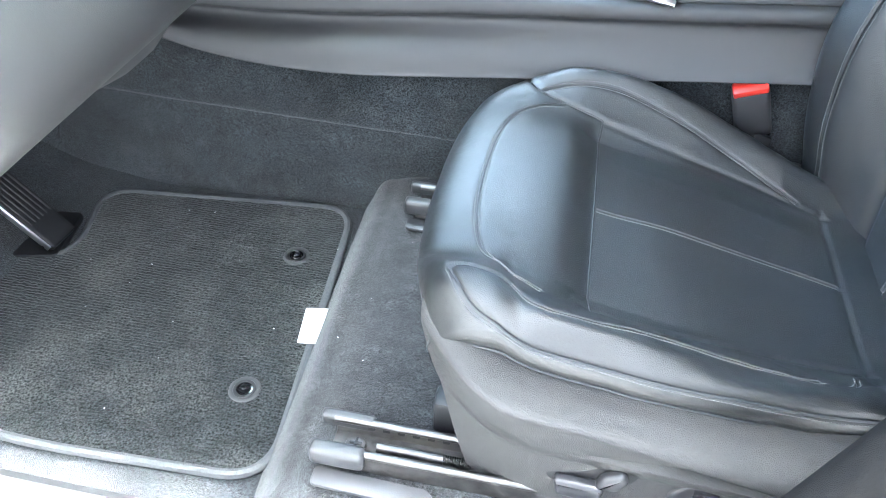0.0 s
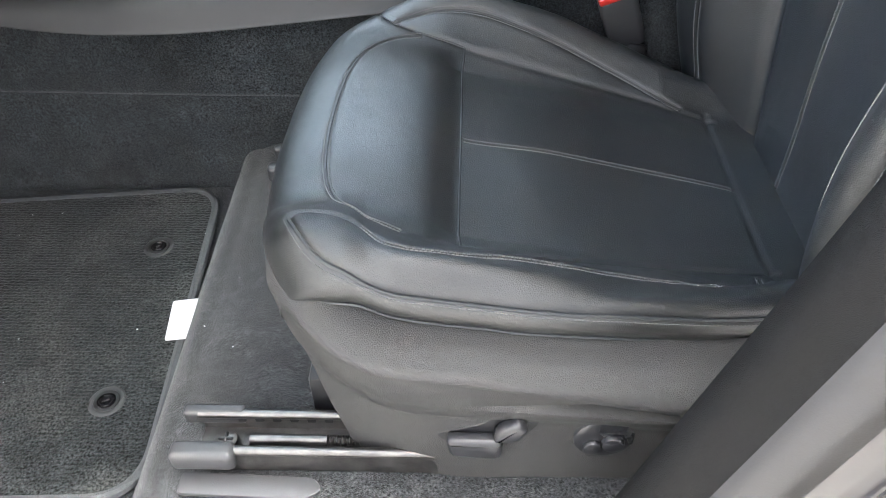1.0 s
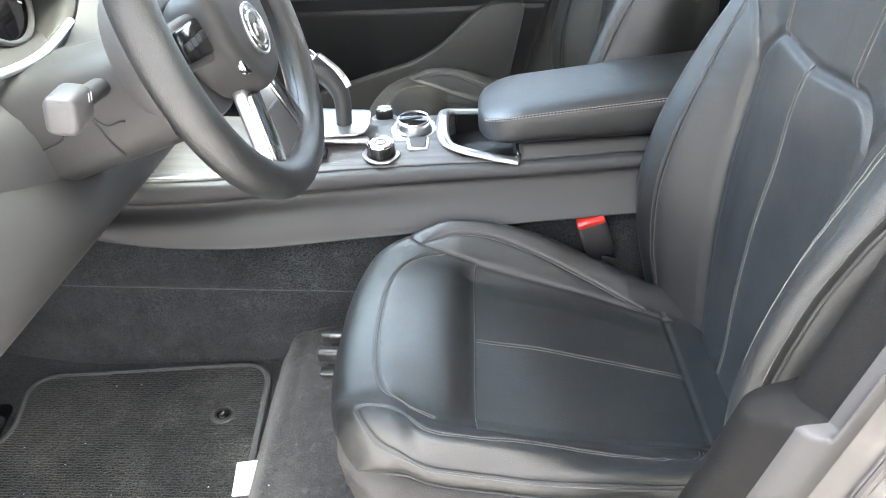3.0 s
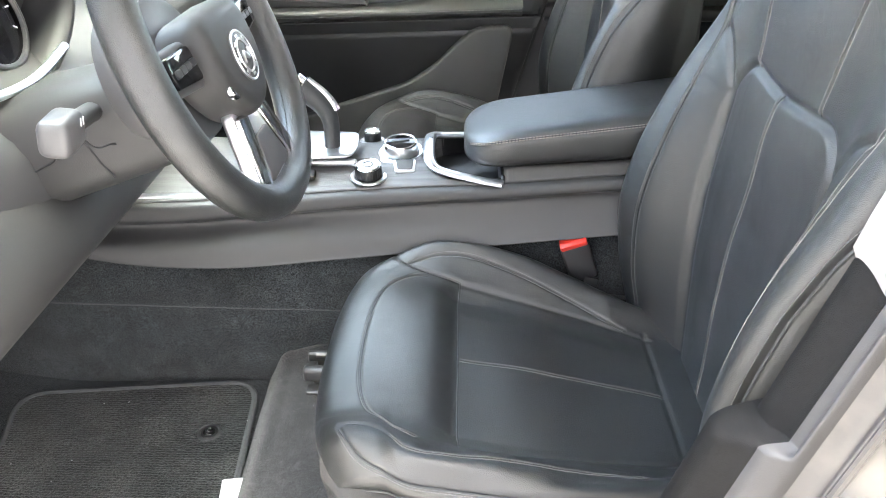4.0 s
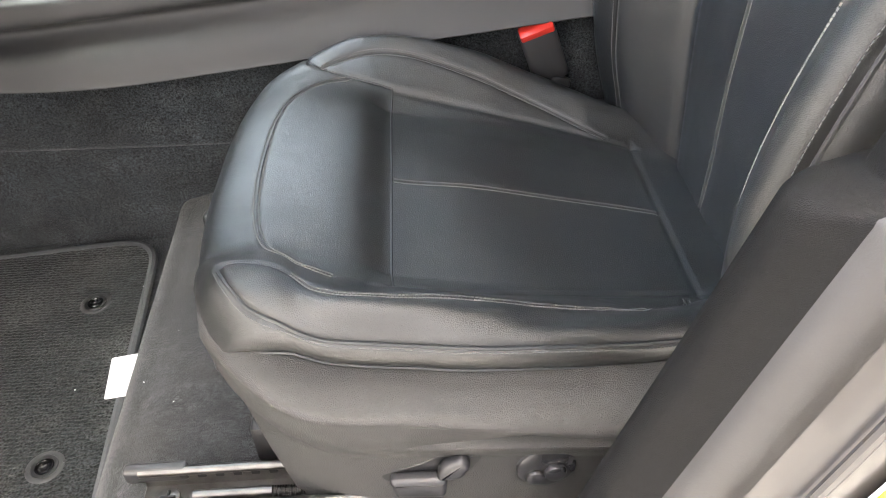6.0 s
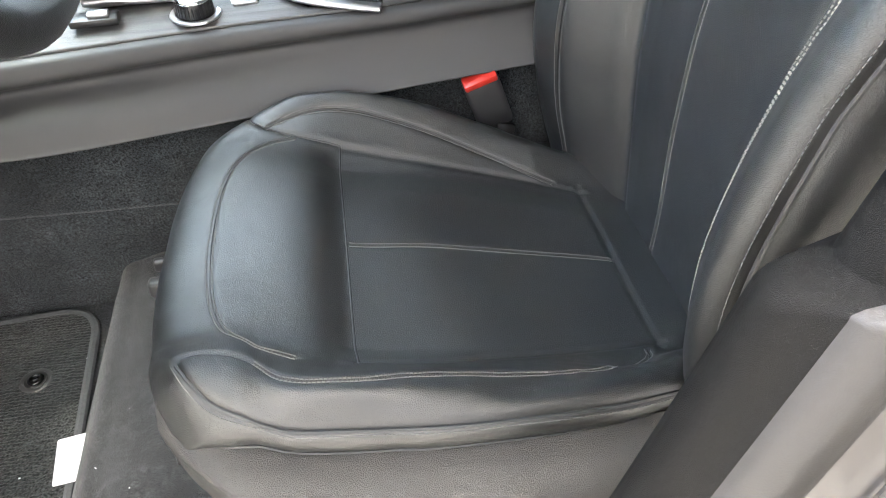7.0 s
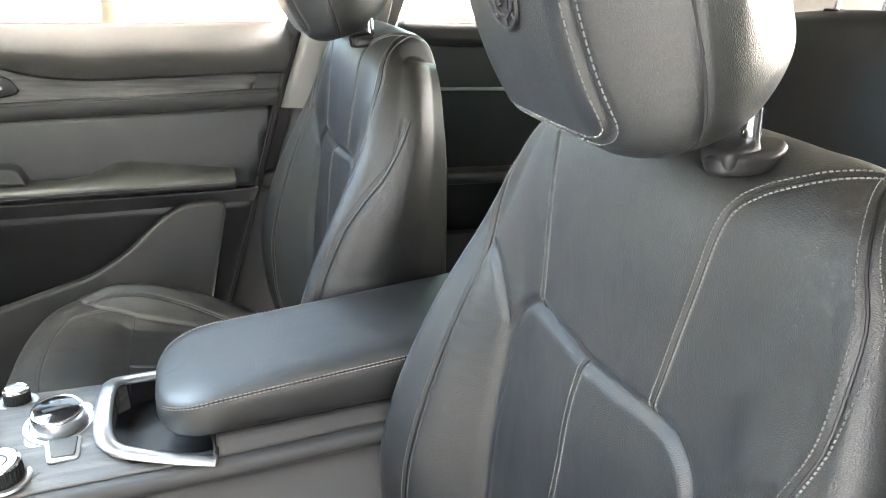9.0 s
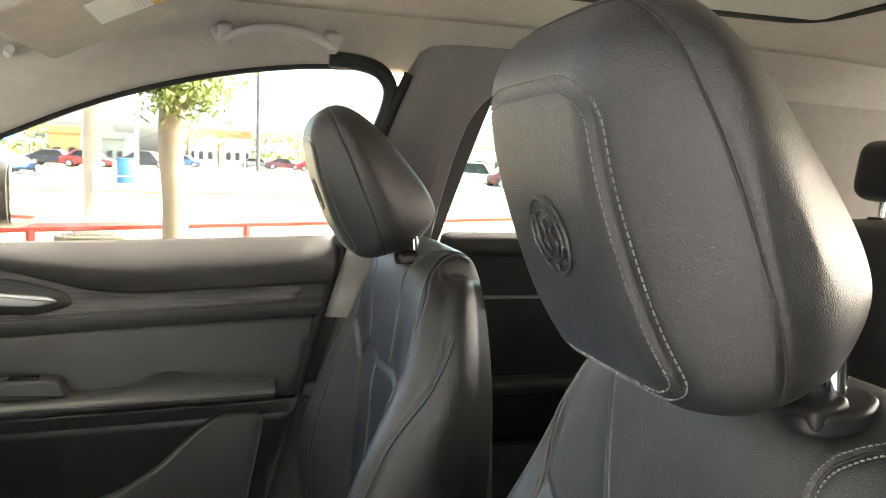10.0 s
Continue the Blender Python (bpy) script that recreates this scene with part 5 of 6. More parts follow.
dash = thing("dashboard", (-0.75, MID, 0.6), "dark grey dashboard with instrument cowl and silver line", "dashboard")
dash_sec = [(-1.15, 0.78), (-0.80, 0.815), (-0.62, 0.79), (-0.56, 0.735), (-0.575, 0.66), (-0.56, 0.60), (-0.545, 0.56), (-0.58, 0.47), (-0.66, 0.42), (-0.86, 0.40), (-1.15, 0.45)]
rings = []
for y in np.linspace(-0.40, 1.15, 40):
    knee = math.exp(-((y + 0.02) / 0.24) ** 2)
    mid = math.exp(-((y - MID) / 0.12) ** 4)
    sec = [(x + (0.10 * knee + 0.05 * mid if 5 <= i <= 8 else 0.0), z - (0.06 * knee if 6 <= i <= 9 else 0.0)) for i, (x, z) in enumerate(dash_sec)]
    rings.append([(p[0], y, p[1]) for p in spline(sec, 5, closed=True)])
part("body", loft(rings), SMOOTH, dash)
m = Matrix.Translation((-0.585, -0.01, 0.695)) @ Matrix.Rotation(radians(72), 4, "Y") @ Matrix.Rotation(radians(90), 4, "Z")
for y in (-0.075, 0.085):
    g = part("gauge", disc(0.062, 0.012, m @ pose(y, -0.01, 0.02), 0.003, 40), BLACK_GLOSS, dash, "round instrument dial")
    part("gauge_rim", ring(0.062, 0.004, m @ pose(y, -0.01, 0.028), 40, 8), GREY_PLASTIC, g)
    for q in range(9):
        a = radians(-30 + 30 * q)
        part("mark", box((0.007, 0.002, 0.001), m @ pose(y + 0.048 * math.cos(a), -0.01 + 0.048 * math.sin(a), 0.0268, 0, 0, math.degrees(a)), 0), ICON, g)
rings = []
for t in np.linspace(0, 1, 8):
    rings.append([(-0.66 + 0.15 * t, 0.005 + (0.20 + 0.004 * t) * math.cos(a), 0.715 + (0.105 + 0.012 * t) * math.sin(a)) for a in (math.pi * 2 * j / 40 for j in range(40))])
cowl = part("cowl", loft(rings, caps=False), SMOOTH, dash, "dark instrument cowl")
cowl.modifiers.new("thick", "SOLIDIFY").thickness = 0.01
part("silver_line", tube(spline([(-0.505, -0.20, 0.66), (-0.49, -0.10, 0.645), (-0.478, 0.0, 0.640), (-0.485, 0.10, 0.652)], 6), 0.0055, 8), SATIN, dash, "silver line below the instruments")
part("knee_panel", loft([[(x, y, z) for x, z in spline([(-0.60, 0.60), (-0.50, 0.575), (-0.425, 0.50), (-0.44, 0.445), (-0.55, 0.405), (-0.70, 0.42)], 5)] for y in np.linspace(-0.36, 0.20, 14)]), COLUMN, dash, "dark knee panel below the steering column")
part("panel_gap", tube([(x, y, z) for x, z, y in spline([(-0.505, 0.580, -0.36), (-0.485, 0.568, -0.24), (-0.47, 0.556, -0.12)], 6)], 0.0014, 6), BLACK, dash)
part("vent_frame", prism(rounded([(-0.05, -0.05), (0.05, -0.06), (0.06, 0.05), (-0.04, 0.06)], 0.02), 0.02, pose(-0.535, -0.33, 0.60, 0, 75, 0), 0.005, 2), GREY_PLASTIC, dash, "air vent frame")

# ---- driver's B-pillar ----
front_of = curve_of([-0.05, 0.2, 0.37, 0.5, 0.63, 0.9, 1.1, 1.2], [0.04, 0.112, 0.160, 0.196, 0.232, 0.315, 0.385, 0.43])


def pillar(side, name, label, mats):
    """Cross-sections of the pillar from the sill to the roof, mirrored for the passenger side."""
    trim, strip, paint = [], [], []
    for z in np.concatenate([np.linspace(-0.05, 0.44, 24), np.linspace(0.45, 0.50, 21), np.linspace(0.51, 1.2, 26)]):
        x = float(front_of(z))
        lean = 0.10 * max(0, z - 0.65) ** 1.3
        # the lower trim stands out further forward and ends in a rounded shoulder
        k = min(1.0, max(0.0, (z - 0.476) / 0.016))
        f = x + 0.006 + 0.031 * (1 - math.sqrt(1 - k * k)) if k < 1 else x + 0.037
        a = spline([(x + 0.20, -0.345), (x + 0.10, -0.325), (f + 0.016, -0.338), (f + 0.003, -0.347), (f, -0.358), (f + 0.004, -0.370), (max(f + 0.012, x + 0.022), -0.379), (max(f + 0.014, x + 0.031), -0.386)], 4)
        c = spline([(max(f + 0.013, x + 0.030), -0.385), (max(f + 0.016, x + 0.035), -0.3945), (x + 0.047, -0.402), (x + 0.058, -0.406), (x + 0.063, -0.413)], 4)
        b = spline([(x + 0.050, -0.412), (x + 0.056, -0.416), (x + 0.060, -0.419), (x + 0.063, -0.423), (x + 0.064, -0.428), (x + 0.078, -0.432), (x + 0.15, -0.436), (x + 0.158, -0.45), (x + 0.19, -0.47)], 4)
        trim.append([(p, q + lean, z) for p, q in a])
        strip.append([(p, q + lean, z) for p, q in c])
        paint.append([(p, q + lean, z) for p, q in b])
    root = thing(name, (0.2, -0.38 if side < 0 else 2 * MID + 0.38, 0), label, "pillar", kind="structure")
    for nm, rows, mat in (("trim", trim, mats[0]), ("weatherstrip", strip, SEAL_GREY), ("body", paint, mats[1])):
        P = np.array(rows)
        if side > 0:
            P[:, :, 1] = 2 * MID - P[:, :, 1]
        mesh(nm, P.reshape(-1, 3), quads(*P.shape[:2]), mat, root)
    return root


bp = pillar(-1, "pillar_driver", "door pillar in grey paint with dark plastic trim and certification label", (PILLAR, PAINT))
sl = []
for z in np.linspace(0.0, 1.15, 40):
    sl.append((float(front_of(z)) + 0.066, -0.430 + 0.10 * max(0, z - 0.65) ** 1.3, z))
part("seam_bead", tube(sl, 0.0035, 8), PAINT, bp)
# certification label on the painted pillar
LM = Matrix.Translation((0.262, -0.4365, 0.325)) @ Matrix.Rotation(radians(90), 4, "X") @ Matrix.Rotation(radians(-18), 4, "Z")
lab = part("certification_label", prism(rounded([(-0.030, -0.055), (0.045, -0.055), (0.045, 0.055), (-0.030, 0.055)], 0.004), 0.0012, LM, 0.0003, 1), LABEL, bp, "white tyre and loading label with yellow band")
part("yellow_band", box((0.012, 0.108, 0.0006), LM @ pose(-0.021, 0, 0.0015), 0), YELLOW, lab)


def text(body, size, m, mat, parent):
    cu = bpy.data.curves.new("lettering", "FONT")
    cu.body, cu.size, cu.extrude, cu.offset = body, size, 0.0001, size * 0.025
    tmp = bpy.data.objects.new("lettering", cu)
    scene.collection.objects.link(tmp)
    bpy.context.view_layer.update()
    me = bpy.data.meshes.new_from_object(tmp.evaluated_get(bpy.context.evaluated_depsgraph_get()))
    bpy.data.objects.remove(tmp)
    me.transform(m)
    me.materials.clear()
    me.materials.append(mat)
    return place(new("lettering", me), parent)


text("TIRE AND LOADING INFORMATION", 0.0062, LM @ pose(-0.0185, -0.052, 0.0019, 0, 0, 90), INK, lab)
for k, w in enumerate((0.085, 0.075, 0.09)):
    part("print", box((0.0032, w, 0.0005), LM @ pose(-0.010 + 0.006 * k, -0.052 + w / 2, 0.0014), 0), GREY_INK, lab)
text("SPARE", 0.0060, LM @ pose(0.021, 0.022, 0.0014, 0, 0, 90), INK, lab)
text("NONE", 0.0060, LM @ pose(0.030, 0.022, 0.0014, 0, 0, 90), INK, lab)
for k in range(3):
    part("rule", box((0.026, 0.0006, 0.0004), LM @ pose(0.024, 0.018 - 0.034 * k, 0.0014), 0), INK, lab)
# striker
st = part("striker_plate", box((0.055, 0.006, 0.032), pose(0.300, -0.440, 0.452, 0, 18, 0), 0.004, 2), SATIN, bp, "silver door striker plate")
part("striker_loop", tube(spline([(0.285, -0.440, 0.462), (0.270, -0.468, 0.462), (0.268, -0.474, 0.452), (0.272, -0.468, 0.440), (0.287, -0.440, 0.440)], 5), 0.005, 10), CHROME, bp, "bright striker loop")
part("striker_bolt", disc(0.008, 0.006, pose(0.318, -0.445, 0.455, 90, 0, 0), 0.002, 12), STEEL, bp)
# upper trim
up_d = []
for z in np.linspace(0.615, 1.18, 24):
    x = float(front_of(z)) + 0.030 + 0.02 * max(0, (0.65 - z) / 0.035) ** 2
    lean = 0.10 * max(0, z - 0.65) ** 1.3
    up_d.append([(x + dx, -0.3235 - dy + lean, z) for dx, dy in ((0.20, 0.012), (0.10, -0.004), (0.03, 0.006), (0.000, 0.026), (0.004, 0.062), (0.02, 0.075), (0.165, 0.05))])
part("upper_trim", loft(up_d), PILLAR_TRIM, bp, "grey upper pillar trim")
belt = part("seat_belt", box((0.002, 0.045, 0.6), pose(0.44, -0.298, 0.75, 0, 8, 0), 0.0005, 1), BLACK)
tagged(belt, "black woven seat belt hanging beside the driver's seat", "seat belt")

# ---- passenger side ----
bpp = pillar(1, "pillar_passenger", "door pillar with light grey upper and dark lower trim", (SMOOTH, PAINT))
rear_of = curve_of([0.60, 0.79, 0.841, 0.921, 0.982, 1.040, 1.082, 1.119, 1.18], [0.42, 0.456, 0.467, 0.487, 0.505, 0.528, 0.560, 0.612, 0.72])
swell = curve_of([0, 0.05, 0.16, 0.5, 1], [0.026, 0.013, 0.005, -0.003, 0.010])


def pillar_face(z, a, proud=0.0):
    """A point of the passenger pillar's inner face, a from 0 at the front edge to 1 at the rear window."""
    x0 = float(front_of(z)) + 0.004
    x1 = float(rear_of(z))
    return (x0 + (x1 - x0) * a, 2 * MID + 0.3235 + float(swell(a)) - 0.10 * max(0, z - 0.65) ** 1.3 - proud, z)


up, cover = [], []
for z in np.linspace(0.626, 1.18, 40):
    row = [pillar_face(z, a) for a in np.linspace(0, 1, 18)]
    back = row[-1]
    up.append(row + [(back[0] + 0.008, back[1] + 0.012, z), (back[0] + 0.010, 1.106, z), (row[0][0], 1.106, z)])
part("upper_trim", loft(up), PILLAR_TRIM, bpp, "grey upper pillar trim")
# moulded cover over the lower half, with a rounded top corner
for z in np.concatenate([np.linspace(0.628, 0.955, 24), np.linspace(0.957, 0.984, 12)]):
    k = min(1.0, max(0.0, (z - 0.950) / 0.034))
    last = 0.83 - 0.20 * (1 - math.sqrt(max(0.0, 1 - k * k)))
    row = [pillar_face(z, a, 0.0035) for a in np.linspace(0.01, last, 16)]
    cover.append([pillar_face(z, 0.01, -0.001)] + row + [pillar_face(z, last + 0.012, -0.001)])
part("lower_cover", loft(cover), COVER_TRIM, bpp, "smooth grey moulded pillar cover")
part("cap", disc(0.017, 0.003, Matrix.Translation(pillar_face(1.089, 0.66, 0.0005)) @ pose(0, 0, 0, 84, 0, 6), 0.001, 28), PILLAR_TRIM, bpp, "round grey cap")
part("ledge", box((0.12, 0.03, 0.012), pose(0.26, 1.085, 0.455, 0, 0, 0), 0.004, 2), SMOOTH, bpp)

pdoor = thing("passenger_door", (-0.2, 1.1, 0.1), "closed passenger door, dark panel with wood strip and padded armrest", "door", kind="structure")
belt_low = curve_of([-1.0, -0.42, -0.33, -0.267, -0.20, -0.134, 0.018, 0.21, 0.3], [0.80, 0.745, 0.725, 0.708, 0.690, 0.683, 0.688, 0.698, 0.70])
wood_low = curve_of([-1.0, -0.327, -0.086, 0.07, 0.158, 0.3], [0.575, 0.620, 0.634, 0.642, 0.648, 0.655])


def door_end(z):
    return float(front_of(z)) + 0.0


def door_band(name, zlo, zhi, yl, yh, mat, label, bulge=0.0, x0=-1.0, rear=0.0):
    us, vs = np.linspace(0, 1, 60), np.linspace(0, 1, 16)

    def at(a, b):
        x = x0 + (0.30 - x0) * a
        lo, hi = (f(x) if callable(f) else f for f in (zlo, zhi))
        z = lo + (hi - lo) * b
        x = min(x, door_end(z) - 0.004 - rear)
        return (x, yl + (yh - yl) * b - bulge * math.sin(math.pi * b), z)
    return sheet(at, us, vs, name, mat, pdoor, label, 0.006)


door_band("belt_pad", lambda x: float(belt_low(x)), lambda x: 0.782 + 0.034 * x, 1.072, 1.100, GRAINED, "soft dark upper door pad", 0.022)
door_band("wood_strip", lambda x: float(wood_low(x)) + 0.012, lambda x: float(belt_low(x)) + 0.002, 1.082, 1.080, WOOD, "dark wood strip", -0.002, rear=0.05)
door_band("strip_end", lambda x: float(wood_low(x)) + 0.012, lambda x: float(belt_low(x)) + 0.001, 1.086, 1.086, SMOOTH, "", 0.0)
# thin raised strip added for the highlight along the soft edge, no chrome
door_band("highlight_edge", lambda x: float(wood_low(x)) + 0.008, lambda x: float(wood_low(x)) + 0.013, 1.080, 1.080, SMOOTH, "soft dark edge", 0.003)
door_band("ledge", lambda x: float(wood_low(x)) - 0.020, lambda x: float(wood_low(x)) + 0.009, 1.086, 1.074, SMOOTH, "", 0.004)
door_band("upper_panel", lambda x: 0.47, lambda x: float(wood_low(x)) - 0.0205, 1.066, 1.084, LEATHER_SIDE, "black leather door insert", 0.004)
arm_low = curve_of([-1.0, -0.319, -0.13, 0.143, 0.3], [0.45, 0.4705, 0.476, 0.485, 0.49])
arm_top = curve_of([-1.0, -0.36, -0.24, -0.15, -0.11, -0.08, 0.0, 0.143, 0.3], [0.50, 0.498, 0.497, 0.500, 0.510, 0.524, 0.522, 0.508, 0.50])
rings = []
for x in np.linspace(-0.9, 0.142, 50):
    lo, hi = float(arm_low(x)), float(arm_top(x))
    rings.append([(x, y, z) for y, z in spline([(1.075, lo - 0.02), (1.03, lo - 0.010), (1.010, lo), (1.005, lo + 0.010), (1.011, lo + 0.019), (1.036, 0.5 * (lo + 0.019 + hi) + 0.004), (1.062, hi), (1.075, hi + 0.001)], 4)])
arm = part("armrest", loft(rings), LEATHER_DULL, pdoor, "padded leather door armrest")
line = np.array([(x, 1.0035, float(arm_low(x)) + 0.006) for x in np.linspace(-0.9, 0.14, 40)])
v, f = stitches([(line, np.tile((0, -1, 0.2), (40, 1))), (line + (0, 0, 0.006), np.tile((0, -1, 0.2), (40, 1)))])
mesh("stitching", v, f, THREAD, arm, "grey thread", False)
part("window_switch", prism(rounded([(-0.60, 0.49), (-0.60, 0.524), (-0.256, 0.531), (-0.240, 0.527), (-0.226, 0.497)], 0.006), 0.045, Matrix(((1, 0, 0, 0), (0, 0, 1, 1.022), (0, 1, 0, 0), (0, 0, 0, 1))), 0.005, 3), SMOOTH, pdoor, "dark switch block on the armrest")
part("switch_key", box((0.05, 0.018, 0.006), pose(-0.30, 1.04, 0.532, 0, -2, 0), 0.002, 2), BLACK_GLOSS, pdoor, "black window switch")
door_band("lower_band", lambda x: float(arm_low(x)) - 0.042, lambda x: float(arm_low(x)) - 0.012, 1.05, 1.03, SMOOTH, "", 0.0)
door_band("lower_panel", -0.02, lambda x: float(arm_low(x)) - 0.03, 1.06, 1.055, BLACK, "black lower door panel", 0.0)
pocket = rounded([(-0.9, 0.02), (-0.9, 0.13), (-0.40, 0.225), (-0.335, 0.246), (-0.239, 0.2775), (-0.14, 0.3096), (-0.068, 0.3565), (-0.0154, 0.411), (0.032, 0.449), (0.125, 0.4556), (0.085, 0.24), (0.06, 0.02)], 0.030, 6)
part("door_pocket", prism(pocket, 0.03, Matrix(((1, 0, 0, 0), (0, 0, 1, 1.015), (0, 1, 0, 0), (0, 0, 0, 1))), 0.008, 3), SMOOTH, pdoor, "dark moulded door pocket")
hs = part("handle_bowl", prism(rounded([(-0.445, 0.642), (-0.285, 0.640), (-0.222, 0.658), (-0.236, 0.684), (-0.325, 0.708), (-0.445, 0.712)], 0.018, 6), 0.006, Matrix(((1, 0, 0, 0), (0, 0, 1, 1.074), (0, 1, 0, 0), (0, 0, 0, 1))), 0.003, 2), BLACK, pdoor, "dark handle bowl")
part("handle", prism(rounded([(-0.425, 0.660), (-0.285, 0.656), (-0.244, 0.667), (-0.262, 0.677), (-0.325, 0.682), (-0.425, 0.690)], 0.009, 5), 0.012, Matrix(((1, 0, 0, 0), (0, 0, 1, 1.062), (0, 1, 0, 0), (0, 0, 0, 1))), 0.004, 3), SATIN, pdoor, "satin silver door handle")
part("door_body", prism([(-1.05, -0.06), (0.10, -0.06), (0.17, 0.2), (0.25, 0.5), (0.30, 0.70), (0.31, 0.765), (-1.05, 0.72)], 0.03, Matrix(((1, 0, 0, 0), (0, 0, 1, 1.108), (0, 1, 0, 0), (0, 0, 0, 1))), 0.004, 1), BLACK, pdoor)
corner = [(float(front_of(z)) - 0.006, z) for z in np.linspace(0.60, 1.04, 18)] + [(0.364, 1.078), (0.356, 1.106), (0.334, 1.126), (0.295, 1.136), (0.24, 1.139)]
part("window_frame", tube([(x, 1.100 - 0.09 * max(0, z - 0.65) ** 1.3, z) for x, z in spline(corner, 3)], 0.016, 10, up=(0, 1, 0)), BLACK, pdoor, "black window frame")
# weather strip between door and pillar
part("door_seal", tube([(float(front_of(z)) + 0.002, 1.09 - 0.10 * max(0, z - 0.65) ** 1.3, z) for z in np.linspace(0.0, 1.12, 40)], 0.010, 10), RUBBER, pdoor, "black rubber door seal")

# ---- roof, windows, rear of the cabin ----
win_top = curve_of([-1.1, -0.7, -0.345, -0.205, -0.027, 0.098, 0.262, 0.33, 0.40], [0.62, 0.80, 0.972, 1.036, 1.094, 1.121, 1.138, 1.136, 1.10])


def roof_edge(x):
    """Height of the headliner along its sides."""
    z = 1.222
    if x < -0.15:
        z -= 0.06 * ((-0.15 - x) / 0.3) ** 1.6
    if x > 1.0:
        z -= 0.05 * ((x - 1.0) / 0.8) ** 2
    return z - (0.012 * min(1, (x + 0.1) / 0.1) if x > -0.1 else 0.0)


def roof_side(s):
    """The roof rail over the door window, running down as the front pillar."""
    root = thing("roof_rail_passenger" if s > 0 else "roof_rail_driver", (0, 2 * MID + 0.35 if s > 0 else -0.35, 1.1), "light grey cloth-covered roof rail above the door window", "roof rail", kind="structure")
    rows = []
    for x in np.linspace(-1.1, 2.2, 80):
        h = float(win_top(x)) if x < 0.36 else 1.13 - 0.02 * (x - 0.36)
        z = h
        top = h + 0.075 if x > -0.1 else h + 0.075 + 0.10 * min(1, (-0.1 - x) / 0.5)
        yy = 1.10 if x > -0.3 else 1.10 - 0.10 * (-0.3 - x)
        sec = spline([(yy + 0.015, z - 0.004), (yy - 0.005, z), (yy - 0.028, z + 0.020), (yy - 0.055, z + 0.045), (yy - 0.10, top - 0.006), (yy - 0.15, top + 0.010)] + ([(0.915, roof_edge(x) + 0.004)] if x > -0.34 else [(yy - 0.17, top + 0.014)]), 4)
        rows.append([(x, a if s > 0 else 2 * MID - a, b) for a, b in sec])
    P = np.array(rows)
    mesh("cover", P.reshape(-1, 3), quads(*P.shape[:2]), HEADLINER, root)
    rows = np.array([(x, (1.112 if s > 0 else 2 * MID - 1.112), (float(win_top(x)) if x < 0.36 else 1.13) - 0.006) for x in np.linspace(-1.1, 0.36, 50)])
    part("window_seal", tube(rows, 0.007, 8), RUBBER, root)
    return root


rail_p = roof_side(1)
rail_d = roof_side(-1)


def roof_at(x, v):
    y = 0.925 - 1.10 * v
    e = abs(2 * v - 1)
    z = roof_edge(x) + 0.020 * (1 - e ** 2)
    return (x, y, z)


ceiling = sheet(roof_at, np.linspace(-0.33, 2.2, 60), np.linspace(0, 1, 30), "ceiling", HEADLINER, thick=0.012)
tagged(ceiling, "light grey cloth headliner", "ceiling", kind="structure")
roof_skin = part("roof_panel", box((2.66, 1.46, 0.02), pose(0.97, MID, 1.285), 0.008), PAINT)
tagged(roof_skin, "grey painted roof panel above the headliner", "roof", kind="structure")
frame_line = rounded([(0.42, 0.02), (1.05, 0.02), (1.05, 0.70), (0.42, 0.70)], 0.09, 8)
part("sunroof_frame", tube([(x, y, roof_at(x, (0.925 - y) / 1.10)[2] - 0.008) for x, y in frame_line], 0.006, 8, closed=True), RUBBER, ceiling)
shade = sheet(lambda a, b: (0.44 + 0.59 * a, 0.04 + 0.64 * b, roof_at(0.44 + 0.59 * a, (0.885 - 0.64 * b) / 1.10)[2] - 0.010), np.linspace(0, 1, 14), np.linspace(0, 1, 14), "sunroof_shade", LIGHT_TRIM, ceiling, "pale sunroof blind")

visor = thing("sun_visor", (-0.3, 0.80, 1.13), "grey cloth sun visor with a white airbag warning label", "sun visor")
vm = Matrix.Translation((-0.140, 0.80, 1.135)) @ Matrix.Rotation(radians(-26), 4, "Y")
part("pad", prism(rounded([(-0.10, -0.20), (0.125, -0.20), (0.125, 0.165), (0.085, 0.185), (0.05, 0.175), (-0.10, 0.185)], 0.02, 5), 0.018, vm, 0.007, 3), HEADLINER, visor)
wl = part("warning_label", prism([(0.000, -0.075), (0.100, -0.075), (0.100, 0.075), (0.000, 0.075)], 0.0012, vm @ pose(0.008, -0.02, -0.0014), 0), PAPER, visor, "white warning label with unreadable print")
part("yellow_corner", box((0.012, 0.022, 0.001), vm @ pose(0.098, 0.040, -0.0018), 0), YELLOW, wl)
for k in range(7):
    part("print", box((0.003, 0.075, 0.0006), vm @ pose(0.066 + 0.006 * k, 0.000, -0.0018), 0), GREY_INK, wl)
part("pivot", tube([(-0.30, 1.0, 1.10), (-0.29, 0.97, 1.105)], 0.008, 10), LIGHT_TRIM, visor)

handle = thing("grab_handle", (0.14, 1.0, 1.17), "grey plastic grab handle on the roof rail", "grab handle")
bar = spline([(0.030, 1.012, 1.172), (0.040, 0.992, 1.150), (0.065, 0.980, 1.160), (0.10, 0.972, 1.170), (0.14, 0.970, 1.173), (0.18, 0.972, 1.170), (0.215, 0.980, 1.160), (0.240, 0.992, 1.150), (0.250, 1.012, 1.172)], 6)
part("bar", tube(bar, 0.0095, 12, flat=0.8), LIGHT_TRIM, handle)
for x in (0.046, 0.234):
    part("mount", box((0.026, 0.03, 0.040), pose(x, 0.994, 1.160, 25, 0, 0), 0.008, 3), LIGHT_TRIM, handle)
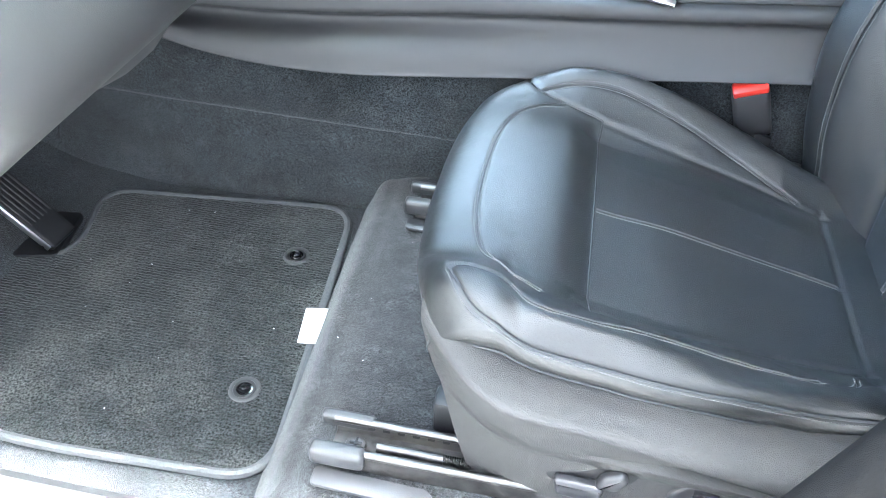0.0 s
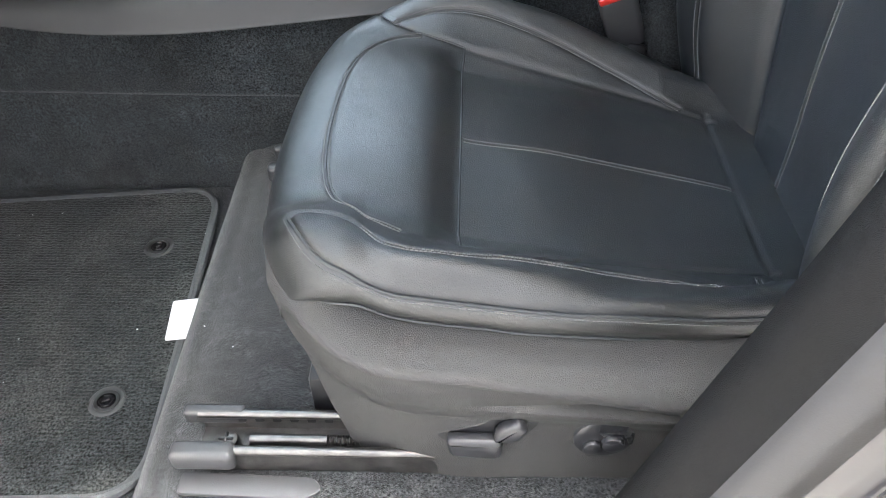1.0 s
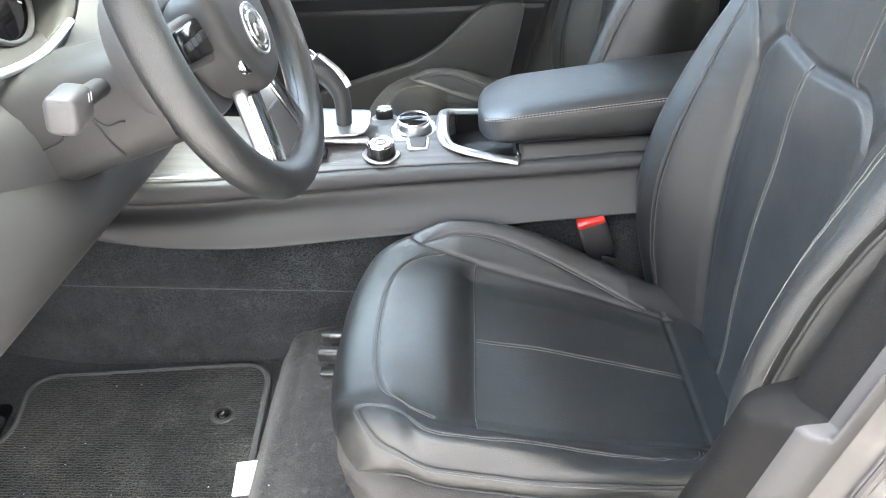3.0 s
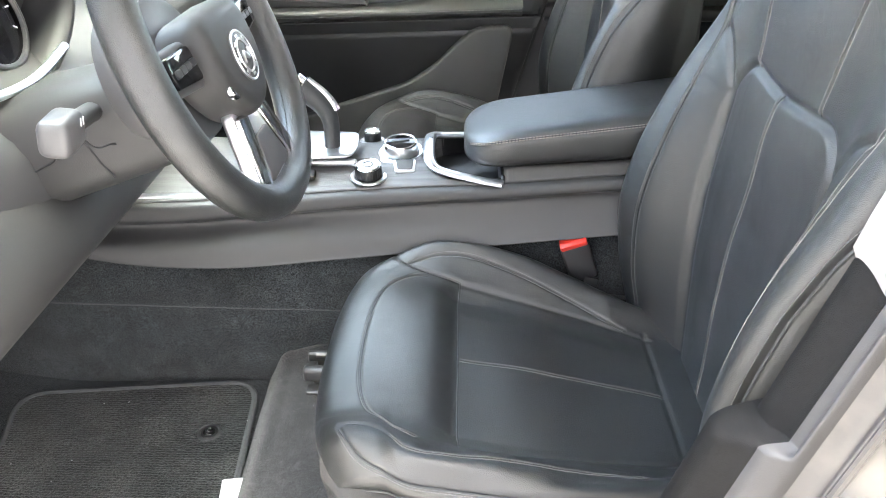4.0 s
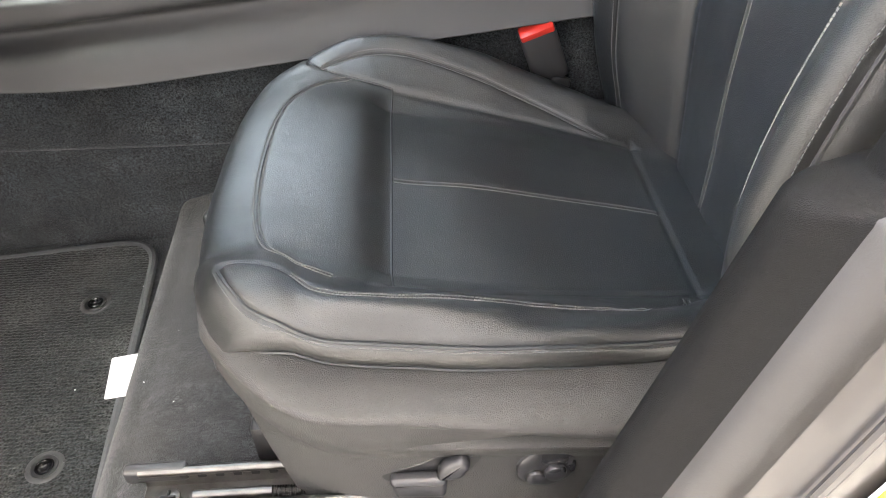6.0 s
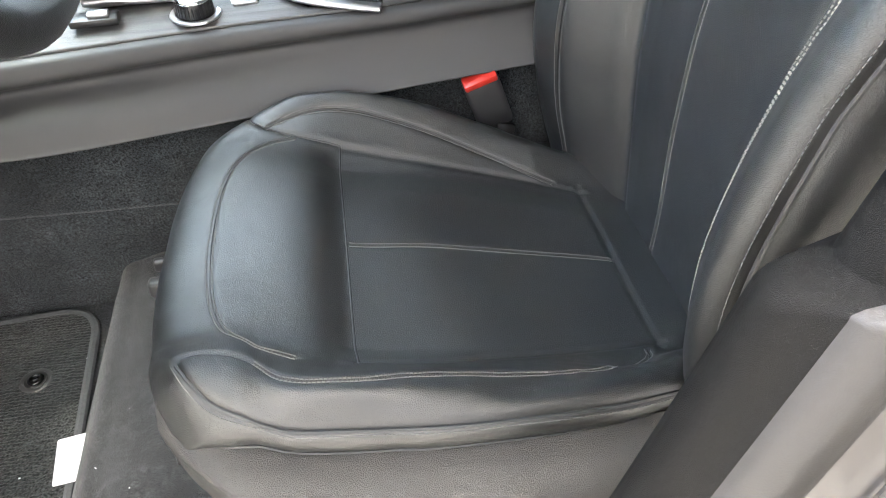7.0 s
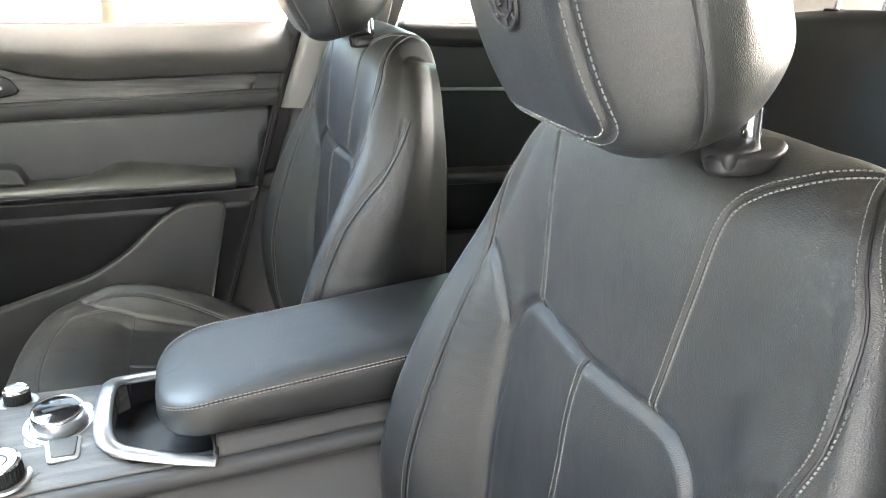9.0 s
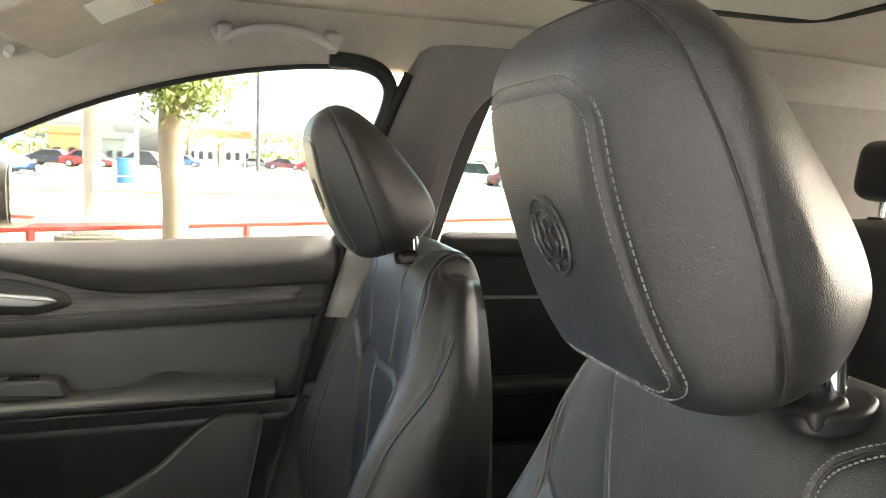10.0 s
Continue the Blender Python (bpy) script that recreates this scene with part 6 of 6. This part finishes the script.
part("reading_lamp_cover", box((0.055, 0.02, 0.010), pose(0.06, 1.0, 1.196, 30, 0, 0), 0.003, 2), LIGHT_TRIM, handle)
for k in range(6):
    part("slot", box((0.002, 0.003, 0.006), pose(0.045 + 0.006 * k, 0.991, 1.193, 30, 0, 0), 0), BLACK, handle)

# glass
win = part("window_1", prism([(-0.9, 0.66), (0.24, 0.775), (0.345, 1.01), (0.37, 1.08), (0.34, 1.136), (0.26, 1.142), (0.098, 1.125), (-0.027, 1.098), (-0.205, 1.04), (-0.345, 0.976), (-0.7, 0.80)], 0.004,
           Matrix(((1, 0, 0, 0), (0, 0, 1, 1.112), (0, 1, 0, 0), (0, 0, 0, 1))), 0), SIDE_GLASS, smooth=False)
tagged(win, "side window of the passenger door, tinted to dim the outside", "window", kind="structure")
win.visible_shadow = False
win2 = part("window_2", prism([(0.44, 0.79), (0.98, 0.80), (1.02, 0.95), (0.99, 1.10), (0.90, 1.13), (0.60, 1.130), (0.52, 1.06), (0.48, 0.94)], 0.004,
            Matrix(((1, 0, 0, 0), (0, 0, 1, 1.112), (0, 1, 0, 0), (0, 0, 0, 1))), 0), DARK_GLASS, smooth=False)
tagged(win2, "tinted rear side window", "window", kind="structure")
win2.visible_shadow = False
win4 = part("window_4", box((1.75, 0.005, 0.42), pose(1.40, -0.352, 0.98), 0.001), DARK_GLASS)
tagged(win4, "dark tinted rear side window behind the driver", "window", kind="structure")
wind = sheet(lambda a, b: (-1.15 + 0.83 * a - 0.05 * (1 - (2 * b - 1) ** 2), MID - 0.62 + 1.24 * b, 0.80 + 0.40 * a), np.linspace(0, 1, 10), np.linspace(0, 1, 12), "window_3", GLASS, thick=0.005)
tagged(wind, "wide sloping windscreen", "window", kind="structure")
wind.visible_shadow = False

rear_door = thing("rear_door", (1.0, 1.1, 0.1), "dark rear passenger door panel with silver lines", "door", kind="structure")
part("panel", box((1.05, 0.04, 0.78), pose(0.98, 1.10, 0.39), 0.01, 2), BLACK, rear_door)
part("belt_pad", box((1.0, 0.05, 0.05), pose(0.98, 1.075, 0.780), 0.018, 3), SMOOTH, rear_door)
part("silver_line", box((1.0, 0.006, 0.008), pose(0.98, 1.07, 0.665), 0.002, 1), SATIN, rear_door, "silver line")
part("armrest", box((0.8, 0.06, 0.03), pose(0.95, 1.055, 0.475), 0.012, 3), LEATHER, rear_door)
part("lower_panel", box((0.8, 0.03, 0.28), pose(0.98, 1.065, 0.20), 0.01, 2), SMOOTH, rear_door)
far_side = part("wall_rear_side", box((0.9, 0.04, 0.85), pose(1.9, 1.10, 0.33), 0.01, 2), SMOOTH)
tagged(far_side, "dark trim of the rear quarter", "wall", kind="structure")
quarter = part("wall_quarter_upper", box((1.30, 0.04, 0.50), pose(1.65, 1.10, 0.98), 0.01, 2), HEADLINER)
tagged(quarter, "light grey cloth-covered rear pillar", "pillar", kind="structure")
near_side = part("wall_driver_rear", box((1.9, 0.04, 0.90), pose(1.40, -0.345, 0.33), 0.01, 2), SMOOTH)
tagged(near_side, "dark trim behind the driver's pillar", "wall", kind="structure")
back_wall = part("wall_rear", box((0.04, 1.45, 0.85), pose(2.25, MID, 0.33), 0.01, 2), SMOOTH)
tagged(back_wall, "dark trim at the tail of the cabin", "wall", kind="structure")

bench = thing("rear_bench", (1.2, MID, 0.1), "black leather rear bench with headrests, in shade", "car seat")
rings = []
for y in np.linspace(-0.28, 1.03, 40):
    f = abs(((y - MID) / 0.655))
    e = 0.02 * math.exp(-((y - MID) / 0.02) ** 2)
    rings.append([(x + e * (x < 1.3), y, z) for x, z in spline([(1.22 + 0.02 * f, 0.30), (1.26, 0.55), (1.32, 0.80), (1.36, 0.865 - 0.03 * f ** 4), (1.42, 0.86 - 0.03 * f ** 4), (1.46, 0.70), (1.45, 0.25)], 5)])
part("backrest", loft(rings), LEATHER, bench)
part("seat", box((0.52, 1.25, 0.16), pose(1.02, MID, 0.27, 0, 6, 0), 0.05, 5), LEATHER, bench)
part("fold_panel", prism(rounded([(-0.12, 0.42), (0.12, 0.42), (0.12, 0.74), (-0.12, 0.74)], 0.05, 6), 0.02, Matrix.Translation((1.295, MID + 0.06, 0.0)) @ Matrix(((0, 0, -1, 0), (1, 0, 0, 0), (0, 1, 0, 0), (0, 0, 0, 1))), 0.008, 3), LEATHER, bench)
for y in (0.01, MID + 0.02, 0.80):
    hm = part("rear_headrest", box((0.09, 0.24, 0.13), pose(1.40, y, 0.965, 0, 8, 0), 0.035, 5), LEATHER, bench)
    for q in (-0.06, 0.06):
        part("post", tube([(1.39, y + q, 0.84), (1.395, y + q, 0.92)], 0.006, 10), CHROME, hm)
        part("sleeve", box((0.03, 0.04, 0.012), pose(1.39, y + q, 0.862), 0.004, 2), BLACK, hm)

# door mirror outside the passenger window
mir = thing("door_mirror", (-0.45, 1.27, 0.8), "grey door mirror outside the passenger window", "mirror")
rings = []
for t in np.linspace(0, 1, 8):
    k = math.sqrt(max(0.02, 1 - t ** 3))
    rings.append([(-0.36 - 0.12 * t, 1.30 + 0.115 * k * math.copysign(abs(math.cos(a)) ** 0.6, math.cos(a)), 0.855 + 0.072 * k * math.copysign(abs(math.sin(a)) ** 0.6, math.sin(a))) for a in (2 * math.pi * (j + 0.5) / 28 for j in range(28))])
part("housing", loft(rings), PAINT, mir)
part("glass", prism(rounded([(-0.10, -0.06), (0.10, -0.06), (0.10, 0.06), (-0.10, 0.06)], 0.03), 0.004, Matrix.Translation((-0.359, 1.30, 0.855)) @ Matrix(((0, 0, 1, 0), (1, 0, 0, 0), (0, 1, 0, 0), (0, 0, 0, 1))), 0.001, 1), MIRROR, mir, "mirror glass")
part("arm", box((0.05, 0.10, 0.03), pose(-0.43, 1.18, 0.79), 0.01, 2), BLACK, mir)


# ---- outside: the parking lot ----
CONCRETE = material("pale_concrete", (0.165, 0.143, 0.105), 0.9, spec=0.2, vary=0.2, scale=0.6, bump=0.3, bump_scale=30, dirt=(0.125, 0.11, 0.085), dirt_amount=0.4, dirt_scale=0.8)
GRASS = material("dry_grass", (0.17, 0.135, 0.05), 0.95, vary=0.35, scale=3, bump=0.6, bump_scale=60)
BARK = material("pale_bark", (0.23, 0.185, 0.135), 0.9, vary=0.3, scale=6, bump=0.8, bump_scale=30, stretch=(1, 1, 0.3))
LEAF = material("oak_leaf", (0.17, 0.22, 0.055), 0.6, vary=0.4, scale=3)
WHITE = material("white_painted_steel", (0.42, 0.415, 0.40), 0.5, vary=0.06, scale=3)
RED_PAINT = material("faded_red_paint", (0.38, 0.05, 0.05), 0.6, vary=0.12, scale=4)
BLUE = material("blue_plastic", (0.03, 0.16, 0.36), 0.5, vary=0.1, scale=3)
RENDER = material("grey_render", (0.108, 0.107, 0.104), 0.9, vary=0.15, scale=2, bump=0.3, bump_scale=120)
RAIL_GREY = material("blue_grey_paint", (0.10, 0.13, 0.18), 0.6, vary=0.1, scale=3)
GREEN_PANEL = material("grey_green_panel", (0.16, 0.19, 0.17), 0.6, vary=0.1, scale=1)
STUCCO = material("tan_stucco", (0.45, 0.36, 0.26), 0.9, vary=0.08, scale=1)
PALE_WALL = material("pale_wall", (0.5, 0.47, 0.44), 0.8, vary=0.08, scale=1)
ORANGE_TAN = material("orange_tan_stucco", (0.42, 0.22, 0.09), 0.85, vary=0.08, scale=1)
ORANGE = material("orange_cladding", (0.55, 0.12, 0.04), 0.7, vary=0.08, scale=1)
FAR_WINDOW = material("dark_window", (0.02, 0.025, 0.03), 0.15, vary=0.05)
TYRE = material("tyre", (0.02, 0.02, 0.02), 0.8, vary=0.1)

ground = sheet(lambda a, b: (a, b, GROUND), [-400, -60, -20, -8, 0, 8, 20, 60, 400], [-300, -60, -20, -6, 0, 6, 14, 40, 120, 600], "ground", CONCRETE)
tagged(ground, "pale sunlit concrete parking lot", "ground", kind="structure")
# added out of view: dark ground that throws less light up at the car
ASPHALT = material("dark_asphalt", (0.040, 0.039, 0.038), 0.9, vary=0.3, scale=3, bump=0.6, bump_scale=160, speck=0.5, speck_scale=120)
road = part("road", box((16, 3.6, 0.02), pose(1, -1.1, GROUND + 0.004), 0.004), ASPHALT)
tagged(road, "unseen dark asphalt lane added under and beside the car", "road", kind="structure")
# the tall plain wall on the driver's side is unseen, added to block skylight
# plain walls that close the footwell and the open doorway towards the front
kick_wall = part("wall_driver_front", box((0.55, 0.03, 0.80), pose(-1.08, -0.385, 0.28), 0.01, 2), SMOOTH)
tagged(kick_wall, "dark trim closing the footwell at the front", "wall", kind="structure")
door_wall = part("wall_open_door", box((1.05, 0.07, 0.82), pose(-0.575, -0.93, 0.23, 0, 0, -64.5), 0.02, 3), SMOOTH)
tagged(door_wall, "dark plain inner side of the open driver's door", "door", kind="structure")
# added out of view: its height and grey set the light through the doorway
wall_unseen = part("wall_unseen", box((40, 0.2, 12.5), pose(1, -1.8, GROUND + 6.25), 0.01), RENDER)
tagged(wall_unseen, "unseen plain grey wall added beside the car to block skylight", "wall", kind="structure")
verge = part("verge", box((60, 3.2, 0.06), pose(4, 11.2, GROUND + 0.02, 0, 0, 12), 0.02), GRASS)
tagged(verge, "strip of dry grass beside the parking lot", "grass", kind="stuff")
verge2 = part("verge", box((80, 2.6, 0.06), pose(6, 31, GROUND + 0.02, 0, 0, 10), 0.02), GRASS)
tagged(verge2, "far strip of dry grass", "grass", kind="stuff")


def rail_fence(x0, y0, x1, y1, h, n, mat, r, label):
    f = thing("rail_fence", (x0, y0, GROUND), label, "fence")
    a, b = Vector((x0, y0, GROUND + h)), Vector((x1, y1, GROUND + h))
    part("rail", tube([a.lerp(b, i / 20) for i in range(21)], r, 8), mat, f)
    for i in range(n + 1):
        p = a.lerp(b, i / n)
        part("post", tube([(p.x, p.y, GROUND), (p.x, p.y, GROUND + h)], r * 0.9, 8), mat, f)


rail_fence(-9.0, 5.6, 14.0, 15.4, 0.55, 10, RED_PAINT, 0.055, "faded red pipe rail along the lot")
rail_fence(-26, 20.6, 34, 22.6, 0.75, 22, RAIL_GREY, 0.026, "thin dark pipe rail far across the lot")

lamp = thing("lamp_post", (-1.585, 9.2, GROUND), "white square steel lamp post on a concrete footing", "lamp post")
part("pole", box((0.185, 0.185, 7.5), pose(-1.585, 9.2, GROUND + 4.0, 0, 0, 15), 0.015, 2), WHITE, lamp)
part("base", box((0.44, 0.44, 0.16), pose(-1.585, 9.2, GROUND + 0.49, 0, 0, 15), 0.02, 2), WHITE, lamp)
part("footing", disc(0.42, 0.41, pose(-1.585, 9.2, GROUND + 0.205), 0.02, 32), CONCRETE, lamp)
part("hatch", box((0.10, 0.02, 0.25), pose(-1.53, 9.105, GROUND + 1.05, 0, 0, 15), 0.006, 1), WHITE, lamp)


def tree(x, y, h, spread, trunk, seed, label, leaves):
    rng = random.Random(seed)
    t = thing("tree", (x, y, GROUND), label, "tree", "trees")
    pts = spline([(x, y, GROUND - 0.05), (x + 0.02, y, GROUND + h * 0.2), (x - 0.03 * h * 0.3, y + 0.02, GROUND + h * 0.4), (x, y, GROUND + h * 0.6)], 6)
    bm = tube(pts, [trunk * (1.3 - 0.3 * min(1, i / 4) - 0.2 * i / len(pts)) for i in range(len(pts))], 14, up=(1, 0, 0))
    tips = []
    for k in range(9):
        a, s = rng.uniform(0, 6.28), rng.uniform(0.35, 1.0)
        z0 = GROUND + h * rng.uniform(0.38, 0.6)
        e = Vector((x + spread * s * math.cos(a), y + spread * s * math.sin(a), GROUND + h * rng.uniform(0.5, 0.95)))
        st = Vector((x, y, z0))
        md = st.lerp(e, 0.5) + Vector((0, 0, 0.12 * h * rng.random()))
        lp = spline([st, md, e], 5)
        bm = tube(lp, [trunk * 0.42 * (1 - 0.8 * i / len(lp)) for i in range(len(lp))], 7, bm=bm, up=(0.6, 0.8, 0.05))
        tips += [Vector(q) for q in lp[3:]]
    part("trunk", bm, BARK, t)
    verts, faces = [], []
    for k in range(leaves):
        c = rng.choice(tips) + Vector((rng.gauss(0, 1), rng.gauss(0, 1), rng.gauss(0, 0.7))) * spread * 0.22
        s = rng.uniform(0.022, 0.050) * max(1.0, h / 3)
        u = Vector((rng.gauss(0, 1), rng.gauss(0, 1), rng.gauss(0, 1))).normalized()
        w = u.orthogonal().normalized()
        b = len(verts)
        verts += [c - u * s, c + w * s * 0.45, c + u * s, c - w * s * 0.45]
        faces.append((b, b + 1, b + 2, b + 3))
    mesh("crown", verts, faces, LEAF, t, "", False)


tree(-0.63, 8.6, 3.9, 0.9, 0.150, 5, "live oak with a thick pale trunk in the grass strip", 9000)
tree(19.2, 40.0, 6.5, 3.4, 0.3, 8, "leafy oak at the far side of the lot", 7000)
tree(-5.5, 95.0, 6.0, 3.2, 0.25, 9, "small tree far across the lot", 2500)
tree(-2.0, 97.0, 5.0, 3.0, 0.25, 12, "small tree far across the lot", 2500)


def car(x, y, turn, paint, label, tall=1.45, length=4.6):
    c = thing("parked_car", (x, y, GROUND), label, "car", "parked cars")
    R = pose(x, y, GROUND, 0, 0, turn)
    L, H = length / 2, tall
    side = [(-L, 0.35), (-L * 0.98, 0.68), (-L * 0.55, 0.86), (-L * 0.28, H - 0.04), (L * 0.35, H), (L * 0.80, 0.98), (L * 0.98, 0.90), (L, 0.4), (L * 0.9, 0.26), (-L * 0.9, 0.26)]
    m = R @ Matrix(((1, 0, 0, 0), (0, 0, 1, -0.88), (0, 1, 0, 0), (0, 0, 0, 1)))
    part("body", prism(rounded(side, 0.18, 4), 1.76, m, 0.10, 3), paint, c)
    glass = [(-L * 0.46, 0.90), (-L * 0.26, H - 0.10), (L * 0.32, H - 0.08), (L * 0.64, 0.98)]
    m = R @ Matrix(((1, 0, 0, 0), (0, 0, 1, -0.90), (0, 1, 0, 0), (0, 0, 0, 1)))
    part("windows", prism(rounded(glass, 0.08, 4), 1.80, m, 0.01, 1), FAR_WINDOW, c)
    for wx in (-L * 0.62, L * 0.62):
        for wy in (-0.82, 0.82):
            w = part("wheel", disc(0.34, 0.22, R @ pose(wx, wy, 0.34, 90, 0, 0), 0.03, 24), TYRE, c)
            part("rim", disc(0.21, 0.23, R @ pose(wx, wy, 0.34, 90, 0, 0), 0.02, 20), SATIN, w)


PAINTS = [material("car_" + n, c, 0.3, 0.1, vary=0.03, coat=0.6) for n, c in
          (("white", (0.7, 0.7, 0.69)), ("red", (0.4, 0.03, 0.03)), ("black", (0.02, 0.02, 0.025)), ("silver", (0.4, 0.41, 0.42)), ("blue", (0.05, 0.12, 0.3)), ("maroon", (0.12, 0.03, 0.04)))]
NAMES = ["white", "red", "black", "silver", "blue", "maroon"]
for x, y, turn, k, tall in ((-17.5, 62, 170, 0, 1.7), (-15.8, 74, 175, 2, 1.5), (-12.6, 72, 172, 1, 1.6), (-8.6, 78, 178, 2, 1.7), (-6.0, 92, 170, 4, 1.4), (2.6, 100, 175, 3, 1.4), (6.0, 98, 172, 5, 1.45),
                            (9.2, 90, 178, 1, 1.7), (12.6, 88, 174, 3, 1.5), (9.8, 47, 120, 4, 1.7), (15.4, 47.5, 172, 0, 1.7), (18.4, 46.5, 175, 5, 1.75), (23.0, 46, 170, 2, 1.6)):
    car(x, y, turn, PAINTS[k], "parked " + NAMES[k] + " car on the lot", tall)


def canopy(x, y, w, d, label, top_z=3.4, low_z=2.4):
    c = thing("shade_canopy", (x, y, GROUND), label, "canopy", "shade canopies")
    own = bmesh.new()
    top = own.verts.new((x, y, GROUND + top_z))
    low = [own.verts.new((x + a * w / 2, y + b * d / 2, GROUND + low_z)) for a, b in ((-1, -1), (1, -1), (1, 1), (-1, 1))]
    for i in range(4):
        own.faces.new((low[i], low[(i + 1) % 4], top))
    own.faces.new(low)
    part("roof", own, BLUE, c, "blue fabric roof", False)
    for a, b in ((-0.9, -0.9), (0.9, -0.9), (0.9, 0.9), (-0.9, 0.9)):
        part("post", tube([(x + a * w / 2, y + b * d / 2, GROUND), (x + a * w / 2, y + b * d / 2, GROUND + low_z)], 0.1, 8), WHITE, c)


canopy(-26, 100, 6, 6, "blue fabric shade canopy on white posts")
canopy(4.5, 100, 7.6, 6, "blue fabric shade canopy on white posts")


def barrel(x, y):
    b = thing("litter_barrel", (x, y, GROUND), "blue litter barrel at a post", "barrel", "litter barrels")
    part("drum", disc(0.42, 1.1, pose(x, y, GROUND + 0.55), 0.04, 24), BLUE, b)
    part("lid", disc(0.44, 0.06, pose(x, y, GROUND + 1.12), 0.02, 24), BLUE, b)


barrel(-4.9, 37)
barrel(-5.2, 62)
barrel(11.6, 72)


def pole(x, y, h, r, label, mat):
    p = thing("light_pole", (x, y, GROUND), label, "pole", "light poles")
    part("shaft", tube([(x, y, GROUND), (x, y, GROUND + h)], [r, r * 0.6], 10), mat, p)
    part("head", box((1.2, 0.35, 0.18), pose(x, y, GROUND + h), 0.04, 2), mat, p)


pole(2.15, 78, 24, 0.22, "tall slender grey light pole", STEEL)
pole(-4.7, 39, 12, 0.12, "slender white light pole on the lot", WHITE)
pole(-6.4, 80, 10, 0.14, "slender white light pole on the lot", WHITE)
pole(11.6, 72.6, 9, 0.12, "slender white light pole on the lot", WHITE)


def building(x, y, w, d, h, mat, band, label, n):
    b = thing("building", (x, y, GROUND), label, "building", "far buildings")
    part("wall", box((w, d, h), pose(x, y, GROUND + h / 2), 0.05, 1), mat, b)
    part("parapet", box((w + 0.4, d + 0.4, h * 0.22), pose(x, y, GROUND + h * 0.92), 0.05, 1), band, b)
    for i in range(n):
        part("window", box((w / n * 0.5, 0.2, h * 0.22), pose(x - w / 2 + w * (i + 0.5) / n, y - d / 2 - 0.05, GROUND + h * 0.30), 0.02, 1), FAR_WINDOW, b)


building(-22.2, 117, 3.8, 14, 4.6, ORANGE_TAN, ORANGE_TAN, "small tan and orange block across the lot", 2)
building(-17.6, 118, 5.2, 12, 4.0, GREEN_PANEL, GREEN_PANEL, "low grey-green block across the parking lot", 4)
building(-2.3, 117, 8.6, 14, 5.0, PALE_WALL, ORANGE, "white store with an orange-red parapet", 7)
building(36, 120, 26, 14, 5.5, STUCCO, STUCCO, "low tan building behind the trees", 8)
building(-8, 170, 12, 12, 6.0, STUCCO, STUCCO, "pale low building far off", 4)

# far woods on the horizon
verts, faces = [], []
rng = random.Random(3)
for k in range(9000):
    a = rng.uniform(-0.75, 0.75)
    r = rng.uniform(230, 260)
    c = Vector((r * math.sin(a), r * math.cos(a), GROUND + rng.random() ** 1.5 * (6 + 4 * math.sin(a * 23) + 2 * math.sin(a * 71))))
    s = rng.uniform(0.5, 1.2)
    u = Vector((rng.gauss(0, 1), rng.gauss(0, 1), rng.gauss(0, 1))).normalized()
    w = u.orthogonal().normalized()
    b = len(verts)
    verts += [c - u * s, c + w * s * 0.7, c + u * s, c - w * s * 0.7]
    faces.append((b, b + 1, b + 2, b + 3))
woods = mesh("far_woods", verts, faces, LEAF, None, "", False)
tagged(woods, "line of far trees on the horizon", "woods", kind="stuff")
